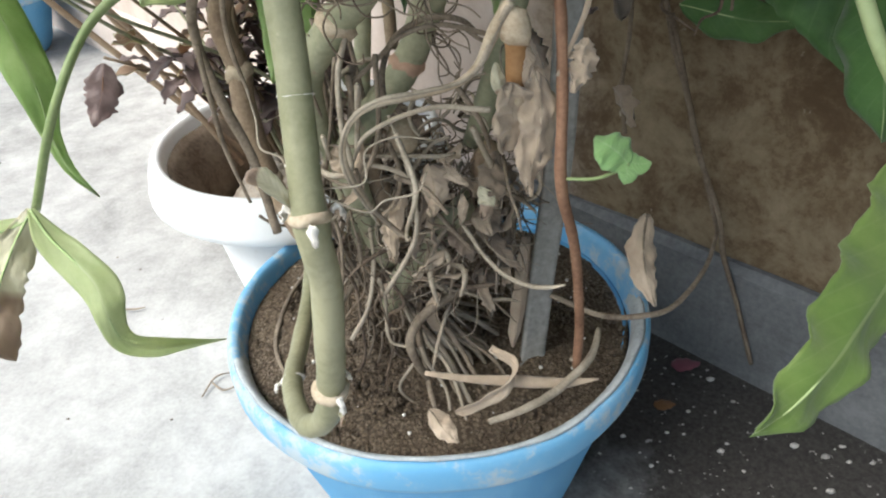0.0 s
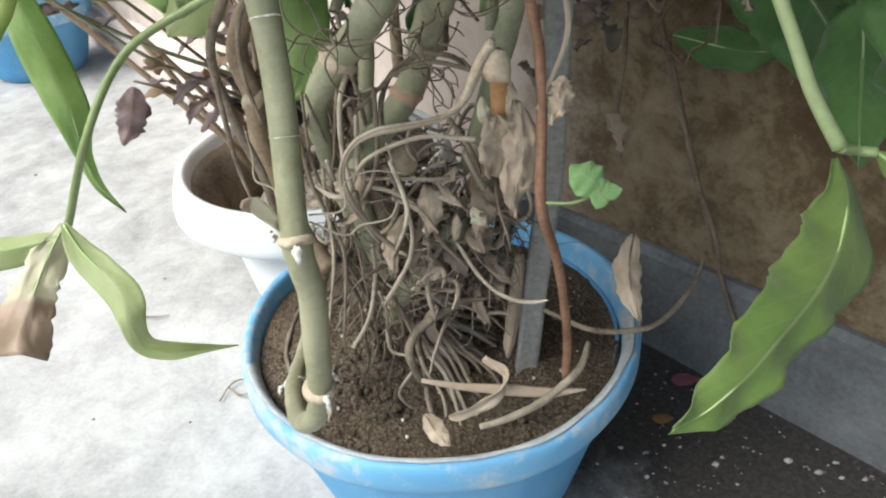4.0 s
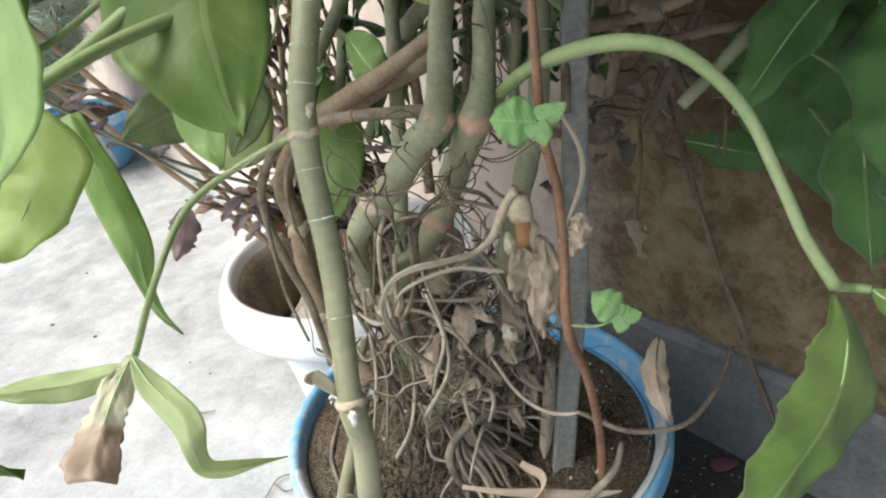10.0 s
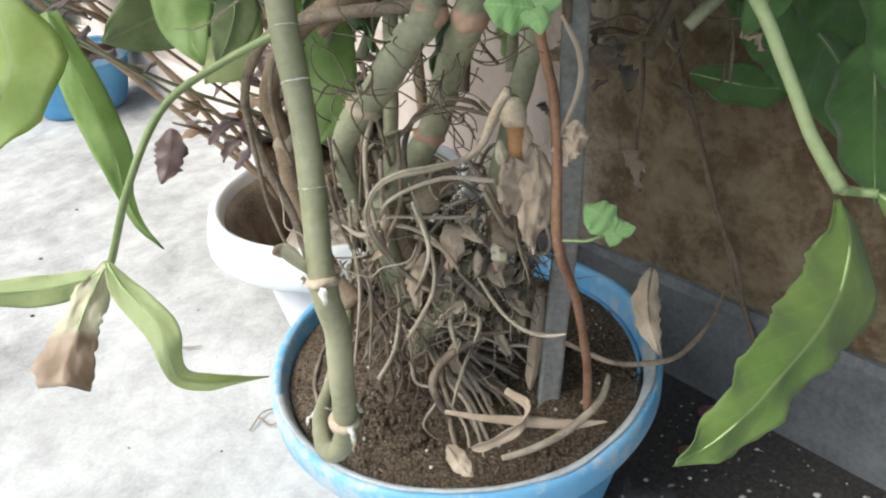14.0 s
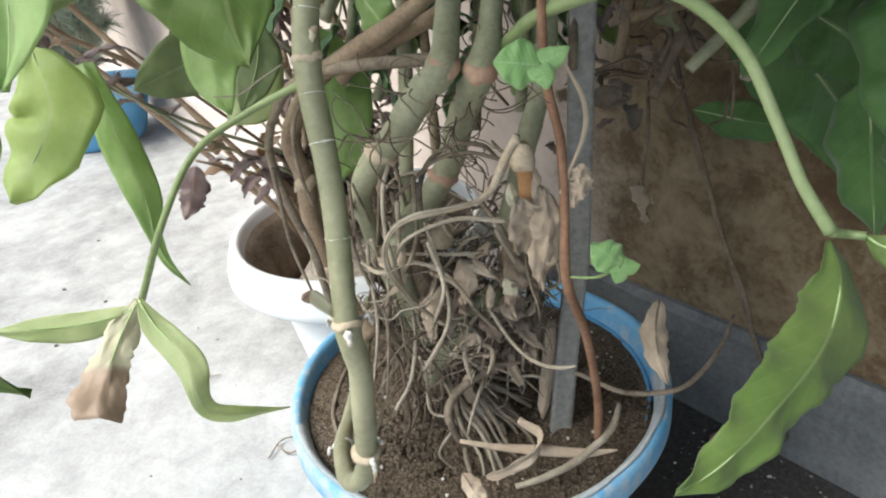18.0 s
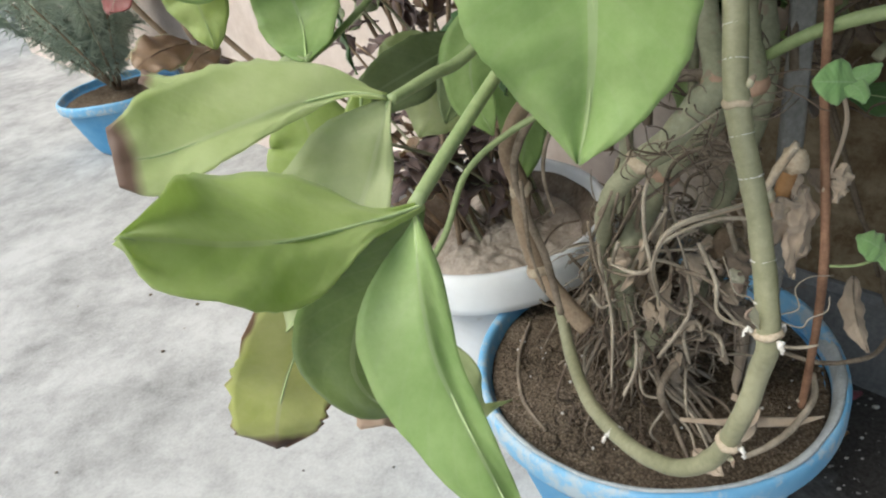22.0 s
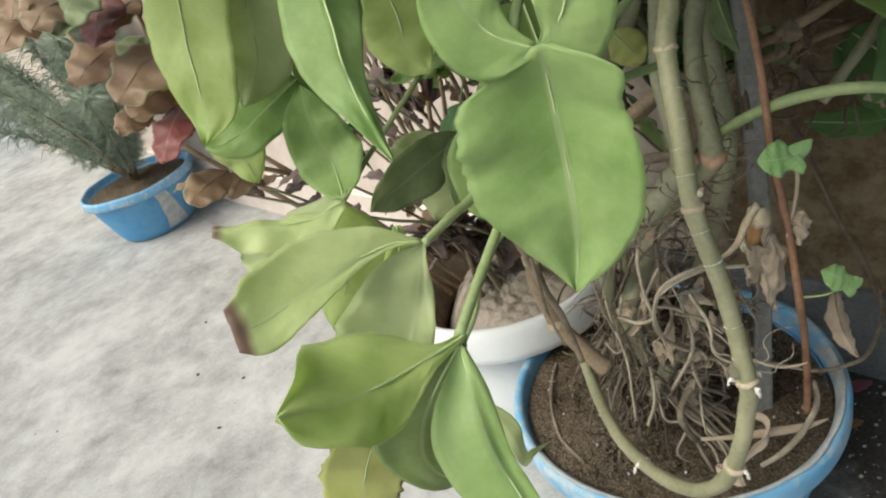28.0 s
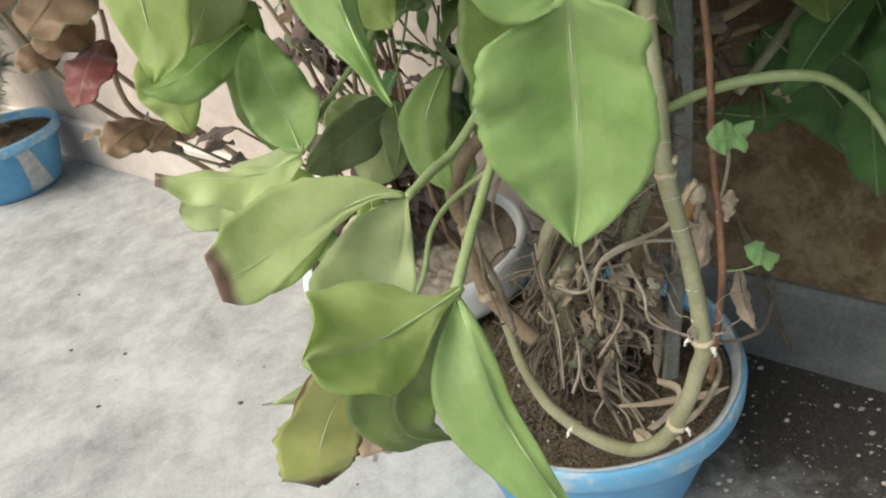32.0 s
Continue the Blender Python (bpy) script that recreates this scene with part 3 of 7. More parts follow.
# ---- pots ----
def flower_pot(at, r, h, mats, label, ribs, lip=0.014, inner=0.935, group="flower pots"):
    pot = thing("flower_pot", at, label, "flower pot", group)
    c = V(at)
    bm = bmesh.new()
    foot = r * 0.66
    prof = [(0, 0.0), (foot - 0.004, 0.0), (foot, 0.004)]
    prof += [(foot + (r * 0.92 - foot) * k / 8, 0.004 + (h - lip - 0.008) * k / 8) for k in range(1, 9)]
    prof += [(r * 0.91 - 0.004, h - lip), (r * 0.86 - 0.004, h * 0.7), (foot - 0.004, h * 0.3), (foot - 0.006, 0.008), (0, 0.008)]
    lathe(bm, prof, 120, ribs, 0.0035, 0.012, h - lip - 0.012)
    bm.transform(Matrix.Translation(c))
    part("body", bm, mats[0], pot)
    bm = bmesh.new()
    z = h - lip
    q = inner
    prof = [(r * (q - 0.03), z - 0.006), (r * (q - 0.01), z - 0.010), (r * 0.985, z - 0.010), (r, z - 0.005), (r, h - 0.005), (r * 0.992, h - 0.001), (r * (q + 0.04), h + 0.001), (r * (q + 0.01), h - 0.0005), (r * q, h - 0.005), (r * (q - 0.03), z - 0.006)]
    lathe(bm, prof, 120)
    for v in bm.verts:
        a = math.atan2(v.co.y, v.co.x)
        v.co.z += 0.0012 * math.sin(3 * a + 1) + 0.0008 * math.sin(7 * a)
    bm.transform(Matrix.Translation(c))
    part("rim", bm, mats[1], pot, "scuffed rounded rim")
    return pot


def soil(at, r, z, mat, label, rise=0.012, seed=1, low_side=0.0, low_way=0.75):
    bm = bmesh.new()
    rings, sides = 44, 150
    prev = None
    mid = bm.verts.new((at[0], at[1], z + rise))
    for k in range(1, rings + 1):
        ring = []
        for j in range(sides):
            g = 2 * math.pi * j / sides
            drop = low_side * max(0.0, math.cos(g - low_way)) ** 1.5
            q = (r - 0.4 * drop) * k / rings
            x, y = at[0] + q * math.cos(g), at[1] + q * math.sin(g)
            calm = 1 - 0.85 * (k / rings) ** 8
            up = rise * (1 - (k / rings) ** 2) - drop * (k / rings) ** 2 + calm * (0.008 * noise.noise((x * 22 + seed, y * 22, 1)) + 0.005 * noise.noise((x * 90, y * 90 + seed, 2)) + 0.003 * noise.noise((x * 260, y * 260, seed)))
            ring.append(bm.verts.new((x, y, z + up)))
        for j in range(sides):
            if prev:
                bm.faces.new((prev[j], ring[j], ring[(j + 1) % sides], prev[(j + 1) % sides]))
            else:
                bm.faces.new((mid, ring[j], ring[(j + 1) % sides]))
        prev = ring
    low = [bm.verts.new((at[0] + (v.co.x - at[0]) * 0.78, at[1] + (v.co.y - at[1]) * 0.78, z - 0.04)) for v in prev]
    for j in range(sides):
        k = (j + 1) % sides
        bm.faces.new((prev[j], low[j], low[k], prev[k]))
    bm.faces.new(low[::-1])
    return tagged(part("potting_soil", bm, mat), label, "soil", kind="stuff")


def white_pot(at, label):
    """A slim tapering body under a deep lip that flares outward."""
    pot = thing("flower_pot", at, label, "flower pot", "flower pots")
    for name, prof, note in (("body", [(0, 0.0), (0.073, 0.0), (0.076, 0.004), (0.104, 0.178), (0.101, 0.178), (0.074, 0.010), (0, 0.008)], ""),
                             ("rim", [(0.1245, 0.2120), (0.1265, 0.2165), (0.1300, 0.2175), (0.1345, 0.2145), (0.1385, 0.205), (0.1430, 0.188), (0.1435, 0.181), (0.1410, 0.1785), (0.1040, 0.1785), (0.1005, 0.1740), (0.1180, 0.1950), (0.1245, 0.2120)], "deep flared white lip")):
        bm = bmesh.new()
        lathe(bm, prof, 120)
        bm.transform(Matrix.Translation(V(at)))
        part(name, bm, M_white, pot, note)
    return pot


POT_H = 0.175
flower_pot((0, 0, 0), 0.15, POT_H, (M_blue, M_blue_rim), "dusty sky-blue plastic pot full of soil and roots", 60)
soil((0, 0), 0.1372, 0.1625, M_soil, "dry greyish brown soil filling the blue pot", 0.011, 1, 0.006)
bm = bmesh.new()
lathe(bm, [(0.1372, 0.1650), (0.1392, 0.1722), (0.1412, 0.1752), (0.1440, 0.1768), (0.1462, 0.1762), (0.1440, 0.1755), (0.1395, 0.1690), (0.1372, 0.1650)], 140)
for v in bm.verts:
    a = math.atan2(v.co.y, v.co.x)
    if v.co.z > 0.1757:
        f = 1 + 0.006 - 0.018 * max(0.0, 0.5 + 0.9 * noise.noise((math.cos(a) * 5, math.sin(a) * 5, 2.0)))
        v.co.x, v.co.y = v.co.x * f, v.co.y * f
    v.co.z += 0.0012 * math.sin(3 * a + 1) + 0.0008 * math.sin(7 * a) + 0.0003
    # washed off but for the open side
    v.co.z -= 0.009 * min(1.0, max(0.0, (0.30 + math.sin(a) + 0.25 * noise.noise((math.cos(a) * 3, math.sin(a) * 3, 4.0))) * 3.0))
tagged(part("soil_dust", bm, M_dust), "grey soil dust caked on the inner rim", "dust", kind="stuff")
WP = (-0.118, 0.222)
white_pot((*WP, 0), "white plastic pot with a deep flared lip, filled with sandy soil")
soil(WP, 0.106, 0.184, M_sand, "pale sandy soil in the white pot", 0.012, 5, 0.05, math.pi * 0.95)
bm = bmesh.new()
lathe(bm, [(0.0880, 0.120), (0.0985, 0.172), (0.1165, 0.196), (0.1222, 0.208), (0.1205, 0.209), (0.1140, 0.196), (0.0962, 0.173), (0.0860, 0.120), (0.0880, 0.120)], 96)
for v in bm.verts:
    if v.co.z > 0.205:
        v.co.z += 0.003 * noise.noise(v.co * 24) - 0.004
bm.transform(Matrix.Translation((*WP, 0)))
tagged(part("dirt_crust", bm, mottled("dried_mud", (0.10, 0.075, 0.055), (0.22, 0.175, 0.135), 30, 240, 0.95, 0.1, 0.6, 0.003)), "dried mud crust inside the white pot", "dirt", kind="stuff")
FP = (-0.962, 1.287)
far_pot = flower_pot((*FP, 0), 0.152, 0.145, (M_blue, M_blue_rim), "blue plastic pot with a grey smear and a feathery shrub", 60)
bm = bmesh.new()
rows = []
for i in range(9):
    z = 0.012 + 0.118 * i / 8
    q = 0.1003 + (0.1398 - 0.1003) * (z - 0.004) / 0.123 + 0.0055
    rows.append([bm.verts.new((FP[0] + q * math.cos(g), FP[1] + q * math.sin(g), z)) for g in (radians(-52 + 10 * (1 - i / 8) + side * (7 + 9 * (1 - i / 8) ** 2) + 3 * noise.noise((i * 0.8, side * 2.0, 1.0))) for side in (-1, -0.5, 0, 0.5, 1))])
for p, q in zip(rows, rows[1:]):
    for k in range(4):
        bm.faces.new((p[k], p[k + 1], q[k + 1], q[k]))
part("cement_smear", bm, M_dust, far_pot, "dried grey cement smear")
soil(FP, 0.136, 0.126, M_soil, "dark soil in the far blue pot", 0.01, 7)


# ---- the big plant in the blue pot ----
plant = thing("potted_plant", (0.0, -0.03, 0.165), "leggy house plant with thick jointed stems and bare roots", "plant")


def stem(points, radii, mat=None, nodes=(), rough=0.10, parent=None, name="stem", per=8, sides=12, label="", flat=1.0):
    bm = bmesh.new()
    tube(bm, points, radii, sides, per, rough, nodes, len(points), flat)
    return part(name, bm, mat or M_stem, parent or plant, label)


def node_ring(parent, at, way, r, mat=None, wide=1.07, tall=0.0014, seed=0):
    """A papery collar left by a fallen leaf."""
    c, t = V(at), V(way).normalized()
    s = t.orthogonal().normalized()
    q = t.cross(s)
    bm = bmesh.new()
    rows = []
    for k, (f, z) in enumerate(((0.96, -1.0), (wide, -0.55), (wide * 1.06, 0.0), (wide * 0.98, 0.5), (0.96, 1.0))):
        ring = []
        for j in range(16):
            g = 2 * math.pi * j / 16
            rr = r * f * (1 + 0.10 * noise.noise((j * 0.8 + seed, k * 0.7, 3)))
            zz = tall * (z + 1.1 * noise.noise((math.cos(g) + seed, math.sin(g), 5)))
            ring.append(bm.verts.new(c + s * (rr * math.cos(g)) + q * (rr * math.sin(g)) + t * zz))
        rows.append(ring)
    for a, b in zip(rows, rows[1:]):
        for j in range(16):
            bm.faces.new((a[j], a[(j + 1) % 16], b[(j + 1) % 16], b[j]))
    bm.faces.new(rows[0])
    bm.faces.new(rows[-1][::-1])
    return part("node_ring", bm, mat or M_node, parent, "pale papery leaf scar")


def leaf(points, side, width, mat, shape="oblong", parent=None, name="leaf", rib=0.0007, rib_mat=None, label="", **kw):
    bm = bmesh.new()
    blade(bm, points, side, width, shape, **kw)
    ob = part(name, bm, mat, parent or plant, label)
    if rib:
        bm = bmesh.new()
        tube(bm, points, (rib, rib * 0.75, rib * 0.3), 6, 6)
        part("midrib", bm, rib_mat or M_rib, ob)
    return ob


# front stem: dips to the front of the pot and rises again
front = stem([(-0.0739, -0.0005, 0.2518), (-0.0751, -0.0187, 0.2503), (-0.0757, -0.0538, 0.2351), (-0.0744, -0.1095, 0.2423), (-0.0689, -0.1604, 0.2641), (-0.0598, -0.1951, 0.2804), (-0.0496, -0.2177, 0.2963), (-0.0387, -0.2312, 0.3177), (-0.0319, -0.2411, 0.3544), (-0.0286, -0.2443, 0.3809), (-0.0286, -0.2481, 0.4032), (-0.0284, -0.2314, 0.4443), (-0.0317, -0.2140, 0.4835), (-0.0271, -0.1967, 0.5136), (-0.0203, -0.1728, 0.5459), (-0.0107, -0.1596, 0.5630), (0.0046, -0.1351, 0.5942)],
             (0.0046, 0.0047, 0.0047, 0.0047, 0.0046, 0.0045, 0.0044, 0.0044, 0.0044, 0.0043, 0.0043, 0.0042, 0.0045, 0.0045, 0.0047, 0.0047, 0.0046), M_stem, (0.25, 0.43, 0.62, 0.75, 0.875), label="pale green stem bent into a loop")
node_ring(front, (-0.0286, -0.2481, 0.4032), (-0.1, 0.3, 1), 0.0050, seed=1)
node_ring(front, (-0.0317, -0.2140, 0.4835), (0.0, 0.2, 1), 0.0049, seed=2)
node_ring(front, (-0.0203, -0.1728, 0.5459), (0.1, 0.2, 1), 0.0051, seed=3)
node_ring(front, (-0.0689, -0.1604, 0.2641), (0.3, -0.9, -0.5), 0.0054, M_white_scale, seed=4)
node_ring(front, (-0.0353, -0.2370, 0.3336), (0.2, -0.4, 1), 0.0053, seed=5)
# torn white bracts left at the lower joints
for k, (at, turn) in enumerate((((-0.0286, -0.2481, 0.4032), 0.4), ((-0.0286, -0.2481, 0.4032), 2.6), ((-0.0286, -0.2481, 0.4032), 4.9), ((-0.0353, -0.2370, 0.3336), 0.9), ((-0.0353, -0.2370, 0.3336), 5.2), ((-0.0689, -0.1604, 0.2641), 3.6), ((-0.0689, -0.1604, 0.2641), 5.0))):
    out = V(math.cos(turn), math.sin(turn), 0)
    base = V(at) + out * 0.0052
    leaf([base, base + out * 0.0020 + V(0, 0, 0.0016), base + out * 0.0034 + V(0, 0, -0.0010), base + out * 0.0036 + V(0, 0, -0.0034)], (-out.y, out.x, 0.25), 0.0013, M_white_scale, "strip", parent=front, name="torn_bract", rib=0, fold=0.5, wave=0.35, tooth=0.3, crumple=0.4, seed=960 + k, along=12, across=6)
scars = spline([(-0.0286, -0.2481, 0.4032), (-0.0284, -0.2314, 0.4443), (-0.0317, -0.2140, 0.4835), (-0.0271, -0.1967, 0.5136), (-0.0203, -0.1728, 0.5459)], 14)
for k in range(4, len(scars) - 3, 5):
    if k % 14 not in (0, 1, 13):
        node_ring(front, scars[k], scars[k + 1] - scars[k - 1], 0.00430, M_white_scale, 1.0, 0.0004, 20 + k)
for a, b, c, w in (((-0.0322, -0.2480, 0.4074), (-0.0375, -0.2503, 0.4161), (-0.0403, -0.2525, 0.4166), 0.0026), ((-0.0363, -0.2345, 0.3219), (-0.0339, -0.2372, 0.3209), (-0.0341, -0.2401, 0.3198), 0.002), ((-0.0298, -0.2145, 0.4886), (-0.0282, -0.2164, 0.4912), (-0.0260, -0.2153, 0.4929), 0.0016)):
    leaf([a, b, c], (0, 0.3, 1), w, L_half, "strip", parent=front, name="bract", rib=0, fold=0.5, crumple=0.4, seed=66, along=6, across=4, label="torn white papery bract")
# thick stems that lean over the root ball
big = stem([(-0.0403, -0.0416, 0.2463), (-0.0434, -0.0513, 0.2803), (-0.0486, -0.0602, 0.3263), (-0.0491, -0.0814, 0.3751), (-0.0318, -0.0921, 0.4032), (-0.0206, -0.1014, 0.4165), (-0.0056, -0.1049, 0.4372), (0.0054, -0.1018, 0.4464), (0.0098, -0.0762, 0.4649), (0.0144, -0.0526, 0.4909), (0.0259, -0.0319, 0.5211), (0.0352, -0.0122, 0.5616)],
           (0.0036, 0.0038, 0.0046, 0.0062, 0.0078, 0.0078, 0.0078, 0.0078, 0.0064, 0.0062, 0.0062, 0.006), M_stem_old, (0.36, 0.64, 0.9), rough=0.16, label="thick greyish green jointed stem")
node_ring(big, (-0.0318, -0.0921, 0.4032), (0.4, 0.1, 1), 0.0084, M_node, 1.08, 0.0034, seed=6)
node_ring(big, (0.0060, -0.1015, 0.4469), (0.3, 0, 1), 0.0076, M_pink_node, 1.10, 0.0042, seed=7)
big2 = stem([(-0.0262, -0.0508, 0.2486), (-0.0338, -0.0563, 0.2805), (-0.0389, -0.0659, 0.3212), (-0.0330, -0.0720, 0.3400), (-0.0045, -0.0460, 0.3660), (0.0103, -0.0701, 0.4066), (0.0188, -0.0913, 0.4309), (0.0240, -0.0996, 0.4430), (0.0313, -0.0769, 0.4594), (0.0352, -0.0584, 0.4865), (0.0437, -0.0421, 0.5078), (0.0640, -0.0196, 0.5403), (0.0743, -0.0027, 0.5747)],
            (0.0070, 0.0072, 0.0074, 0.0075, 0.0078, 0.0080, 0.0080, 0.0080, 0.0062, 0.0060, 0.0062, 0.006, 0.006), M_stem_old, (0.16, 0.33, 0.58, 0.85), rough=0.16, label="thick greyish green jointed stem")
node_ring(big2, (-0.0389, -0.0659, 0.3212), (-0.2, 0.2, 1), 0.0080, M_node, 1.10, 0.0036, seed=11)
node_ring(big2, (-0.0045, -0.0460, 0.3660), (0.5, 0.2, 0.8), 0.0080, M_pink_node, 1.10, 0.0046, seed=12)
node_ring(big2, (0.0239, -0.0998, 0.4424), (0.2, 0, 1), 0.0080, M_pink_node, 1.10, 0.0040, seed=8)
stem([(-0.0309, -0.0447, 0.3383), (-0.0235, -0.0277, 0.3971), (-0.0188, -0.0166, 0.4438), (-0.0167, 0.0139, 0.4850), (-0.0140, 0.0427, 0.5462)], (0.0046,) * 5, M_stem_old, (0.3, 0.6), label="slim green stem")
stem([(0.0292, -0.0392, 0.3153), (0.0472, -0.0502, 0.3831), (0.0603, -0.0410, 0.4240), (0.0690, -0.0083, 0.4687), (0.0846, 0.0334, 0.5315)], (0.0065, 0.0062, 0.006, 0.006, 0.006), M_stem_old, (0.3, 0.62), label="green stem beside the stake")
stem([(-0.0617, -0.0185, 0.4239), (-0.0480, -0.0181, 0.4341), (-0.0235, -0.0264, 0.4473), (0.0032, -0.0400, 0.4607), (0.0108, -0.0460, 0.4700)], (0.003, 0.0045, 0.005, 0.0045, 0.004), M_stem_brown, (0.4,), label="arching brown side stem")
# brown stem on the side of the white pot
brown = stem([(-0.0635, -0.0622, 0.2634), (-0.0772, -0.0475, 0.2810), (-0.0905, -0.0322, 0.3015), (-0.0968, -0.0223, 0.3380), (-0.0957, -0.0204, 0.3616), (-0.1004, -0.0128, 0.3920), (-0.0787, -0.0079, 0.4229), (-0.0482, -0.0284, 0.4433), (-0.0179, -0.0500, 0.4612), (0.0096, -0.0607, 0.4796)],
             (0.0070, 0.0066, 0.0066, 0.0066, 0.0064, 0.0062, 0.006, 0.0056, 0.0052, 0.004), M_stem_brown, (0.23, 0.44, 0.8), label="arching brown woody stem")
node_ring(brown, (-0.0909, -0.0329, 0.3004), (-0.2, 0, 1), 0.007, M_node, 1.2, 0.004, 9)
node_ring(brown, (-0.0957, -0.0204, 0.3616), (-0.1, 0, 1), 0.0066, M_node, 1.2, 0.004, 10)
stem([(-0.0824, -0.0724, 0.2887), (-0.0880, -0.0648, 0.3298), (-0.0960, -0.0626, 0.3596), (-0.1017, -0.0601, 0.3898), (-0.0980, -0.0608, 0.4113), (-0.0824, -0.0601, 0.4337), (-0.0627, -0.0656, 0.4418), (-0.0412, -0.0731, 0.4455), (-0.0110, -0.0859, 0.4479), (0.0033, -0.0950, 0.4495)],
     (0.0024, 0.0026, 0.0026, 0.0024, 0.0026, 0.0028, 0.0030, 0.0032, 0.0034, 0.0034), M_root, name="aerial_root", label="long hanging aerial root")

# leaves on the long stalks ----------------------------------------------------
# hanging three-part leaf over the floor
joint = (-0.1882, -0.0940, 0.3278)
stem([(-0.0611, -0.0759, 0.4432), (-0.1012, -0.0753, 0.4282), (-0.1314, -0.0904, 0.4134), (-0.1510, -0.1115, 0.3838), joint], (0.0022, 0.002, 0.002, 0.0019, 0.0022), M_petiole, name="petiole", rough=0.03)
leaf([(-0.1898, -0.0972, 0.3245), (-0.1988, -0.1021, 0.3230), (-0.2082, -0.1062, 0.3231), (-0.2176, -0.1101, 0.3238), (-0.2270, -0.1134, 0.3252), (-0.2365, -0.1163, 0.3270), (-0.2460, -0.1189, 0.3286), (-0.2558, -0.1210, 0.3298), (-0.2656, -0.1226, 0.3317)], (0.1577, -0.5095, -0.8459), 0.0106, L_pale, "halves", halves=((0.1951, 0.5339, 0.6958, 0.7973, 0.8156, 0.7774, 0.6525, 0.3496, 0.0746), (0.1792, 0.6609, 0.8758, 1.0000, 0.9736, 0.8453, 0.6544, 0.3335, 0.0685)), fold=(0.50, 0.30), wave=0.12, along=22, seed=3, label="narrow curled pale leaflet")
leaf([(-0.1898, -0.0947, 0.3283), (-0.1935, -0.1010, 0.3228), (-0.1970, -0.1074, 0.3174), (-0.1998, -0.1138, 0.3118), (-0.2022, -0.1204, 0.3063), (-0.2038, -0.1271, 0.3005), (-0.2047, -0.1344, 0.2954), (-0.2048, -0.1425, 0.2909), (-0.2044, -0.1504, 0.2865)], (0.7873, 0.1284, -0.6031), 0.0169, L_half, "halves", halves=((0.0985, 0.3223, 0.5129, 0.5517, 0.6225, 0.7568, 0.8868, 1.0000, 0.7365), (0.0969, 0.3589, 0.5809, 0.6185, 0.6613, 0.7152, 0.7647, 0.8067, 0.7966)), fold=(0.35, 0.30), wave=0.12, tooth=0.16, crumple=0.10, along=26, across=12, seed=4, label="leaflet dried brown at its end")
leaf([(-0.1813, -0.1088, 0.3362), (-0.1743, -0.1157, 0.3245), (-0.1635, -0.1236, 0.3157), (-0.1530, -0.1328, 0.3073), (-0.1479, -0.1430, 0.2974), (-0.1455, -0.1426, 0.2807), (-0.1420, -0.1225, 0.2586), (-0.1348, -0.1013, 0.2401), (-0.1246, -0.0809, 0.2245)], (0.5592, 0.6750, 0.4812), 0.0092, L_pale, "halves", halves=((0.1647, 0.7774, 0.9612, 0.8833, 0.5951, 0.5613, 0.6359, 0.4424, 0.0400), (0.1662, 0.6768, 0.8842, 1.0000, 0.9132, 0.6016, 0.4987, 0.3262, 0.0404)), fold=(0.15, 0.20), wave=0.12, along=40, across=10, seed=5, label="twisted hanging pale leaflet")
# narrow drooping leaf behind the stalk
leaf([(-0.2306, 0.0090, 0.4469), (-0.2240, 0.0003, 0.4302), (-0.2171, -0.0082, 0.4136), (-0.2098, -0.0164, 0.3969), (-0.2037, -0.0244, 0.3797), (-0.1988, -0.0320, 0.3618), (-0.1984, -0.0371, 0.3418), (-0.1947, -0.0404, 0.3215), (-0.1849, -0.0396, 0.3027)], (0.8346, 0.5077, 0.2137), 0.0134, L_green, "halves", halves=((0.4627, 0.6853, 0.8726, 1.0000, 0.9443, 0.7659, 0.3852, 0.2020, 0.0276), (0.4747, 0.6705, 0.8185, 0.8851, 0.8830, 0.7857, 0.3952, 0.2574, 0.0284)), fold=(0.20, 0.30), wave=0.1, along=28, seed=6, label="drooping narrow green leaf with a curled tip")
# big leaf with a notched base
stem([(-0.0200, -0.1535, 0.6054), (-0.0539, -0.1972, 0.6035), (-0.0862, -0.2285, 0.6031), (-0.0978, -0.2447, 0.5900)], (0.0024, 0.0022, 0.002, 0.002), M_petiole, name="petiole", rough=0.03)
leaf([(-0.0898, -0.2489, 0.5885), (-0.0890, -0.2490, 0.5773), (-0.0889, -0.2495, 0.5658), (-0.0890, -0.2506, 0.5540), (-0.0894, -0.2523, 0.5420), (-0.0903, -0.2545, 0.5300), (-0.0920, -0.2572, 0.5179), (-0.0947, -0.2604, 0.5060), (-0.0986, -0.2638, 0.4943)], (0.9787, -0.1927, -0.0716), 0.0388, L_green, "halves", halves=((0.0712, 0.7836, 0.9204, 1.0000, 0.9831, 0.8954, 0.7100, 0.4233, 0.0174), (0.0803, 0.6907, 0.6838, 0.7337, 0.7575, 0.7465, 0.6497, 0.3860, 0.0196)), fold=(-0.15, -0.50), wave=0.05, waves=2.2, tooth=0.02, along=44, across=18, rib=0.0004, seed=8, label="large glossy green leaf with a pale midrib")
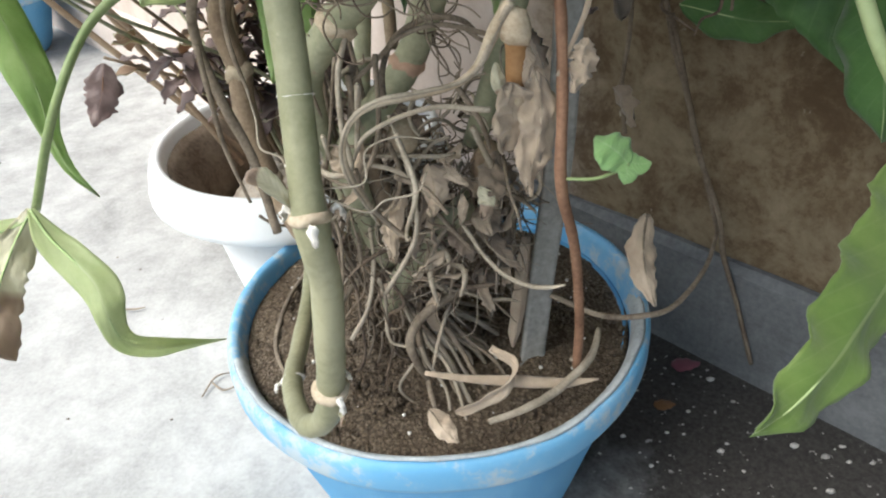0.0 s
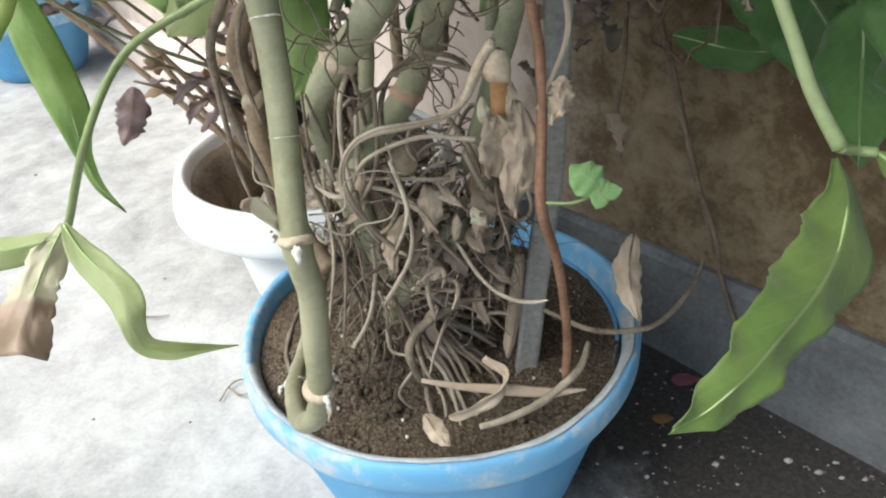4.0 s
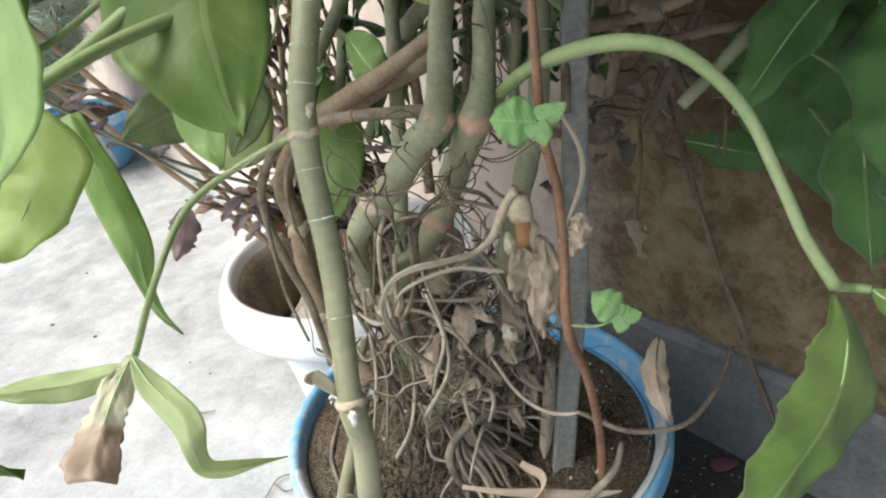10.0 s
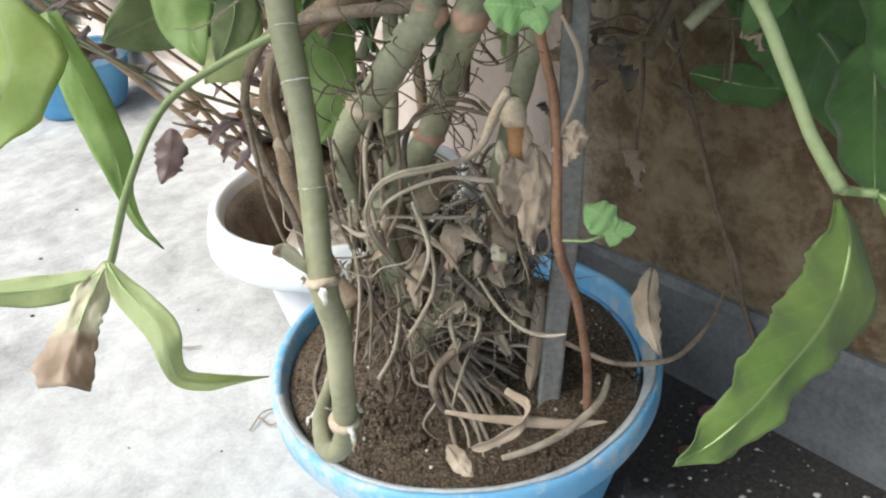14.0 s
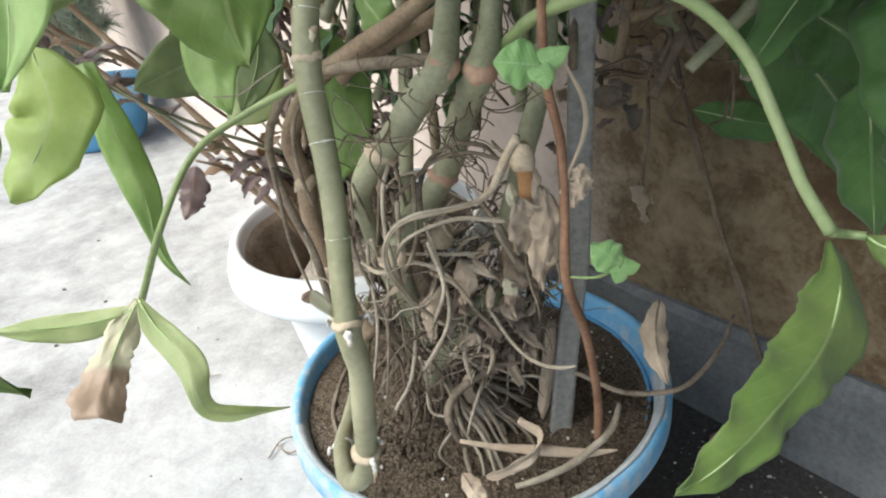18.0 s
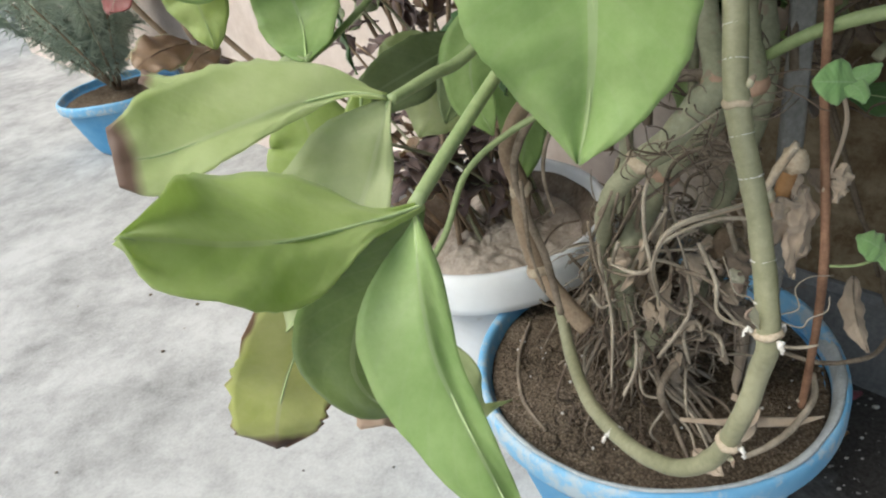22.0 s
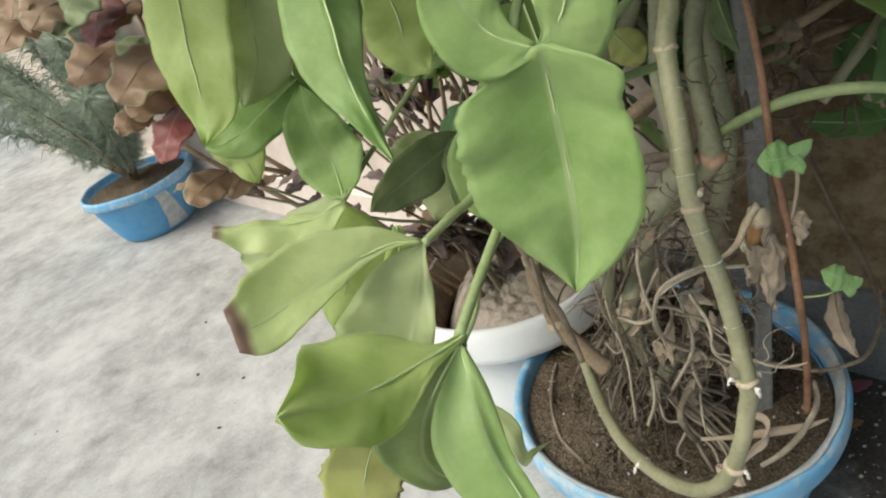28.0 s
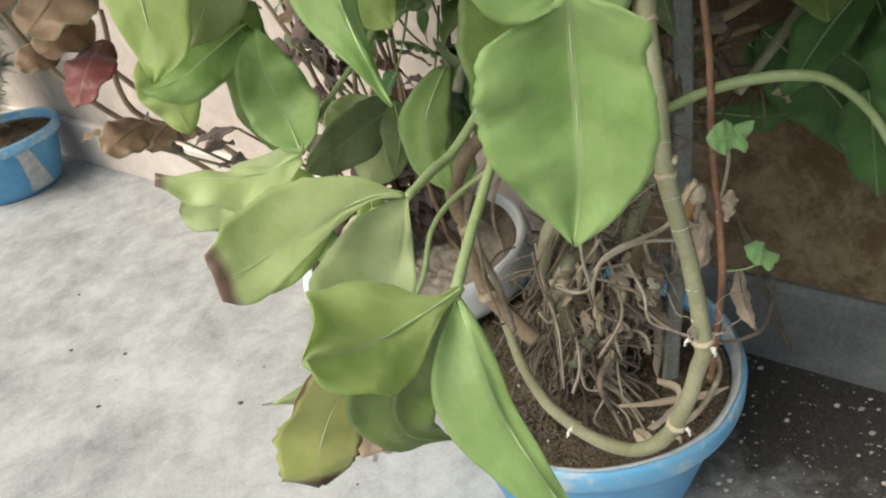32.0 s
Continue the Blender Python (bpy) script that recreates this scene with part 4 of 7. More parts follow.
leaf([(-0.0912, -0.2491, 0.5873), (-0.0977, -0.2471, 0.5911), (-0.1037, -0.2453, 0.5955), (-0.1079, -0.2435, 0.6014), (-0.1108, -0.2418, 0.6081), (-0.1103, -0.2406, 0.6151), (-0.1097, -0.2395, 0.6220), (-0.1086, -0.2387, 0.6287), (-0.1075, -0.2382, 0.6353)], (-0.9665, 0.0142, -0.2563), 0.0171, L_green, "halves", halves=((0.1146, 0.2512, 0.4738, 0.6536, 0.7890, 0.7289, 0.6545, 0.3509, 0.0542), (0.2292, 0.7364, 0.9782, 1.0000, 0.9089, 0.8410, 0.7634, 0.4047, 0.0542)), fold=(0.05, -0.05), wave=0.06, along=24, across=14, rib=0.0005, seed=9, label="side lobe of the large leaf")
leaf([(-0.0895, -0.2504, 0.5871), (-0.0851, -0.2507, 0.5897), (-0.0818, -0.2505, 0.5934), (-0.0789, -0.2503, 0.5974), (-0.0769, -0.2499, 0.6018), (-0.0752, -0.2496, 0.6062), (-0.0739, -0.2492, 0.6108), (-0.0728, -0.2489, 0.6153), (-0.0716, -0.2487, 0.6198)], (-0.8361, 0.2863, 0.4680), 0.0186, L_green, "halves", halves=((0.4199, 0.9595, 1.0000, 0.9840, 0.9109, 0.7880, 0.5375, 0.2911, 0.0491), (0.0840, 0.2215, 0.4251, 0.5908, 0.6708, 0.6681, 0.4583, 0.2518, 0.0491)), fold=(0.05, -0.05), wave=0.06, along=22, across=14, rib=0.0005, seed=10, label="side lobe of the large leaf")
# second leaf behind it
leaf([(-0.0723, -0.1217, 0.5766), (-0.0713, -0.1290, 0.5633), (-0.0708, -0.1368, 0.5502), (-0.0710, -0.1450, 0.5373), (-0.0707, -0.1527, 0.5245), (-0.0702, -0.1609, 0.5120), (-0.0678, -0.1687, 0.4997), (-0.0651, -0.1768, 0.4877), (-0.0603, -0.1845, 0.4763)], (0.9693, 0.2457, 0.0073), 0.0373, L_dull, "halves", halves=((0.5457, 0.7693, 0.9258, 0.9974, 1.0000, 0.9922, 0.7700, 0.4691, 0.0193), (0.4775, 0.5710, 0.6328, 0.6544, 0.6440, 0.6285, 0.5071, 0.3084, 0.0193)), fold=(0.15, 0.15), wave=0.05, tooth=0.015, along=32, across=16, seed=11, label="broad green leaf with a yellow-green margin")
# stalks that pass behind the big leaf and the front stem
stem([(0.0090, -0.0780, 0.5034), (-0.0507, -0.1179, 0.5159), (-0.0756, -0.1479, 0.5164), (-0.1017, -0.1858, 0.5118), (-0.1299, -0.2309, 0.4987), (-0.1485, -0.2630, 0.4890)], (0.0028, 0.0026, 0.0026, 0.0024, 0.0024, 0.0024), M_petiole, name="petiole", rough=0.03, label="long green leaf stalk")
stem([(-0.0018, -0.0983, 0.5607), (-0.0307, -0.1176, 0.5492), (-0.0689, -0.1340, 0.5392), (-0.1194, -0.1722, 0.5076), (-0.1387, -0.1886, 0.5039), (-0.1548, -0.2051, 0.5026)], (0.0028, 0.0026, 0.0026, 0.0024, 0.0024, 0.0022), M_petiole, name="petiole", rough=0.03, label="long green leaf stalk")
# scorched three-part leaf
pj = (-0.1548, -0.2051, 0.5026)
leaf([(-0.1557, -0.2044, 0.5039), (-0.1673, -0.2072, 0.5086), (-0.1788, -0.2120, 0.5102), (-0.1896, -0.2181, 0.5104), (-0.1999, -0.2247, 0.5102), (-0.2097, -0.2316, 0.5103), (-0.2189, -0.2387, 0.5105), (-0.2277, -0.2457, 0.5115), (-0.2363, -0.2518, 0.5146)], (0.2527, -0.8517, -0.4591), 0.0236, L_scorched, "halves", halves=((0.0577, 0.2521, 0.5618, 0.8213, 1.0000, 0.9297, 0.8672, 0.7605, 0.4525), (0.0817, 0.1037, 0.1250, 0.2219, 0.3506, 0.4601, 0.5306, 0.5246, 0.3085)), fold=(-0.35, 0.10), wave=0.07, waves=1.6, tooth=0.03, along=32, across=16, seed=12, label="rolled pale leaflet with a scorched brown tip")
leaf([(-0.1551, -0.2047, 0.5032), (-0.1597, -0.2082, 0.4926), (-0.1645, -0.2120, 0.4822), (-0.1698, -0.2162, 0.4722), (-0.1755, -0.2208, 0.4625), (-0.1827, -0.2253, 0.4538), (-0.1903, -0.2300, 0.4458), (-0.1992, -0.2345, 0.4391), (-0.2080, -0.2393, 0.4326)], (0.8300, -0.2232, -0.5112), 0.0363, L_pale, "halves", halves=((0.0439, 0.5488, 0.7393, 0.8897, 1.0000, 0.9321, 0.7785, 0.4005, 0.0225), (0.0395, 0.1221, 0.2340, 0.3054, 0.3367, 0.3142, 0.2650, 0.1446, 0.0243)), fold=(0.10, -0.40), wave=0.1, along=26, across=12, seed=13, label="pale green hanging leaflet")
leaf([(-0.1674, -0.1759, 0.5012), (-0.1696, -0.1786, 0.4913), (-0.1717, -0.1816, 0.4814), (-0.1747, -0.1854, 0.4720), (-0.1781, -0.1897, 0.4630), (-0.1813, -0.1943, 0.4540), (-0.1842, -0.1990, 0.4451), (-0.1871, -0.2040, 0.4364), (-0.1899, -0.2093, 0.4280)], (0.8227, 0.3396, -0.4559), 0.0158, L_lime, "halves", halves=((0.1581, 0.4266, 0.6977, 0.8264, 0.8677, 0.7773, 0.6202, 0.3614, 0.0636), (0.1581, 0.3931, 0.6304, 0.8278, 1.0000, 0.9152, 0.7005, 0.3986, 0.0636)), fold=(0.10, 0.10), wave=0.1, tooth=0.05, along=24, seed=652, label="yellow-green leaflet in the shade")
leaf([pj, (-0.1782, -0.1745, 0.4754), (-0.1895, -0.1742, 0.4677), (-0.2030, -0.1745, 0.4589)], (0.3, 0.2, 1), 0.007, L_half, "cut", fold=0.3, wave=0.2, crumple=0.25, seed=14, label="crumpled withered leaflet")
# four-part leaf in front
p2 = (-0.1485, -0.2630, 0.4890)
leaf([(-0.1458, -0.2630, 0.4888), (-0.1550, -0.2711, 0.4912), (-0.1638, -0.2791, 0.4943), (-0.1720, -0.2872, 0.4977), (-0.1796, -0.2952, 0.5017), (-0.1866, -0.3029, 0.5063), (-0.1931, -0.3102, 0.5118), (-0.1989, -0.3170, 0.5180), (-0.2039, -0.3235, 0.5247)], (0.2230, -0.8897, -0.3984), 0.0286, L_lime, "halves", halves=((0.0456, 0.1132, 0.5038, 0.8137, 0.9787, 1.0000, 0.7746, 0.3823, 0.0208), (0.0459, 0.0985, 0.2326, 0.4246, 0.5788, 0.6488, 0.5806, 0.3914, 0.0210)), fold=(0.10, 0.15), wave=0.09, waves=2.2, tooth=0.015, along=34, across=18, seed=15, label="broad light green leaflet")
leaf([(-0.1472, -0.2621, 0.4869), (-0.1560, -0.2558, 0.4727), (-0.1653, -0.2502, 0.4581), (-0.1747, -0.2455, 0.4428), (-0.1824, -0.2433, 0.4273), (-0.1864, -0.2433, 0.4118), (-0.1827, -0.2429, 0.3955), (-0.1731, -0.2382, 0.3830), (-0.1615, -0.2328, 0.3714)], (0.9824, 0.0516, -0.1794), 0.0232, L_dull, "halves", halves=((0.0798, 0.3940, 0.7052, 0.9069, 1.0000, 0.9215, 0.5974, 0.3196, 0.0387), (0.0798, 0.3020, 0.5409, 0.7893, 0.9501, 0.9514, 0.6645, 0.3609, 0.0387)), fold=(0.10, 0.10), wave=0.1, along=30, across=16, seed=16, label="folded shaded green leaflet")
leaf([(-0.1487, -0.2651, 0.4861), (-0.1492, -0.2811, 0.4795), (-0.1488, -0.2934, 0.4712), (-0.1475, -0.3022, 0.4607), (-0.1439, -0.3093, 0.4495), (-0.1398, -0.3169, 0.4390), (-0.1354, -0.3248, 0.4293), (-0.1307, -0.3323, 0.4196), (-0.1261, -0.3399, 0.4102)], (0.9794, 0.1503, 0.1346), 0.0211, L_green, "halves", halves=((0.0543, 0.6577, 0.9663, 1.0000, 0.8548, 0.6537, 0.4044, 0.2069, 0.0295), (0.0549, 0.2710, 0.3495, 0.3057, 0.2919, 0.2605, 0.2136, 0.1283, 0.0298)), fold=(0.20, 0.25), wave=0.07, waves=2.0, along=32, across=14, seed=17, label="long folded green leaflet")
leaf([p2, (-0.1845, -0.2353, 0.4479), (-0.2129, -0.2208, 0.4083), (-0.2300, -0.2191, 0.3770), (-0.2368, -0.2233, 0.3559)], (1, 0.15, 0.2), 0.0245, L_yellow, "cut", fold=0.15, wave=0.16, tooth=0.12, seed=18, blunt=0.7, along=28, across=12, label="yellowed leaflet with a ragged brown end")
# back leaf with a dark tip and its stalk
bj = (-0.1988, -0.1139, 0.4977)
stem([(-0.1343, -0.0307, 0.5312), (-0.1831, -0.0687, 0.5005), bj], (0.0019, 0.0018, 0.002), M_petiole, name="petiole", rough=0.03)
leaf([(-0.1999, -0.1147, 0.4971), (-0.2097, -0.1158, 0.4949), (-0.2195, -0.1170, 0.4927), (-0.2295, -0.1172, 0.4938), (-0.2394, -0.1175, 0.4950), (-0.2490, -0.1175, 0.4974), (-0.2584, -0.1175, 0.5002), (-0.2677, -0.1178, 0.5030), (-0.2769, -0.1182, 0.5059)], (0.0383, -0.7958, -0.6043), 0.0188, L_scorched, "halves", halves=((0.1466, 0.2937, 0.4411, 0.4632, 0.4850, 0.4307, 0.3565, 0.2760, 0.1941), (0.2837, 0.5684, 0.8537, 0.9271, 1.0000, 0.9334, 0.8301, 0.5747, 0.2818)), fold=(0.60, 0.10), wave=0.14, tooth=0.05, along=24, seed=19, label="pale leaflet with a dark tip")
leaf([bj, (-0.2430, -0.0950, 0.4714), (-0.2775, -0.0980, 0.4704)], (0.1, 0.7, 0.8), 0.018, L_pale, "cut", fold=0.2, wave=0.14, seed=20, blunt=0.5, label="pale leaflet")
leaf([bj, (-0.2024, -0.0825, 0.5090), (-0.2075, -0.0741, 0.5346), (-0.2059, -0.0667, 0.5577)], (1, 0.2, 0.1), 0.022, L_green, "cut", fold=0.2, wave=0.14, seed=21, label="dull green leaflet")
leaf([(-0.1201, 0.0555, 0.4479), (-0.1507, 0.0431, 0.4399), (-0.1837, 0.0299, 0.4308), (-0.2082, 0.0185, 0.4237)], (0.5, 0.2, 0.9), 0.024, L_olive, "cut", fold=0.15, wave=0.05, seed=22, label="olive green leaf seen from below")
leaf([(-0.1246, 0.0512, 0.4511), (-0.1271, 0.0371, 0.4264), (-0.1403, 0.0216, 0.4007)], (1, 0.2, 0), 0.016, L_olive, "cut", fold=0.15, wave=0.05, seed=23, label="olive green leaf")
# bunch of leaves high above the floor
leaf([(-0.2506, -0.0409, 0.6484), (-0.2522, -0.0492, 0.6360), (-0.2538, -0.0578, 0.6237), (-0.2550, -0.0665, 0.6114), (-0.2560, -0.0755, 0.5992), (-0.2558, -0.0841, 0.5870), (-0.2560, -0.0921, 0.5748), (-0.2567, -0.0993, 0.5625), (-0.2606, -0.1075, 0.5514)], (0.9906, -0.0706, -0.1171), 0.0293, L_lime, "halves", halves=((0.5936, 0.6673, 0.7400, 0.7348, 0.7109, 0.5869, 0.4625, 0.3216, 0.0348), (0.7150, 0.8583, 1.0000, 0.9481, 0.8861, 0.8254, 0.7206, 0.5503, 0.0349)), fold=(0.05, 0.10), wave=0.06, tooth=0.03, along=30, across=14, seed=24, label="large lime green leaf with clear veins")
leaf([(-0.1630, -0.1550, 0.6331), (-0.1628, -0.1629, 0.6224), (-0.1625, -0.1712, 0.6118), (-0.1621, -0.1798, 0.6015), (-0.1625, -0.1881, 0.5913), (-0.1613, -0.1964, 0.5813), (-0.1593, -0.2040, 0.5713), (-0.1567, -0.2110, 0.5615), (-0.1535, -0.2179, 0.5518)], (0.9918, 0.1232, 0.0344), 0.0225, L_green, "halves", halves=((0.6637, 0.8334, 0.9523, 0.9635, 0.8329, 0.6061, 0.3861, 0.1890, 0.0210), (0.9479, 1.0000, 0.9434, 0.6972, 0.5408, 0.4137, 0.2960, 0.1740, 0.0300)), fold=(0.10, 0.80), wave=0.06, along=30, across=14, seed=25, label="pointed green leaf with one half folded under")
leaf([(-0.2119, -0.0360, 0.5545), (-0.2199, -0.0403, 0.5514), (-0.2278, -0.0448, 0.5483), (-0.2358, -0.0487, 0.5451), (-0.2438, -0.0522, 0.5418), (-0.2517, -0.0558, 0.5385), (-0.2604, -0.0584, 0.5369), (-0.2692, -0.0605, 0.5362), (-0.2781, -0.0617, 0.5371)], (0.3494, -0.4854, -0.8014), 0.0177, L_green, "halves", halves=((0.4434, 0.6748, 0.9041, 1.0000, 0.9819, 0.9635, 0.7575, 0.4686, 0.0651), (0.4434, 0.6390, 0.8327, 0.9295, 0.9435, 0.9571, 0.8021, 0.5388, 0.0651)), fold=(0.10, 0.10), wave=0.1, tooth=0.03, along=22, seed=26, label="green leaf")
leaf([(-0.2139, -0.0170, 0.5636), (-0.2158, -0.0233, 0.5527), (-0.2177, -0.0298, 0.5419), (-0.2184, -0.0363, 0.5310), (-0.2178, -0.0427, 0.5200), (-0.2170, -0.0494, 0.5091), (-0.2147, -0.0568, 0.4986), (-0.2121, -0.0645, 0.4883), (-0.2083, -0.0723, 0.4785)], (0.9870, -0.1427, 0.0739), 0.0195, L_dull, "halves", halves=((0.5571, 0.7092, 0.8607, 0.9588, 0.9948, 1.0000, 0.7602, 0.4959, 0.0634), (0.5431, 0.6584, 0.7732, 0.8511, 0.8863, 0.8960, 0.7045, 0.4834, 0.0618)), fold=(0.30, 0.20), wave=0.12, along=22, seed=27, label="shaded green leaf")
leaf([(-0.2838, -0.0118, 0.5422), (-0.2740, -0.0135, 0.5176), (-0.2701, -0.0182, 0.4885)], (1, 0.1, 0.3), 0.020, L_lime, "cut", fold=0.2, wave=0.1, seed=28, label="lime green leaf tip")
leaf([(-0.2217, -0.0244, 0.6343), (-0.2231, -0.0437, 0.6004), (-0.2275, -0.0524, 0.5754), (-0.2454, -0.0601, 0.5539)], (1, 0.2, 0), 0.027, L_pale, "cut", fold=0.1, wave=0.1, seed=29, label="pale green leaf back")
leaf([(-0.1421, -0.0361, 0.6041), (-0.1372, -0.0507, 0.5776), (-0.1368, -0.0613, 0.5587), (-0.1288, -0.0710, 0.5407)], (1, 0.2, 0.2), 0.024, L_lime, "cut", fold=0.1, wave=0.1, seed=30, label="green leaf")
leaf([(-0.0945, -0.0347, 0.4990), (-0.1157, -0.0503, 0.4739), (-0.1201, -0.0637, 0.4508), (-0.1123, -0.0764, 0.4275)], (1, 0.2, 0), 0.018, L_green, "cut", fold=0.2, wave=0.1, seed=31, label="narrow green leaf")
leaf([(-0.2289, -0.0407, 0.4676), (-0.2193, -0.0589, 0.4367), (-0.2297, -0.0728, 0.4149), (-0.2460, -0.0868, 0.3935)], (1, 0.1, 0.2), 0.028, L_lime, "cut", fold=0.1, wave=0.1, seed=32, label="yellow-green leaf")
leaf([(-0.1773, 0.0705, 0.4525), (-0.1561, 0.0675, 0.4262), (-0.1495, 0.0638, 0.4002), (-0.1626, 0.0514, 0.3811)], (1, 0.1, 0.3), 0.034, L_pale, "cut", fold=0.1, wave=0.1, seed=33, label="pale green hanging leaf")
leaf([(-0.1001, 0.1102, 0.4330), (-0.0820, 0.0913, 0.4001), (-0.0809, 0.0658, 0.3582), (-0.0933, 0.0465, 0.3278)], (1, 0.1, 0.1), 0.021, L_green, "cut", fold=0.1, wave=0.1, seed=34, label="shaded green leaf behind the stems")

# arching stalk over the right of the pot and its leaf
rj = (0.1501, -0.2020, 0.3942)
stem([(0.0285, -0.0706, 0.4377), (0.0475, -0.1014, 0.4631), (0.0676, -0.1216, 0.4753), (0.0868, -0.1426, 0.4813), (0.1068, -0.1513, 0.4755), (0.1252, -0.1642, 0.4564), (0.1349, -0.1809, 0.4306), (0.1410, -0.1925, 0.4116), rj], (0.0030, 0.0034, 0.0036, 0.0034, 0.0030, 0.0027, 0.0025, 0.0025, 0.0028), M_petiole, name="petiole", rough=0.03, label="thick arching green stalk")
leaf([(0.1519, -0.1984, 0.3882), (0.1515, -0.2111, 0.3782), (0.1448, -0.2242, 0.3700), (0.1331, -0.2384, 0.3657), (0.1198, -0.2518, 0.3636), (0.1068, -0.2633, 0.3620), (0.0947, -0.2737, 0.3603), (0.0828, -0.2823, 0.3591), (0.0703, -0.2893, 0.3598)], (0.7957, -0.2317, -0.5597), 0.0182, L_dull, "halves", halves=((0.0823, 0.5599, 0.7608, 0.8050, 0.7518, 0.6116, 0.4657, 0.3069, 0.0532), (0.0835, 0.7889, 1.0000, 0.7596, 0.5202, 0.5178, 0.4716, 0.3181, 0.0539)), fold=(0.25, 0.30), wave=0.14, waves=4.5, tooth=0.06, along=44, across=14, seed=40, label="long wavy dull green leaf")
stem([rj, (0.1580, -0.1995, 0.3912), (0.1636, -0.2020, 0.3912)], (0.002, 0.0018, 0.0018), M_petiole, name="petiole", rough=0.03)
leaf([(0.1636, -0.2020, 0.3912), (0.1664, -0.2060, 0.3894), (0.1696, -0.2095, 0.3889), (0.1730, -0.2128, 0.3890), (0.1763, -0.2159, 0.3895), (0.1795, -0.2190, 0.3901), (0.1824, -0.2223, 0.3902), (0.1852, -0.2257, 0.3902), (0.1878, -0.2290, 0.3902)], (0.2865, 0.3736, 0.8822), 0.0091, L_dull, "halves", halves=((0.0930, 0.5387, 0.8135, 1.0000, 0.9500, 0.8890, 0.6556, 0.3555, 0.0631), (0.0930, 0.4700, 0.7138, 0.8885, 0.8861, 0.8745, 0.6556, 0.3555, 0.0631)), fold=(0.20, 0.20), wave=0.12, tooth=0.05, along=24, seed=651, label="pale green leaflet on a short stalk")
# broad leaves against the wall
leaf([(0.2053, 0.0528, 0.4318), (0.2337, 0.0284, 0.3979), (0.2565, 0.0028, 0.3625), (0.2691, -0.0290, 0.3158)], (0.8, -0.3, 0.6), 0.040, L_dark, "cut", fold=0.1, wave=0.12, tooth=0.05, seed=43, along=26, across=14, label="broad green leaf coloured dark for the shade by the wall")
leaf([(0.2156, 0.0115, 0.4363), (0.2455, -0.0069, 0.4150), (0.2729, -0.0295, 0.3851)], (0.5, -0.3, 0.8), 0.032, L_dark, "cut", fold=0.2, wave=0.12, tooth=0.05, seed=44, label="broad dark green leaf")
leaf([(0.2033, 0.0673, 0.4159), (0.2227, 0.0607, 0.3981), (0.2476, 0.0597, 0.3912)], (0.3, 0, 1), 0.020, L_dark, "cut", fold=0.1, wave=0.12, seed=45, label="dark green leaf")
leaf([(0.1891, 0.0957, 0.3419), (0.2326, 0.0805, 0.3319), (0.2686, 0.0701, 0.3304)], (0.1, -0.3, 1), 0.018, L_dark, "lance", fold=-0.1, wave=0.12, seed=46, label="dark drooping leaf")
leaf([(0.1376, -0.0605, 0.5337), (0.1509, -0.0754, 0.5113), (0.1491, -0.0926, 0.4867)], (1, 0, 0.1), 0.026, L_dull, "cut", fold=0.1, wave=0.05, seed=47, label="smooth bright green leaf")
stem([(0.2466, -0.0341, 0.4750), (0.2297, -0.0082, 0.4862), (0.2071, 0.0022, 0.4892)], (0.0022,) * 3, M_petiole, name="petiole", rough=0.03)
stem([(0.2623, 0.0358, 0.5032), (0.2341, 0.0280, 0.4682), (0.2010, 0.0210, 0.4357), (0.1581, 0.0114, 0.3994)], (0.005, 0.005, 0.0048, 0.004), M_stem_old, (0.4, 0.7), label="green side stem by the wall")
stem([(0.1065, 0.0377, 0.4891), (0.1415, 0.0420, 0.4918), (0.1864, 0.0401, 0.4794)], (0.0055, 0.005, 0.0045), M_stem_brown, (0.5,), label="brown side stem")
stem([(0.1048, 0.0314, 0.4522), (0.1405, 0.0358, 0.4550), (0.1773, 0.0333, 0.4665), (0.2288, 0.0374, 0.4894)], (0.0045,) * 4, M_stem_brown, (0.5,), label="brown side stem")
stem([(-0.0160, 0.0260, 0.4633), (0.0229, 0.0351, 0.4992), (0.0456, 0.0446, 0.5390)], (0.006,) * 3, M_stem_old, (0.5,), label="dark green stem")
stem([(-0.0754, 0.0372, 0.4511), (-0.0461, 0.0606, 0.4957), (-0.0244, 0.0856, 0.5451)], (0.0045,) * 3, M_stem_old, (0.5,), label="slim stem")
leaf([(-0.0408, -0.0248, 0.4778), (-0.0308, -0.0410, 0.4649), (-0.0199, -0.0450, 0.4542)], (0.5, 0, 1), 0.014, L_green, "cut", fold=0.2, wave=0.1, seed=48, label="small folded green leaf")
leaf([(-0.0016, -0.0161, 0.5128), (0.0073, -0.0216, 0.4992), (0.0129, -0.0266, 0.4876)], (1, 0, 0.4), 0.014, L_yellow, "cut", fold=0.2, wave=0.1, seed=49, label="yellow leaf among the stems")
leaf([(0.0741, -0.0094, 0.5129), (0.0756, -0.0181, 0.4940), (0.0787, -0.0267, 0.4749)], (1, 0.2, 0.2), 0.011, L_olive, "lance", fold=0.4, wave=0.1, seed=50, label="narrow grey-green leaf")

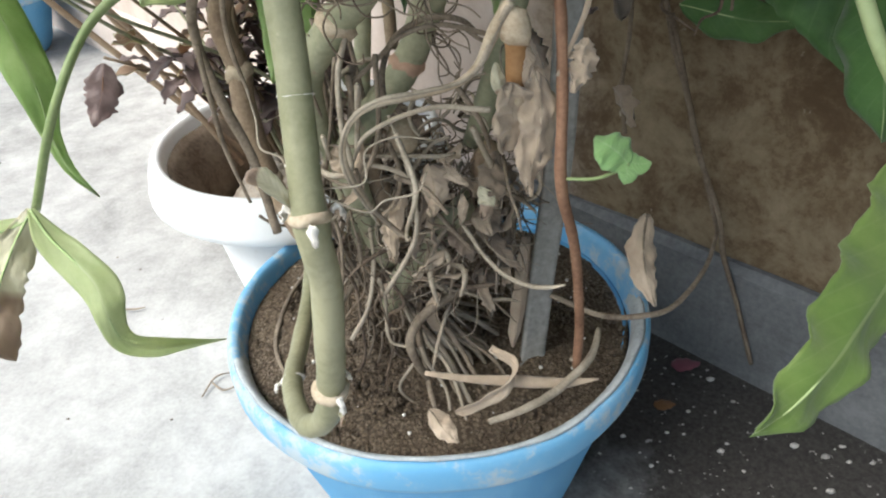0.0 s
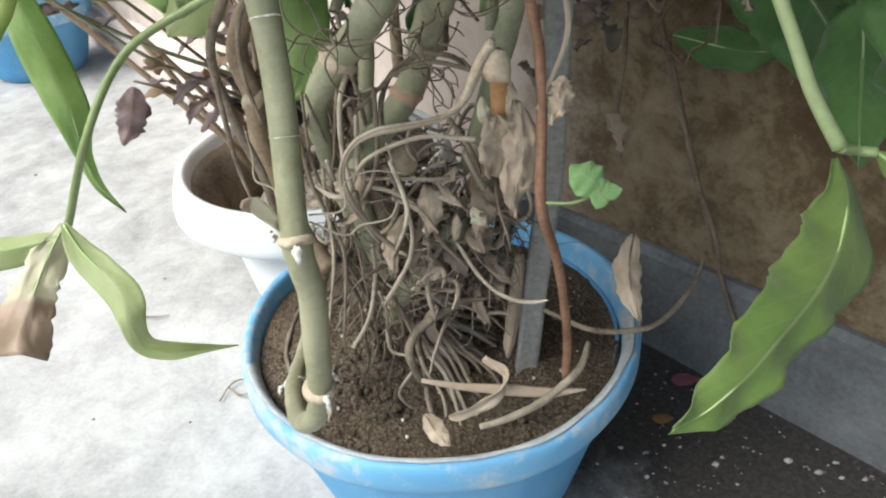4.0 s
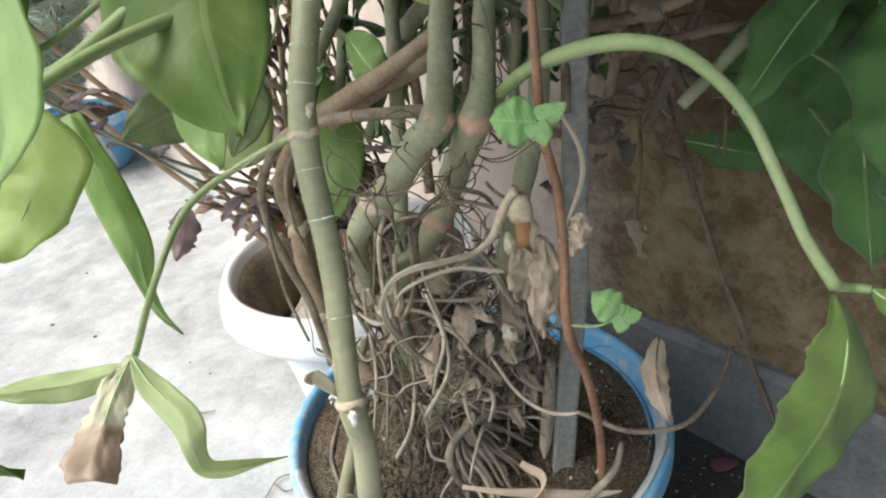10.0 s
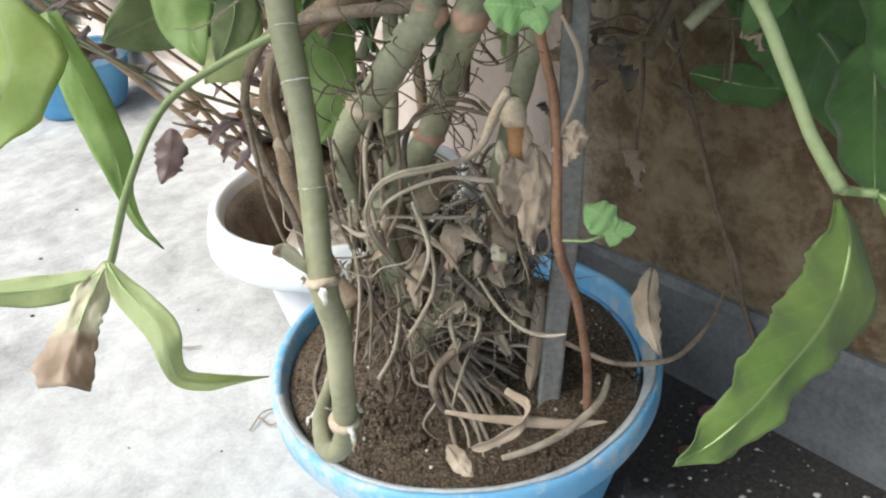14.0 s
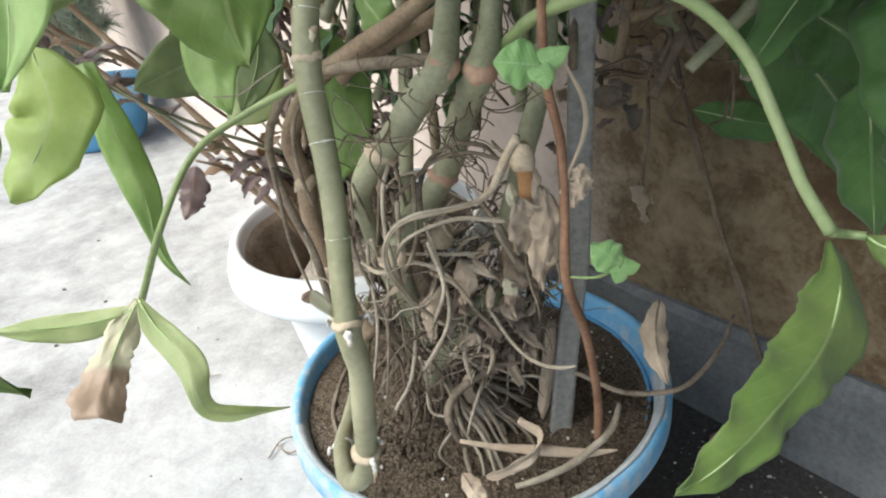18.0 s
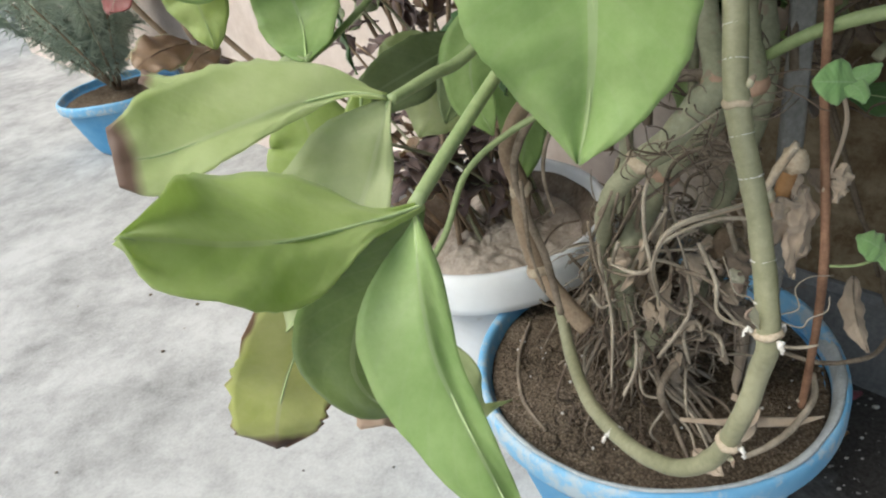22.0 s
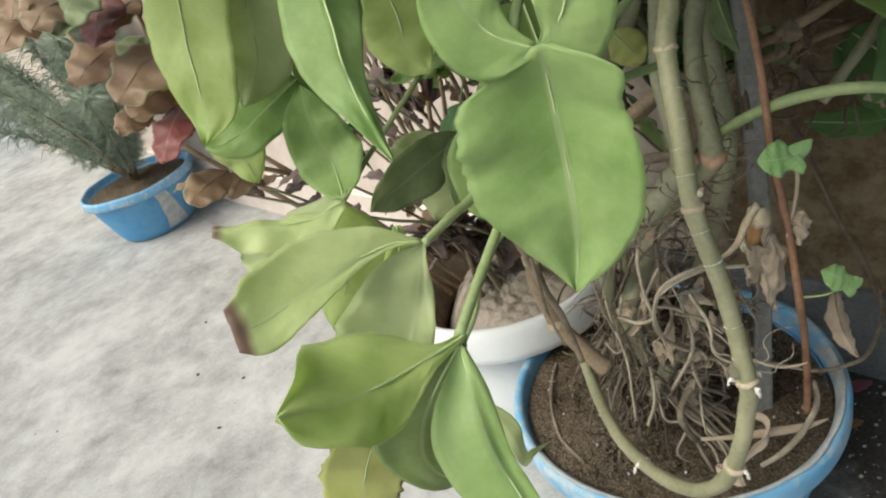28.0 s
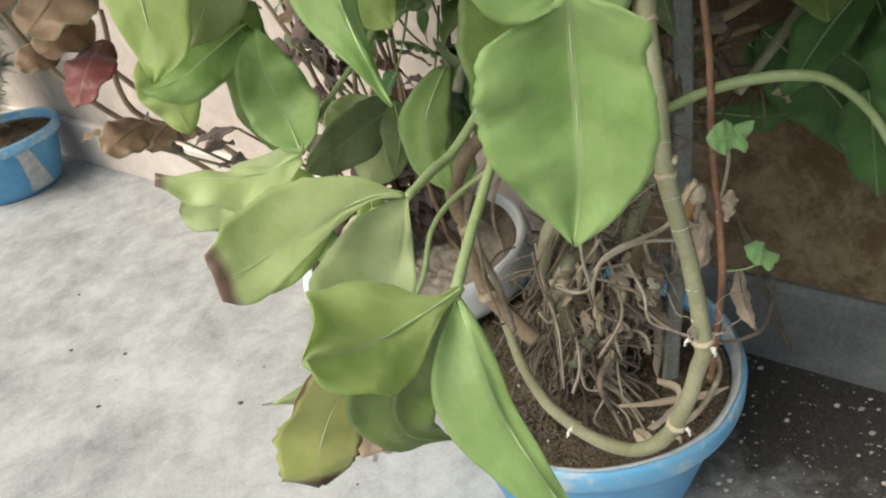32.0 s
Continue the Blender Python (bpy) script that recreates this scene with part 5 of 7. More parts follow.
# dense leaves and stems further in, before the wall, many coloured dark for shade
rnd = random.Random(61)
for k in range(40):
    inner = k < 30
    c = V((-0.0155, 0.1099, 0.4531)) if inner else V((0.2880, -0.0360, 0.4250))
    c = c + V(rnd.gauss(0, 0.075 if inner else 0.035), rnd.gauss(0.01, 0.012 if inner else 0.03), rnd.gauss(0.015, 0.045))
    if (c - WALL_AT).dot(WALL_N) < 0.05:
        c += WALL_N * 0.06
    d = V(rnd.gauss(0, 0.8), rnd.gauss(-0.2, 0.3), rnd.gauss(-0.5, 0.5)).normalized() * (rnd.uniform(0.045, 0.08) if inner else rnd.uniform(0.07, 0.11))
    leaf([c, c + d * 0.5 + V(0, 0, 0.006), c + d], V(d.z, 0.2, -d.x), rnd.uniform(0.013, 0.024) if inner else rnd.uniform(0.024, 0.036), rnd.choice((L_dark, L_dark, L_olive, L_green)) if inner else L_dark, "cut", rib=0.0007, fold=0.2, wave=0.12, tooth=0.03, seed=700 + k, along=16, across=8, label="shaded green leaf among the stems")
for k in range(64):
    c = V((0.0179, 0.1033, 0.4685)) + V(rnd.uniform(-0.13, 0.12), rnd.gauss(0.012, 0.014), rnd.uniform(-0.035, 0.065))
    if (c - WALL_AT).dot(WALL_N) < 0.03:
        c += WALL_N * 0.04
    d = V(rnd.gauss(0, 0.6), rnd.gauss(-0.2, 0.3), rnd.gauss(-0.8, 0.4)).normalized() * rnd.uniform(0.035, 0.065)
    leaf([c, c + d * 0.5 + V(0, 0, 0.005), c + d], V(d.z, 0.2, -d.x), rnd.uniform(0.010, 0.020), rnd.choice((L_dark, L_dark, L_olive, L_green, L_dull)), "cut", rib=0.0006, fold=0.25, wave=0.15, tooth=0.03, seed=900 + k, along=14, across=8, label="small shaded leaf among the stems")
    stem((c, c - d * 0.5 + V(0, 0, 0.01), c - d * 0.9 + V(0, 0, 0.03)), (0.0009, 0.0011, 0.0013), M_petiole, name="petiole", sides=5, per=4)
for k, (a, b) in enumerate((((-0.0898, 0.0734, 0.3416), (-0.0451, 0.1427, 0.5528)), ((-0.0142, 0.0666, 0.3366), (-0.0006, 0.1441, 0.5474)), ((0.0175, 0.0662, 0.3535), (0.0455, 0.1346, 0.5422)), ((0.0521, 0.0638, 0.3654), (0.0337, 0.1305, 0.5357)), ((0.1158, 0.0506, 0.3728), (0.1676, 0.1131, 0.5206)), ((0.1433, 0.0420, 0.3730), (0.2135, 0.0894, 0.5088)), ((-0.0563, 0.0831, 0.3798), (0.0200, 0.1180, 0.4877)), ((0.1318, 0.0651, 0.4246), (0.2425, 0.0574, 0.4347)))):
    a, b = V(a), V(b)
    m = a.lerp(b, 0.5) + V(rnd.gauss(0, 0.012), 0, rnd.gauss(0, 0.006))
    stem((a, a.lerp(m, 0.5), m, m.lerp(b, 0.5), b), (0.0042, 0.004, 0.0038, 0.0036, 0.0034), (M_stem_old, M_stem_brown, M_grey_vine)[k % 3], (0.3, 0.65), rough=0.15, sides=8, per=5, label="slim shaded stem")

# roots -----------------------------------------------------------------------
def curling(rnd, start, way, steps, step, turn, sink=0.0, floor_z=0.166):
    """Points of a root that curls: it keeps turning one way for a while, then changes its mind."""
    p, d = [V(start)], V(way).normalized()
    axis = V(rnd.gauss(0, 1), rnd.gauss(0, 1), rnd.gauss(0, 1)).normalized()
    for s in range(steps):
        if rnd.random() < 0.3:
            axis = V(rnd.gauss(0, 1), rnd.gauss(0, 1), rnd.gauss(0, 1)).normalized()
        d = (Matrix.Rotation(turn * rnd.uniform(0.5, 1.3), 3, axis) @ d + V(0, 0, -sink)).normalized()
        q = p[-1] + d * step
        q.z = max(q.z, floor_z)
        p.append(q)
    return p


rnd = random.Random(11)
hub = V((-0.0176, -0.0467, 0.2153))
for k in range(20):
    # the fan of pale roots that runs out over the soil
    a = -1.35 + 1.75 * k / 19 + rnd.uniform(-0.07, 0.07)
    reach = rnd.uniform(0.045, 0.072)
    p = [hub + V(rnd.uniform(-0.008, 0.010), rnd.uniform(-0.006, 0.008), rnd.uniform(-0.004, 0.012))]
    for s in (0.3, 0.55, 0.8, 1.0):
        p.append(V(hub.x + reach * s * math.cos(a) + rnd.uniform(-0.003, 0.003), hub.y + reach * s * math.sin(a) + rnd.uniform(-0.003, 0.003), 0.172 + (1 - s) ** 1.3 * (p[0].z - 0.17) + rnd.uniform(-0.002, 0.003)))
    p[-1].z = 0.163
    r = rnd.uniform(0.0011, 0.0021)
    stem(p, (r, r, r * 0.95, r * 0.85, r * 0.6), M_root_pale if k % 3 else M_root, name="root", rough=0.25, sides=7, per=5)
ball = V((-0.0005, -0.0377, 0.2726))
for k in range(90):
    # curls that rise round the foot of the thick stems
    q = V((-0.0101, -0.0337, 0.3186)) + V(rnd.gauss(0.006, 0.030), rnd.gauss(0, 0.020), rnd.gauss(-0.002, 0.019))
    r = rnd.choice((0.0004, 0.0006, 0.0009, 0.0012))
    p = curling(rnd, q, (rnd.gauss(0, 1), rnd.gauss(0, 0.6), rnd.gauss(-0.3, 0.4)), rnd.randint(5, 8), rnd.uniform(0.005, 0.009), rnd.uniform(0.35, 0.9), 0.08)
    stem(p, [r] * (len(p) - 1) + [r * 0.4], rnd.choice((M_root, M_root, M_root_dark, M_root_pale)), name="root", rough=0.3, sides=6, per=5)
for k in range(88):
    # tangled roots over the old crown
    a, e = rnd.uniform(0, 2 * math.pi), rnd.uniform(-1.1, 0.8)
    f = rnd.uniform(0.75, 1.1)
    q = ball + V(0.050 * f * math.cos(a) * math.cos(e), 0.036 * f * math.sin(a) * math.cos(e), 0.050 * f * math.sin(e))
    way = V(math.sin(a) * rnd.choice((-1, 1)), -math.cos(a) * 0.5, rnd.gauss(-0.5, 0.5))
    r = rnd.choice((0.0005, 0.0007, 0.0009, 0.0012, 0.0015))
    p = curling(rnd, q, way, rnd.randint(4, 7), rnd.uniform(0.008, 0.013), rnd.uniform(0.25, 0.75), 0.12)
    stem(p, [r] * (len(p) - 1) + [r * 0.4], rnd.choice((M_root, M_root, M_root_dark, M_root_pale)), name="root", rough=0.3, sides=6, per=5)
for k in range(24):
    # strands that hang from the crown to the soil, mostly on the open side
    u = rnd.random()
    t0 = V((-0.0417, -0.0619, 0.2987)).lerp(V((-0.0035, -0.0693, 0.2635)), u * u) + V(rnd.gauss(0, 0.008), rnd.gauss(0, 0.010), rnd.gauss(-0.01, 0.02))
    end = V(t0.x + rnd.gauss(0.004, 0.022), t0.y + rnd.gauss(0.012, 0.016), 0.163)
    p = [t0]
    for w in (0.2, 0.4, 0.6, 0.8):
        p.append(t0.lerp(end, w) + V(rnd.gauss(0, 0.007), rnd.gauss(0, 0.006), rnd.gauss(0, 0.004)))
    p.append(end)
    r = rnd.choice((0.0005, 0.0008, 0.0011, 0.0015))
    stem(p, (r, r, r, r, r * 0.9, r * 0.6), rnd.choice((M_root, M_root_pale, M_root_pale, M_root_dark)), name="root", rough=0.25, sides=6, per=6)
for k in range(24):
    # strands on the side of the white pot
    top = V((-0.0285, -0.0544, 0.3340)) + V(rnd.gauss(0, 0.024), rnd.gauss(0, 0.012), rnd.gauss(-0.006, 0.020))
    end = V((-0.0204, 0.0300, 0.1630)) + V(rnd.gauss(0, 0.028), rnd.gauss(0, 0.020), 0)
    p = [top] + [top.lerp(end, u) + V(rnd.gauss(0, 0.006), rnd.gauss(0, 0.006), rnd.gauss(0, 0.004)) for u in (0.25, 0.5, 0.75)] + [end]
    r = rnd.choice((0.0006, 0.0009, 0.0013, 0.0018))
    stem(p, (r, r, r, r * 0.8, r * 0.5), rnd.choice((M_root, M_root_pale, M_root)), name="root", rough=0.25, sides=6, per=5)
for k in range(10):
    top = V((-0.0465, -0.0969, 0.3832)) + V(rnd.gauss(0, 0.010), rnd.gauss(0, 0.008), rnd.gauss(0, 0.016))
    end = V((-0.0532, 0.0272, 0.1630)) + V(rnd.gauss(0, 0.022), rnd.gauss(0, 0.012), 0)
    p = [top] + [top.lerp(end, u) + V(rnd.gauss(0, 0.004), rnd.gauss(0, 0.004), rnd.gauss(0, 0.004)) for u in (0.3, 0.6, 0.8)] + [end]
    r = rnd.choice((0.0006, 0.0009, 0.0013, 0.0017))
    stem(p, (r, r, r, r * 0.8, r * 0.5), rnd.choice((M_root, M_root_pale, M_root)), name="root", rough=0.25, sides=6, per=5)
for mat in (M_root, M_root_pale, M_root_dark):
    bm = bmesh.new()
    for k in range(150):
        a, e = rnd.uniform(0, 2 * math.pi), rnd.uniform(-1.2, 0.9)
        f = rnd.uniform(0.7, 1.12)
        q = ball + V(0.054 * f * math.cos(a) * math.cos(e), 0.040 * f * math.sin(a) * math.cos(e), 0.054 * f * math.sin(e))
        p = curling(rnd, q, V(math.sin(a), -math.cos(a), rnd.gauss(-0.4, 0.5)), rnd.randint(4, 8), rnd.uniform(0.004, 0.008), rnd.uniform(0.3, 1.1), 0.1)
        r = rnd.uniform(0.0002, 0.0005)
        tube(bm, p, (r, r, r * 0.5), 5, 4)
    tagged(part("root_mat", bm, mat, plant, "tangle of hair-thin dry roots"), kind="stuff")
# crown: the old knobbly stump under the roots
bm = bmesh.new()
bmesh.ops.create_icosphere(bm, subdivisions=5, radius=1.0)
for v in bm.verts:
    q = v.co.copy()
    w = 0.78 + 0.24 * noise.noise(q * 2.1) + 0.18 * noise.noise(q * 5.3) + 0.09 * noise.noise(q * 13)
    v.co = ball + V(q.x * 0.036 * w - 0.006, q.y * 0.024 * w + 0.010, q.z * 0.062 * w - 0.030)
part("crown", bm, M_root_dark, plant, "knobbly dark old crown")
stem([(0.0274, -0.0489, 0.2900), (0.0170, -0.0588, 0.2824), (0.0003, -0.0606, 0.2658), (-0.0195, -0.0591, 0.2394), (-0.0291, -0.0528, 0.2161)], (0.0060, 0.0074, 0.0076, 0.0072, 0.0064), M_stem_old, (0.5,), rough=0.2, name="old_stem", label="thick dull green stem lying in the roots")
stem([(-0.0309, -0.0529, 0.3316), (-0.0294, -0.0528, 0.3123), (-0.0228, -0.0549, 0.2890), (-0.0140, -0.0575, 0.2646)], (0.0066, 0.0066, 0.0064, 0.006), M_stem_brown, (0.5,), rough=0.25, name="old_stem", label="brown stem sunk in the roots")
# long named roots
stem([(0.0482, -0.0384, 0.2802), (0.0482, -0.0446, 0.2603), (0.0439, -0.0501, 0.2420), (0.0301, -0.0576, 0.2311), (0.0092, -0.0645, 0.2276), (-0.0090, -0.0748, 0.2222), (-0.0178, -0.0836, 0.2124), (-0.0144, -0.0897, 0.1983), (-0.0071, -0.0867, 0.1774)], (0.0036, 0.0034, 0.0033, 0.0031, 0.003, 0.0030, 0.0028, 0.0026, 0.002), M_root, name="root", rough=0.15, label="thick looping brown root")
for k, (dx, dz, r) in enumerate(((0.0, 0.0, 0.0015), (0.0006, 0.0014, 0.0011), (-0.0008, -0.0013, 0.0010))):
    pts = [(0.0378, -0.1263, 0.4160), (0.0315, -0.1244, 0.4044), (0.0250, -0.1234, 0.3911), (0.0157, -0.1227, 0.3837), (0.0011, -0.1220, 0.3805), (-0.0162, -0.1238, 0.3792), (-0.0270, -0.1234, 0.3733), (-0.0332, -0.1244, 0.3626), (-0.0339, -0.1200, 0.3468), (-0.0292, -0.1118, 0.3271), (-0.0248, -0.1021, 0.3079)]
    pts = [V(q) + V(dx * math.sin(i * 0.8 + k), dx, dz * math.cos(i * 0.7)) for i, q in enumerate(pts)]
    stem(pts, (r * 1.6, r * 1.8, r * 1.3, r, r, r, r, r * 0.9, r * 0.9, r * 0.8, r * 0.6), (M_node, M_root_pale, M_root_pale)[k], name="aerial_root", rough=0.2, sides=8, label="pale papery strand looping off the stub")
for pts in (((-0.0500, -0.0570, 0.3459), (-0.0431, -0.0485, 0.3593), (-0.0294, -0.0423, 0.3680), (-0.0097, -0.0404, 0.3692)), ((-0.0157, -0.0916, 0.3627), (-0.0152, -0.0824, 0.3777), (-0.0079, -0.0747, 0.3897), (0.0072, -0.0751, 0.3972), (0.0214, -0.0803, 0.3969), (0.0286, -0.0884, 0.3924)), ((0.0179, -0.1009, 0.3731), (0.0233, -0.1003, 0.3638), (0.0291, -0.0964, 0.3504), (0.0326, -0.0876, 0.3356)), ((-0.0632, -0.0810, 0.3079), (-0.0573, -0.0860, 0.2990), (-0.0472, -0.0834, 0.3024)), ((-0.0287, -0.0827, 0.3304), (-0.0155, -0.0886, 0.3291), (-0.0050, -0.0934, 0.3240), (0.0015, -0.0977, 0.3164)), ((-0.0298, -0.0762, 0.3317), (-0.0122, -0.0806, 0.3324), (0.0065, -0.0807, 0.3303), (0.0162, -0.0753, 0.3286)), ((0.0048, -0.0827, 0.2983), (0.0108, -0.0869, 0.2908), (0.0186, -0.0869, 0.2804), (0.0218, -0.0854, 0.2730)), ((-0.0557, -0.0831, 0.3680), (-0.0420, -0.0915, 0.3923), (-0.0268, -0.0989, 0.4180), (-0.0078, -0.0995, 0.4349)), ((-0.0256, -0.0950, 0.4044), (-0.0332, -0.1006, 0.3853), (-0.0346, -0.1080, 0.3621), (-0.0330, -0.1124, 0.3439), (-0.0425, -0.1094, 0.3402), (-0.0528, -0.0982, 0.3409)), ((-0.0317, -0.1081, 0.3413), (-0.0295, -0.1064, 0.3237), (-0.0169, -0.1049, 0.3044), (-0.0092, -0.1072, 0.2995)), ((-0.0165, -0.0839, 0.3414), (-0.0120, -0.0866, 0.3260), (-0.0163, -0.0896, 0.3111), (-0.0274, -0.0859, 0.2986)), ((-0.0613, -0.0762, 0.3605), (-0.0588, -0.0799, 0.3334), (-0.0523, -0.0783, 0.3049), (-0.0491, -0.0757, 0.2785), (-0.0546, -0.0954, 0.2343)), ((-0.0139, -0.1008, 0.3317), (-0.0006, -0.1123, 0.3301), (0.0085, -0.1262, 0.3246))):
    r = rnd.uniform(0.0010, 0.0015)
    stem(pts, [r] * (len(pts) - 1) + [r * 0.6], rnd.choice((M_root_pale, M_root, M_root_pale)), name="aerial_root", rough=0.15, sides=7)
stem([(0.0307, -0.1032, 0.3969), (0.0123, -0.0964, 0.4002), (-0.0044, -0.0939, 0.3963), (-0.0167, -0.0897, 0.3853), (-0.0296, -0.0857, 0.3739)], (0.0011,) * 5, M_root, name="aerial_root", rough=0.12)
stem([(-0.0351, -0.0559, 0.2885), (-0.0328, -0.0737, 0.2687), (-0.0375, -0.0922, 0.2485), (-0.0488, -0.1021, 0.2333)], (0.0012,) * 4, M_root_pale, name="aerial_root", rough=0.12)
stem([(0.0228, -0.1341, 0.1928), (0.0453, -0.1268, 0.1930), (0.0660, -0.1141, 0.1926), (0.0889, -0.0936, 0.1951), (0.0984, -0.0736, 0.1980)], (0.0017, 0.0022, 0.0024, 0.0022, 0.0018), M_root_pale, name="root", rough=0.25, label="pale root along the rim")
stem([(-0.0925, 0.0751, 0.1680), (-0.1098, 0.0292, 0.1680), (-0.1144, -0.0238, 0.1680), (-0.1012, -0.0625, 0.1670)], (0.0016, 0.0017, 0.0017, 0.0014), M_root, name="root", rough=0.2)
for t0, t1, t2, t3 in (((-0.0993, -0.0698, 0.3923), (-0.0990, -0.0715, 0.3650), (-0.0982, -0.0720, 0.3398), (-0.0920, -0.0745, 0.3098)), ((-0.0611, -0.0762, 0.4426), (-0.0793, -0.0711, 0.4212), (-0.0850, -0.0678, 0.3938), (-0.0808, -0.0694, 0.3660))):
    stem((t0, t1, t2, t3), (0.0014, 0.0014, 0.0012, 0.0008), M_root, name="aerial_root", rough=0.12)
for a, b, c, d in (((-0.0106, -0.1270, 0.3662), (-0.0044, -0.1381, 0.3459), (-0.0090, -0.1549, 0.3371), (-0.0082, -0.1906, 0.3553)), ((-0.0260, -0.1046, 0.2654), (-0.0078, -0.1069, 0.2998), (-0.0069, -0.1025, 0.3278), (-0.0143, -0.0957, 0.3610)), ((-0.0521, -0.0560, 0.3544), (-0.0541, -0.0733, 0.3241), (-0.0520, -0.0910, 0.2925), (-0.0592, -0.1133, 0.2541)), ((-0.0171, -0.0920, 0.3883), (-0.0212, -0.0928, 0.3467), (-0.0369, -0.0853, 0.3211), (-0.0568, -0.0649, 0.3189)), ((0.0298, -0.1217, 0.3708), (0.0036, -0.1125, 0.3699), (-0.0237, -0.1091, 0.3588), (-0.0336, -0.1079, 0.3418))):
    stem((a, b, c, d), (0.0013, 0.0013, 0.0011, 0.0006), rnd.choice((M_root, M_root_pale)), name="aerial_root", rough=0.15, sides=6)
for pts in (((-0.0245, -0.2445, 0.4085), (-0.0150, -0.2420, 0.4078), (-0.0141, -0.2364, 0.4134), (-0.0066, -0.2328, 0.4148), (0.0033, -0.2312, 0.4123)), ((-0.0245, -0.2455, 0.4068), (-0.0150, -0.2456, 0.4014), (-0.0106, -0.2424, 0.4024), (-0.0024, -0.2396, 0.4024), (0.0004, -0.2352, 0.4057)), ((-0.0322, -0.2453, 0.4122), (-0.0335, -0.2419, 0.4163), (-0.0384, -0.2399, 0.4184), (-0.0392, -0.2348, 0.4234), (-0.0406, -0.2312, 0.4300)), ((-0.0391, -0.2182, 0.4832), (-0.0462, -0.2184, 0.4797), (-0.0551, -0.2191, 0.4754), (-0.0634, -0.2185, 0.4755))):
    stem(pts, (0.0003, 0.0003, 0.0003, 0.00025, 0.0002), M_root_pale, parent=front, name="hair_root", rough=0.1, sides=5, per=6)
# fine hair roots on the stems
for k in range(76):
    base = V(rnd.choice(((-0.0275, -0.1159, 0.4177), (-0.0025, -0.1041, 0.4382), (0.0076, -0.0851, 0.4105), (0.0186, -0.0919, 0.4295), (0.0093, -0.0635, 0.3855), (0.0293, -0.0897, 0.4441), (0.0359, -0.0664, 0.4690))))
    p = curling(rnd, base, (rnd.gauss(0, 1), rnd.gauss(0, 0.6), rnd.gauss(-0.2, 0.6)), 7, rnd.uniform(0.004, 0.007), rnd.uniform(0.4, 1.2), 0.05)
    stem(p, (0.00045, 0.00045, 0.0004, 0.0003), rnd.choice((M_root_dark, M_root, M_root)), name="hair_root", rough=0.1, sides=5, per=4)
# dead leaf sheaths hanging on the crown
for k in range(44):
    a, e = rnd.uniform(math.pi * 0.95, math.pi * 2.05), rnd.uniform(-0.8, 0.7)
    q = ball + V(0.055 * math.cos(a) * math.cos(e), 0.042 * math.sin(a) * math.cos(e), 0.056 * math.sin(e))
    d = V(rnd.gauss(0, 0.5), rnd.gauss(0, 0.3), rnd.uniform(-1.2, -0.1)).normalized() * rnd.uniform(0.014, 0.034)
    leaf([q, q + d * 0.5 + V(rnd.gauss(0, 0.003), -0.003, 0.002), q + d], (math.sin(a) + rnd.gauss(0, 0.4), -math.cos(a), rnd.uniform(-0.5, 0.5)), rnd.uniform(0.002, 0.0055), rnd.choice((L_dry_dark, L_dry_dark, L_dry)), rnd.choice(("strip", "cut")), name="dead_sheath", rib=0, fold=rnd.uniform(0, 0.8), wave=0.3, crumple=0.45, tooth=0.2, seed=100 + k, along=10, across=6)
for k, (pts, w, m, note) in enumerate(((((0.0025, -0.0735, 0.3232), (0.0041, -0.0820, 0.3149), (0.0021, -0.0907, 0.3009)), 0.0085, L_dry, "brown papery sheath"), (((-0.0108, -0.0795, 0.3089), (-0.0160, -0.0864, 0.3040), (-0.0190, -0.0931, 0.2932), (-0.0194, -0.0958, 0.2793)), 0.0045, L_dry, "torn pale sheath"), (((0.0200, -0.0638, 0.3278), (0.0137, -0.0717, 0.3251), (0.0065, -0.0730, 0.3237)), 0.0045, L_dry, "curled pale scrap"), (((0.0273, -0.0826, 0.3117), (0.0305, -0.0884, 0.3057), (0.0273, -0.0934, 0.2978)), 0.0050, L_half, "white torn scrap"), (((0.0184, -0.0792, 0.3066), (0.0178, -0.0851, 0.3008), (0.0160, -0.0893, 0.2940)), 0.0030, L_dry, "narrow grey scrap"), (((0.0318, -0.0713, 0.2951), (0.0319, -0.0765, 0.2865), (0.0289, -0.0810, 0.2756)), 0.0085, L_dry_dark, "russet brown sheath"), (((-0.0432, -0.0780, 0.3397), (-0.0414, -0.0821, 0.3328), (-0.0410, -0.0862, 0.3260)), 0.0055, L_dry, "papery scrap"), (((-0.0301, -0.0844, 0.3471), (-0.0310, -0.0900, 0.3380), (-0.0337, -0.0913, 0.3266)), 0.0030, L_dry, "papery strip"), (((-0.0437, -0.0808, 0.3063), (-0.0361, -0.0773, 0.3113), (-0.0315, -0.0738, 0.3165)), 0.0025, L_dry, "papery strip"), (((0.0102, -0.0735, 0.3226), (0.0140, -0.0794, 0.3182), (0.0216, -0.0821, 0.3130)), 0.0035, L_dry, "papery scrap"))):
    leaf(pts, (1, 0.1, 0.25), w, m, "cut", name="dead_sheath", rib=0, fold=0.35, wave=0.3, crumple=0.4, tooth=0.25, seed=150 + k, along=12, across=8, label=note)
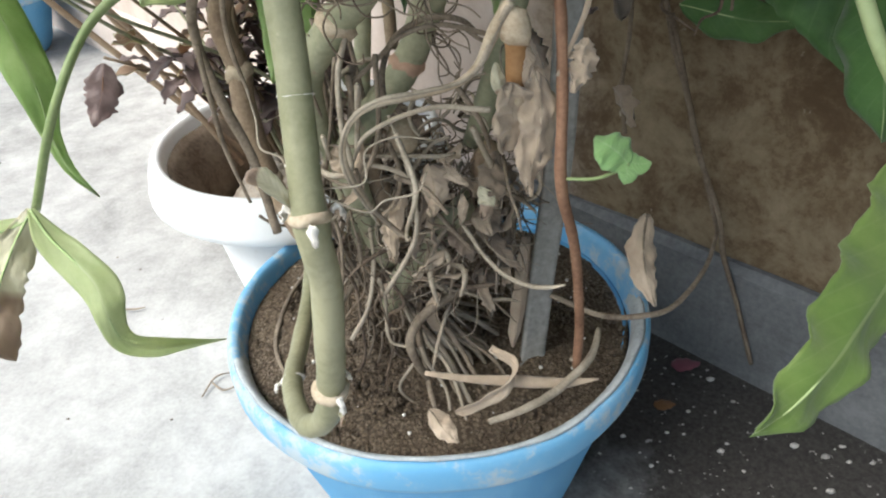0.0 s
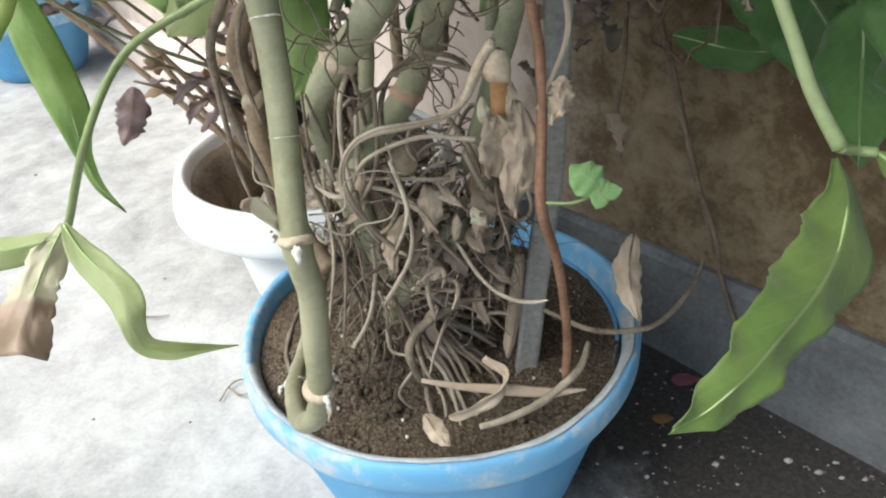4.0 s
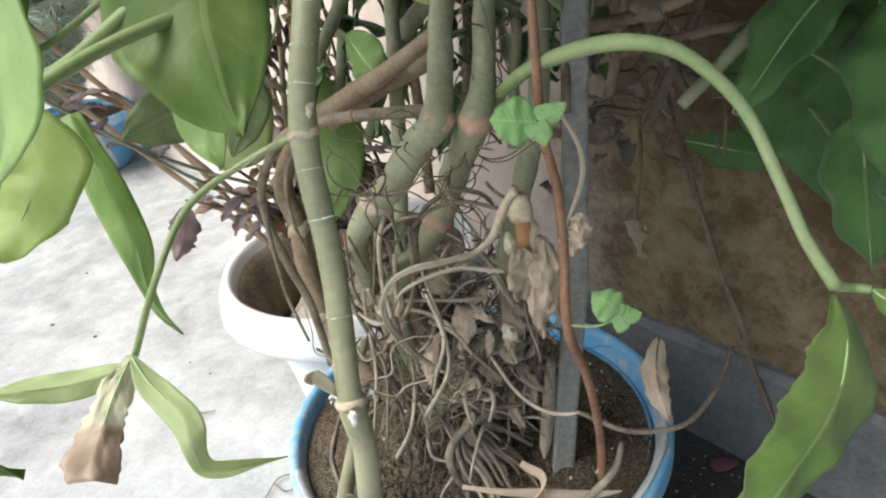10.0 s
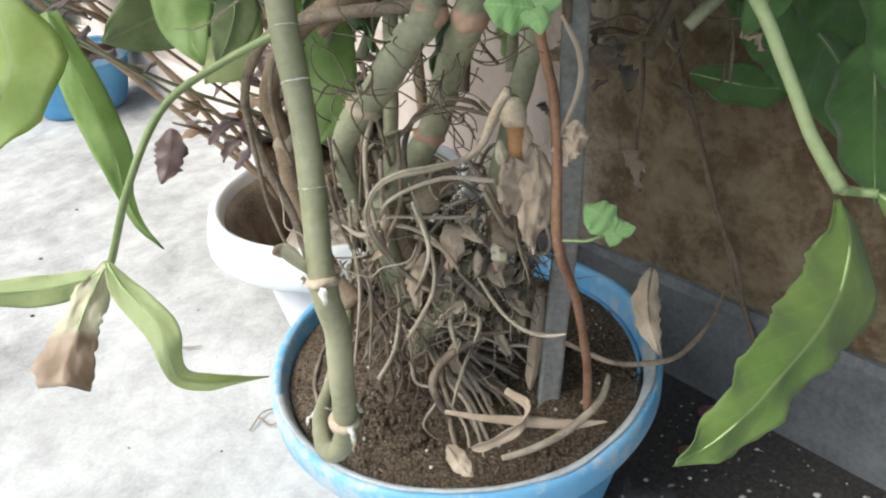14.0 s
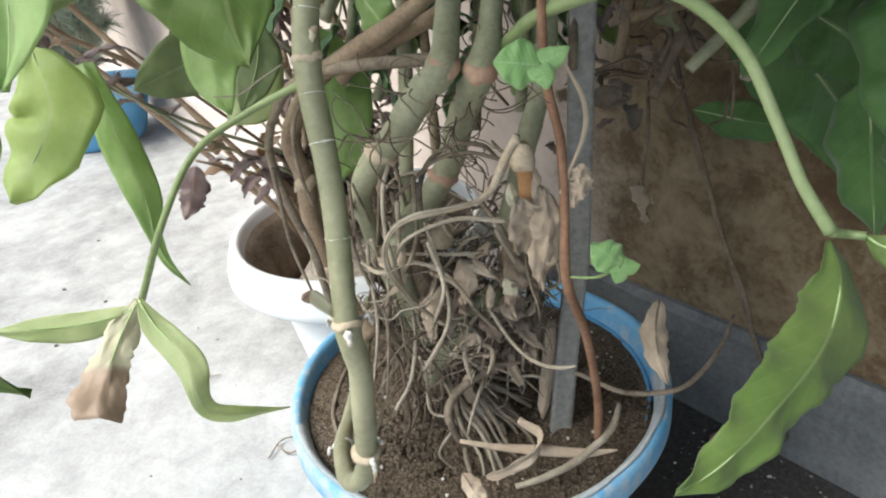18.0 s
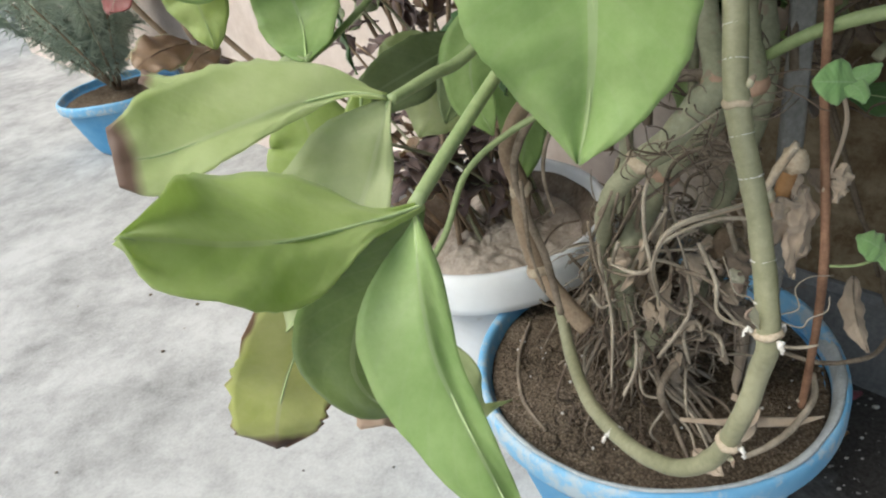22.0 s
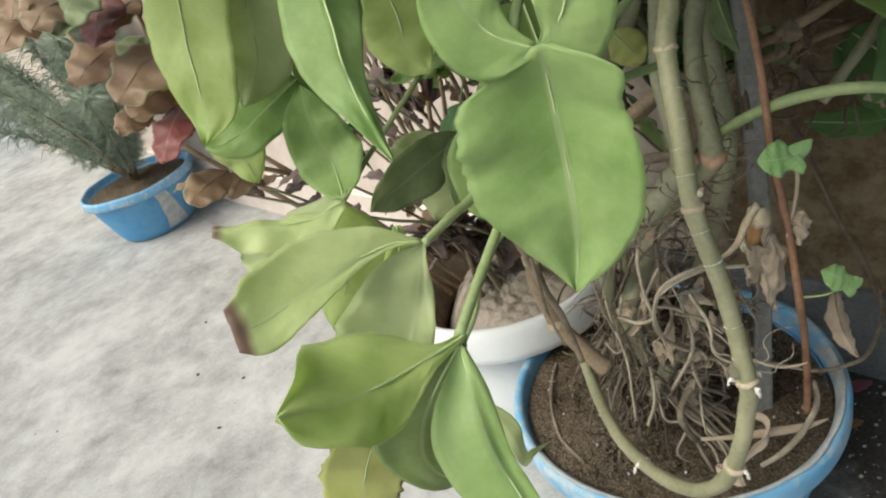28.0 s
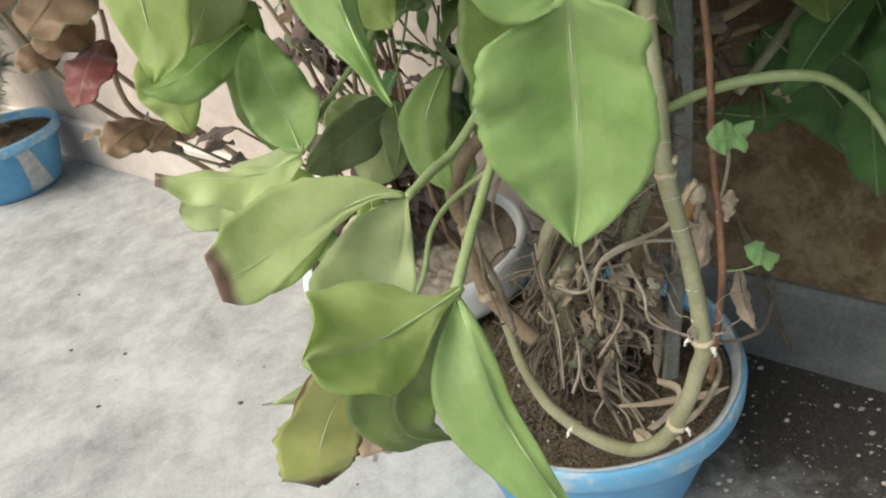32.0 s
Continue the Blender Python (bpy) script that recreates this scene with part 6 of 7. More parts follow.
# papery stub with withered leaves
stub = stem([(0.0433, -0.1061, 0.3619), (0.0427, -0.1082, 0.3779), (0.0417, -0.1142, 0.3931), (0.0408, -0.1172, 0.3998)], (0.0048, 0.0047, 0.0046, 0.0046), M_orange, name="stub", label="bare orange stub")
node_ring(stub, (0.0396, -0.1232, 0.4054), (0, 0.2, 1), 0.0056, M_node, 1.15, 0.0062, 60)
node_ring(stub, (0.0424, -0.1089, 0.3708), (0, 0.2, 1), 0.0054, M_node, 1.10, 0.0030, 61)
leaf([(0.0488, -0.1149, 0.3854), (0.0515, -0.1176, 0.3711), (0.0513, -0.1193, 0.3569), (0.0476, -0.1212, 0.3425), (0.0463, -0.1217, 0.3283)], (1, 0.1, 0.2), 0.0098, L_dry, "cut", name="withered_leaf", rib=0.0005, rib_mat=M_node, fold=0.35, wave=0.25, crumple=0.35, tooth=0.12, seed=61, along=24, across=12, label="withered papery tan leaf")
leaf([(0.0389, -0.1136, 0.3790), (0.0401, -0.1148, 0.3692), (0.0398, -0.1126, 0.3575), (0.0367, -0.1061, 0.3433)], (1, 0.1, -0.2), 0.0105, L_dry, "cut", name="withered_leaf", rib=0, fold=-0.4, wave=0.25, crumple=0.35, tooth=0.15, seed=62, along=18, across=10, label="withered papery tan leaf clasping the stub")
leaf([(0.0337, -0.1094, 0.3863), (0.0350, -0.1125, 0.3773), (0.0381, -0.1132, 0.3701)], (1, 0.1, -0.2), 0.0035, L_half, "cut", name="withered_leaf", rib=0, fold=0.4, wave=0.2, crumple=0.2, seed=63, label="white papery scrap on the stub")
leaf([(0.0446, -0.1159, 0.3977), (0.0469, -0.1168, 0.3882), (0.0455, -0.1145, 0.3768)], (1, 0.1, -0.2), 0.0028, L_dry, "strip", name="withered_leaf", rib=0, fold=0.5, wave=0.3, crumple=0.3, seed=67, label="withered papery strip")
leaf([(0.0392, -0.0661, 0.3221), (0.0348, -0.0774, 0.3137), (0.0350, -0.0900, 0.3026)], (1, 0.1, 0), 0.008, L_dry_dark, "cut", name="withered_leaf", rib=0, fold=0.3, wave=0.3, crumple=0.3, seed=64)
bm = bmesh.new()
bmesh.ops.create_icosphere(bm, subdivisions=3, radius=0.0085)
for v in bm.verts:
    v.co = V(v.co.x * 1.0, v.co.y, v.co.z * (1.35 if v.co.z > 0 else 0.9)) * (1 + 0.1 * noise.noise(v.co * 160)) + V(-0.0095, -0.0560, 0.3300)
part("bulbil", bm, M_node, plant, "pale swollen bulbil on the crown")
bm = bmesh.new()
bmesh.ops.create_icosphere(bm, subdivisions=3, radius=0.0105)
for v in bm.verts:
    v.co = V(v.co.x, v.co.y, v.co.z * 1.7) * (1 + 0.22 * noise.noise(v.co * 120) + 0.1 * noise.noise(v.co * 330)) + V((0.0367, -0.0485, 0.3032))
part("bud_stump", bm, M_stem_brown, plant, "knobbly grey stump")

# ---- stake, vine and loose things in the pot ----
stake = thing("plant_stake", (0.0588, -0.0636, 0.1703), "weathered grey wooden stake pushed into the soil", "stake")
bm = bmesh.new()
blade(bm, [(0.0570, -0.0641, 0.1543), (0.0588, -0.0636, 0.1703), (0.0677, -0.0518, 0.2370), (0.0764, -0.0427, 0.2991), (0.0790, -0.0405, 0.3505), (0.0852, -0.0254, 0.4529), (0.0911, -0.0060, 0.5171), (0.1000, 0.0307, 0.5940)], (1, 0.1, 0.0), 0.0076, "slat", fold=0.0, wave=0.0, thick=0.0045, along=70, across=6, seed=3)
part("slat", bm, M_stake, stake)
bm = bmesh.new()
tube(bm, [(0.0769, -0.0386, 0.4214), (0.0844, -0.0084, 0.4846), (0.0954, 0.0402, 0.5796)], (0.0028,) * 3, 8, 6, 0.06)
part("rod", bm, M_grey_vine, stake, "dark thin rod tied to the stake")

vine = thing("dry_vine", (0.0799, -0.0946, 0.1942), "russet climbing vine stem rooted at the rim", "vine")
stem([(0.0800, -0.0950, 0.1897), (0.0795, -0.0979, 0.2275), (0.0706, -0.1135, 0.2894), (0.0585, -0.1319, 0.3374), (0.0595, -0.1242, 0.3691), (0.0599, -0.1133, 0.4063), (0.0538, -0.1165, 0.4414), (0.0536, -0.1095, 0.4921), (0.0542, -0.0971, 0.5304), (0.0548, -0.0852, 0.5676)], (0.0028, 0.0027, 0.0026, 0.0026, 0.0024, 0.0024, 0.0023, 0.0022, 0.0022, 0.002), M_red_vine, (0.33,), parent=vine, rough=0.15, label="russet woody stem")
stem([(0.0775, -0.0937, 0.1960), (0.0849, -0.0978, 0.1886)], (0.0022, 0.0012), M_root_pale, parent=vine, name="root")
stem([(0.0709, -0.0584, 0.2161), (0.0997, -0.0730, 0.2085), (0.1239, -0.0772, 0.2089), (0.1457, -0.0702, 0.2086), (0.1744, -0.0423, 0.2131), (0.1969, -0.0052, 0.2140)], (0.0017, 0.0018, 0.0018, 0.0017, 0.0015, 0.0013), M_root, parent=vine, name="tendril", rough=0.15, label="runner trailing over the rim")
leaf([(0.0659, -0.0983, 0.4399), (0.0728, -0.1054, 0.4236), (0.0715, -0.1098, 0.4069), (0.0574, -0.1217, 0.3830)], (1, 0, 0.2), 0.0013, L_dry, "strip", parent=vine, name="dry_stalk", rib=0, fold=0.3, seed=70, label="thin dry curling stalk")
leaf([(0.0693, -0.1175, 0.3964), (0.0683, -0.1210, 0.3869), (0.0635, -0.1253, 0.3765)], (1, 0, 0.1), 0.006, L_dry, "cut", parent=vine, name="withered_leaf", rib=0, fold=0.4, wave=0.3, crumple=0.35, tooth=0.3, seed=71, label="torn dry leaf scrap")


def ivy_leaf(notch, tip, lobes, parent, seed, wide):
    """A small arrow-shaped leaf: a pointed blade and two lobes that reach back past its notch."""
    a, b = V(notch), V(tip)
    face = (V(lobes[0]) - a).cross(b - a).normalized()
    bm = bmesh.new()
    blade(bm, [a, a.lerp(b, 0.5) + face * 0.002, b], face.cross(b - a).normalized(), wide, "cut", fold=0.15, wave=0.1, tooth=0.03, seed=seed, along=16, across=8)
    for k, end in enumerate(lobes):
        e = V(end)
        blade(bm, [a.lerp(b, 0.30), a.lerp(e, 0.35), e], face.cross(e - a).normalized(), wide * 0.50, "cut", fold=0.12, wave=0.08, seed=seed + 1 + k, along=12, across=6)
    ob = part("leaf", bm, L_bright, parent, "small arrow-shaped bright green leaf")
    bm = bmesh.new()
    tube(bm, [a, a.lerp(b, 0.5), b], (0.0005, 0.0004, 0.0002), 6, 4)
    part("midrib", bm, M_rib, ob)


ivy_leaf((0.0484, -0.1509, 0.4559), (0.0292, -0.1498, 0.4590), ((0.0606, -0.1486, 0.4616), (0.0499, -0.1577, 0.4478)), vine, 80, 0.0105)
ivy_leaf((0.0831, -0.1453, 0.3521), (0.0703, -0.1371, 0.3613), ((0.0928, -0.1438, 0.3512), (0.0793, -0.1520, 0.3473)), vine, 84, 0.0100)
stem([(0.0536, -0.1160, 0.4474), (0.0560, -0.1400, 0.4530), (0.0484, -0.1509, 0.4559)], (0.0008,) * 3, M_petiole, parent=vine, name="petiole")
stem([(0.0588, -0.1322, 0.3407), (0.0720, -0.1400, 0.3440), (0.0831, -0.1453, 0.3521)], (0.0008,) * 3, M_petiole, parent=vine, name="petiole")

dead = thing("dead_leaf", (0.1264, -0.0710, 0.2381), "brown dead leaf hanging over the rim", "dead leaf")
leaf([(0.1277, -0.0534, 0.2668), (0.1223, -0.0677, 0.2535), (0.1230, -0.0769, 0.2384), (0.1272, -0.0859, 0.2231)], (1, 0.3, 0.1), 0.0095, L_dry, "cut", parent=dead, name="blade", rib=0.0008, rib_mat=M_root, fold=0.3, wave=0.15, crumple=0.2, tooth=0.15, seed=90)

fallen = thing("fallen_leaf", (-0.0021, -0.1414, 0.2025), "dry tan leaf lying on the soil", "dead leaf")
leaf([(-0.0091, -0.1287, 0.2010), (-0.0029, -0.1388, 0.1973), (0.0045, -0.1468, 0.1931)], (1, 0.3, 0.5), 0.007, L_dry, "cut", parent=fallen, name="blade", rib=0.0006, rib_mat=M_root, fold=0.4, wave=0.15, crumple=0.2, seed=91)

twig = thing("dry_stalk", (0.0337, -0.1086, 0.1951), "flat tan dry stalk lying across the soil", "twig")
bm = bmesh.new()
tube(bm, [(-0.0105, -0.1050, 0.2055), (0.0130, -0.1084, 0.2015), (0.0441, -0.1096, 0.1963), (0.0686, -0.1090, 0.1911), (0.0908, -0.1065, 0.1891)], (0.0013, 0.0022, 0.0036, 0.0030, 0.0006), 8, 6, 0.1, (), 1, 0.4)
part("stalk", bm, L_dry, twig)
leaf([(0.0281, -0.0966, 0.2115), (0.0393, -0.1063, 0.2081), (0.0367, -0.1139, 0.2016), (0.0223, -0.1209, 0.1954), (0.0048, -0.1255, 0.1933)], (0.4, 0.4, 1), 0.0045, L_dry, "strip", parent=twig, name="sheath", rib=0, fold=0.5, wave=0.2, crumple=0.2, seed=92, label="curled papery sheath")
for k, (a, b, c) in enumerate((((0.0584, -0.0428, 0.2507), (0.0534, -0.0556, 0.2183), (0.0464, -0.0629, 0.1797)), ((0.0247, -0.0430, 0.2653), (0.0277, -0.0487, 0.2557), (0.0309, -0.0524, 0.2491)))):
    chip = thing("bark_strip", a, "split grey strip of dry bark on the soil", "bark strip", "bark strips")
    leaf([a, b, c], (1, 0.2, 0), 0.0055, (L_dry, L_dry_dark)[k], "strip", parent=chip, name="strip", rib=0, fold=0.4, crumple=0.2, seed=94 + k, along=8)

# crumbs of white shell and soil clods
bm = bmesh.new()
for k in range(1500):
    a, q = (rnd.uniform(0, 2 * math.pi), 0.132 * math.sqrt(rnd.random())) if k < 1000 else (rnd.gauss(3.9, 0.35), min(0.128, abs(rnd.gauss(0.085, 0.022))))
    s = rnd.choice((0.0008, 0.0012, 0.0017, 0.0024, 0.0034))
    got = bmesh.ops.create_icosphere(bm, subdivisions=1, radius=s)["verts"]
    at = V(q * math.cos(a), q * math.sin(a), 0.1625 + 0.011 * (1 - (q / 0.137) ** 2) - 0.006 * max(0.0, math.cos(a - 0.75)) ** 1.5 * (q / 0.137) ** 2)
    for v in got:
        v.co = V(v.co.x, v.co.y, v.co.z * 0.7) * (1 + 0.4 * noise.noise(v.co * 900 + at * 50)) + at
tagged(part("soil_clods", bm, M_soil), "small clods of dry soil", "soil", kind="stuff")
bm = bmesh.new()
for k in range(70):
    a, q = rnd.uniform(0, 2 * math.pi), 0.120 * math.sqrt(rnd.random())
    at = V(q * math.cos(a), q * math.sin(a), 0.1645 + 0.011 * (1 - (q / 0.137) ** 2) - 0.006 * max(0.0, math.cos(a - 0.75)) ** 1.5 * (q / 0.137) ** 2)
    s = rnd.choice((0.0006, 0.0009, 0.0014))
    for v in bmesh.ops.create_icosphere(bm, subdivisions=1, radius=s)["verts"]:
        v.co = v.co * (1 + 0.5 * noise.noise(v.co * 900 + at * 50)) + at
tagged(part("white_crumbs", bm, M_white_scale), "white shell crumbs on the soil", "crumbs", kind="stuff")
bm = bmesh.new()
for k in range(520):
    at = V(rnd.uniform(0.02, 0.42), rnd.uniform(-0.42, 0.16), 0)
    if (at - WALL_AT).dot(WALL_N) < 0.01 or at.length < 0.12:
        continue
    s = rnd.choice((0.0005, 0.0006, 0.0008, 0.0009, 0.0013, 0.0018, 0.0028))
    for v in bmesh.ops.create_icosphere(bm, subdivisions=1, radius=s)["verts"]:
        v.co = V(v.co.x * 1.4, v.co.y, v.co.z * 0.6) * (1 + 0.5 * noise.noise(v.co * 900 + at * 50)) + at
tagged(part("floor_grit", bm, M_grit), "pale grit scattered on the floor by the wall", "grit", kind="stuff")


bm = bmesh.new()
for k in range(60):
    at = V(rnd.uniform(-1.0, -0.12), rnd.uniform(-0.5, 0.9), 0.0005)
    if (at - V(*WP, 0)).length < 0.16 or (at - WALL_AT).dot(WALL_N) < 0.02 or at.length < 0.16:
        continue
    s = rnd.choice((0.0008, 0.0012, 0.0018, 0.0026))
    for v in bmesh.ops.create_icosphere(bm, subdivisions=1, radius=s)["verts"]:
        v.co = V(v.co.x * 1.3, v.co.y, v.co.z * 0.5) * (1 + 0.5 * noise.noise(v.co * 900 + at * 50)) + at
tagged(part("floor_crumbs", bm, M_root_dark), "dark crumbs of soil on the open floor", "crumbs", kind="stuff")
for k, (a, b, c) in enumerate((((-0.2359, 0.0959, 0.0020), (-0.2262, 0.1204, 0.0040), (-0.2030, 0.1257, 0.0030)), ((-0.2317, 0.1161, 0.0020), (-0.2157, 0.1006, 0.0040), (-0.2026, 0.1074, 0.0020)), ((-0.3683, 0.2486, 0.0020), (-0.3476, 0.2443, 0.0030), (-0.3339, 0.2471, 0.0020)))):
    bit = thing("root_scrap", a, "dry scrap of root on the concrete floor", "root scrap", "root scraps")
    bm = bmesh.new()
    tube(bm, (a, b, c), (0.0008, 0.001, 0.0005), 6, 5, 0.2)
    part("fibre", bm, M_root, bit)


def petal(at, r, mat, label):
    ob = thing("fallen_petal", at, label, "petal", "fallen petals")
    c = V(at) + V(0, 0, 0.002)
    leaf([c + V(-r, 0, 0), c + V(0, 0, 0.0012), c + V(r, 0, 0)], (0, 1, 0), r * 0.62, mat, "oblong", parent=ob, name="blade", rib=0, fold=0.12, wave=0.1, seed=int(r * 9000), along=10, across=6)


M_petal = leaf_material("dusty_pink_petal", (0.20, 0.05, 0.075), (0.33, 0.10, 0.13), (0.3, 0.1, 0.13), vein_strength=0.1)
M_petal2 = leaf_material("orange_brown_petal", (0.24, 0.11, 0.04), (0.36, 0.18, 0.07), (0.3, 0.15, 0.06), vein_strength=0.1)
petal((0.234, 0.079, 0.0), 0.014, M_petal, "dusty pink fallen petal on the floor")
petal((0.1974, 0.0305, 0.0010), 0.010, M_petal2, "orange-brown scrap of petal on the floor")

# ---- dry creepers on the wall ----
creeper = thing("wall_creeper", (0.1947, 0.0214, 0.1295), "dry brown creeper hanging against the wall", "creeper")
for pts, r in ((((0.2789, 0.0475, 0.0275), (0.2628, 0.0666, 0.0865), (0.2494, 0.0793, 0.1285), (0.2406, 0.0836, 0.1681), (0.2233, 0.1040, 0.2192), (0.2124, 0.1138, 0.2625), (0.2016, 0.1297, 0.3016), (0.1906, 0.1428, 0.3542), (0.1830, 0.1518, 0.3960)), 0.0022), (((0.2439, 0.0859, 0.1486), (0.2292, 0.0970, 0.2006), (0.2172, 0.1112, 0.2479), (0.1987, 0.1332, 0.3244)), 0.0018), (((0.1510, 0.0878, 0.3712), (0.1493, 0.0762, 0.3331), (0.1434, 0.0660, 0.2977), (0.1462, 0.0574, 0.2640)), 0.0016), (((0.1919, 0.0386, 0.4018), (0.1931, 0.0274, 0.3833), (0.1889, 0.0133, 0.3606)), 0.0010)):
    stem(pts, [r] * len(pts), M_grey_vine, parent=creeper, rough=0.2, sides=7)
rnd = random.Random(5)
for k in range(26):
    # withered bits caught between stake and wall
    c = V((0.1285, 0.0331, 0.4040)) + V(rnd.gauss(0, 0.03), rnd.gauss(0, 0.018), rnd.gauss(0, 0.028))
    d = V(rnd.gauss(0, 1), rnd.gauss(0, 0.6), rnd.gauss(-0.4, 0.8)).normalized() * rnd.uniform(0.015, 0.035)
    leaf([c, c + d * 0.5 + V(0, 0, 0.003), c + d], (rnd.gauss(0, 1), rnd.gauss(0, 1), rnd.gauss(0, 1)), rnd.uniform(0.004, 0.010), rnd.choice((L_dry, L_dry_dark, L_dry_dark, L_purple)), "cut", parent=creeper, name="withered_leaf", rib=0, fold=0.4, wave=0.3, crumple=0.35, seed=200 + k, along=8, across=6)
for k in range(18):
    c = V((0.1301, 0.0401, 0.4187)) + V(rnd.gauss(0, 0.04), rnd.gauss(0, 0.015), rnd.gauss(0, 0.03))
    p, way = [c], V(rnd.gauss(0, 1), rnd.gauss(0, 0.5), rnd.gauss(0, 0.7)).normalized()
    for s in range(4):
        way = (way + V(rnd.gauss(0, 0.4), rnd.gauss(0, 0.3), rnd.gauss(-0.1, 0.4))).normalized()
        p.append(p[-1] + way * 0.016)
    stem(p, (0.0012, 0.0012, 0.001, 0.0006), M_root_dark, parent=creeper, name="twig", rough=0.15, sides=5, per=4)
leaf([(0.1938, 0.1587, 0.3679), (0.1899, 0.1465, 0.3578), (0.1897, 0.1343, 0.3475)], (1, 0, 0), 0.008, L_dry, "cut", parent=creeper, name="withered_leaf", rib=0, crumple=0.3, seed=240)

# ---- the plant in the white pot ----
purple = thing("purple_leaf_plant", (*WP, 0.180), "straggly dull purple plant in the white pot", "plant")
rnd = random.Random(21)
wp = V(*WP, 0.180)
tips = [(-0.2123, 0.2023, 0.2874), (-0.2488, 0.1705, 0.3157), (-0.1523, 0.2336, 0.2558), (-0.1936, 0.2688, 0.3177), (-0.1247, 0.2756, 0.3220), (-0.1608, 0.2065, 0.3637), (-0.1825, 0.1992, 0.4145), (-0.2594, 0.1335, 0.4298), (-0.1943, 0.1686, 0.4838), (-0.1005, 0.1984, 0.4438), (-0.2993, 0.0929, 0.4442), (-0.0950, 0.2176, 0.3143), (-0.3450, 0.0793, 0.4666), (-0.1900, 0.3000, 0.4300), (-0.1500, 0.2650, 0.4800), (-0.2300, 0.3300, 0.3900), (-0.1150, 0.2300, 0.4000), (-0.2700, 0.3000, 0.4700), (-0.2150, 0.2500, 0.3500), (-0.1000, 0.2500, 0.5000), (-0.2500, 0.2400, 0.5200)]
for k, e in enumerate(tips):
    e = V(e)
    a = wp + V(rnd.uniform(-0.03, 0.07), rnd.uniform(-0.04, 0.06), 0)
    m = a.lerp(e, 0.5) + V(rnd.gauss(0, 0.015), rnd.gauss(0, 0.015), 0.03)
    line = spline((a, a.lerp(m, 0.5) + V(0, 0, 0.02), m, e), 6)
    stem([line[i] for i in range(0, len(line), 3)], (0.0022, 0.002, 0.0018, 0.0015, 0.0012), M_stem_brown if k % 2 else M_stem_old, parent=purple, rough=0.1, sides=8, per=4)
    for s in range(5, len(line)):
        for h in (0, 1):
            if rnd.random() < 0.62:
                continue
            d = V(rnd.gauss(0, 0.8), rnd.gauss(0, 0.8), rnd.uniform(-0.8, 0.3)).normalized() * rnd.uniform(0.022, 0.045)
            c = line[s]
            leaf([c, c + d * 0.5 + V(0, 0, 0.004), c + d], d.cross(V(0, 0, 1)) or V(1, 0, 0), rnd.uniform(0.007, 0.013), L_purple if rnd.random() < 0.72 else L_coleus, "cut", parent=purple, rib=0, fold=0.2, wave=0.15, tooth=0.12, seed=300 + s + 31 * k + h, along=10, across=6)
leaf([(-0.2409, 0.1488, 0.3179), (-0.2449, 0.1360, 0.2973), (-0.2537, 0.1232, 0.2770)], (1, 0.2, 0), 0.014, L_purple, "cut", parent=purple, rib=0.0006, rib_mat=M_red_vine, fold=0.15, wave=0.1, tooth=0.2, seed=380, label="dark red serrated leaf")

# bronze coleus leaves leaning over the floor
coleus = thing("coleus", (*WP, 0.180), "bronze and red coleus with scalloped leaves", "plant")
for k, (a, b, s, w, m) in enumerate((((-0.3606, 0.0666, 0.6380), (-0.3803, 0.0242, 0.6284), (0.35, -0.66, -0.59), 0.0166, L_coleus), ((-0.3457, 0.0936, 0.6300), (-0.3583, 0.0541, 0.6013), (0.79, -0.45, -0.27), 0.0172, L_red), ((-0.3353, 0.1180, 0.6204), (-0.3528, 0.0785, 0.6060), (0.54, -0.60, -0.50), 0.0125, L_coleus), ((-0.3158, 0.0789, 0.5850), (-0.3532, 0.0290, 0.5638), (0.50, -0.61, -0.52), 0.0225, L_coleus), ((-0.3287, 0.0911, 0.5541), (-0.3566, 0.0464, 0.5472), (0.36, -0.66, -0.58), 0.0162, L_coleus), ((-0.3606, 0.0978, 0.5377), (-0.3776, 0.0570, 0.5360), (0.32, -0.67, -0.59), 0.0104, L_coleus), ((-0.3192, 0.0704, 0.5418), (-0.3429, 0.0215, 0.5130), (0.72, -0.51, -0.36), 0.0147, L_red), ((-0.3941, 0.0734, 0.6334), (-0.4116, 0.0300, 0.6196), (0.46, -0.63, -0.54), 0.0131, L_coleus), ((-0.3608, 0.1065, 0.5941), (-0.3904, 0.0590, 0.5795), (0.43, -0.64, -0.55), 0.0188, L_coleus), ((-0.3478, 0.0718, 0.6404), (-0.3681, 0.0294, 0.6186), (0.61, -0.57, -0.45), 0.0176, L_olive), ((-0.3825, 0.0792, 0.6544), (-0.3965, 0.0390, 0.6377), (0.56, -0.59, -0.49), 0.0172, L_coleus), ((-0.3422, 0.1131, 0.5913), (-0.3533, 0.0754, 0.5809), (0.56, -0.59, -0.48), 0.0104, L_olive), ((-0.3110, 0.0566, 0.4795), (-0.3362, 0.0133, 0.4787), (0.36, -0.66, -0.58), 0.0137, L_coleus), ((-0.2995, 0.0786, 0.4685), (-0.3135, 0.0385, 0.4622), (0.60, -0.57, -0.46), 0.0101, L_coleus))):
    a, b = V(a), V(b)
    leaf([a, a.lerp(b, 0.5) + V(0, -0.006, 0.004), b], s, w * 1.2, m, "cut", parent=coleus, rib=0.0005, rib_mat=M_stem_brown, fold=0.12, wave=0.12, waves=3.0, tooth=0.05, crumple=0.03, blunt=0.25, seed=400 + k, along=30, across=12)
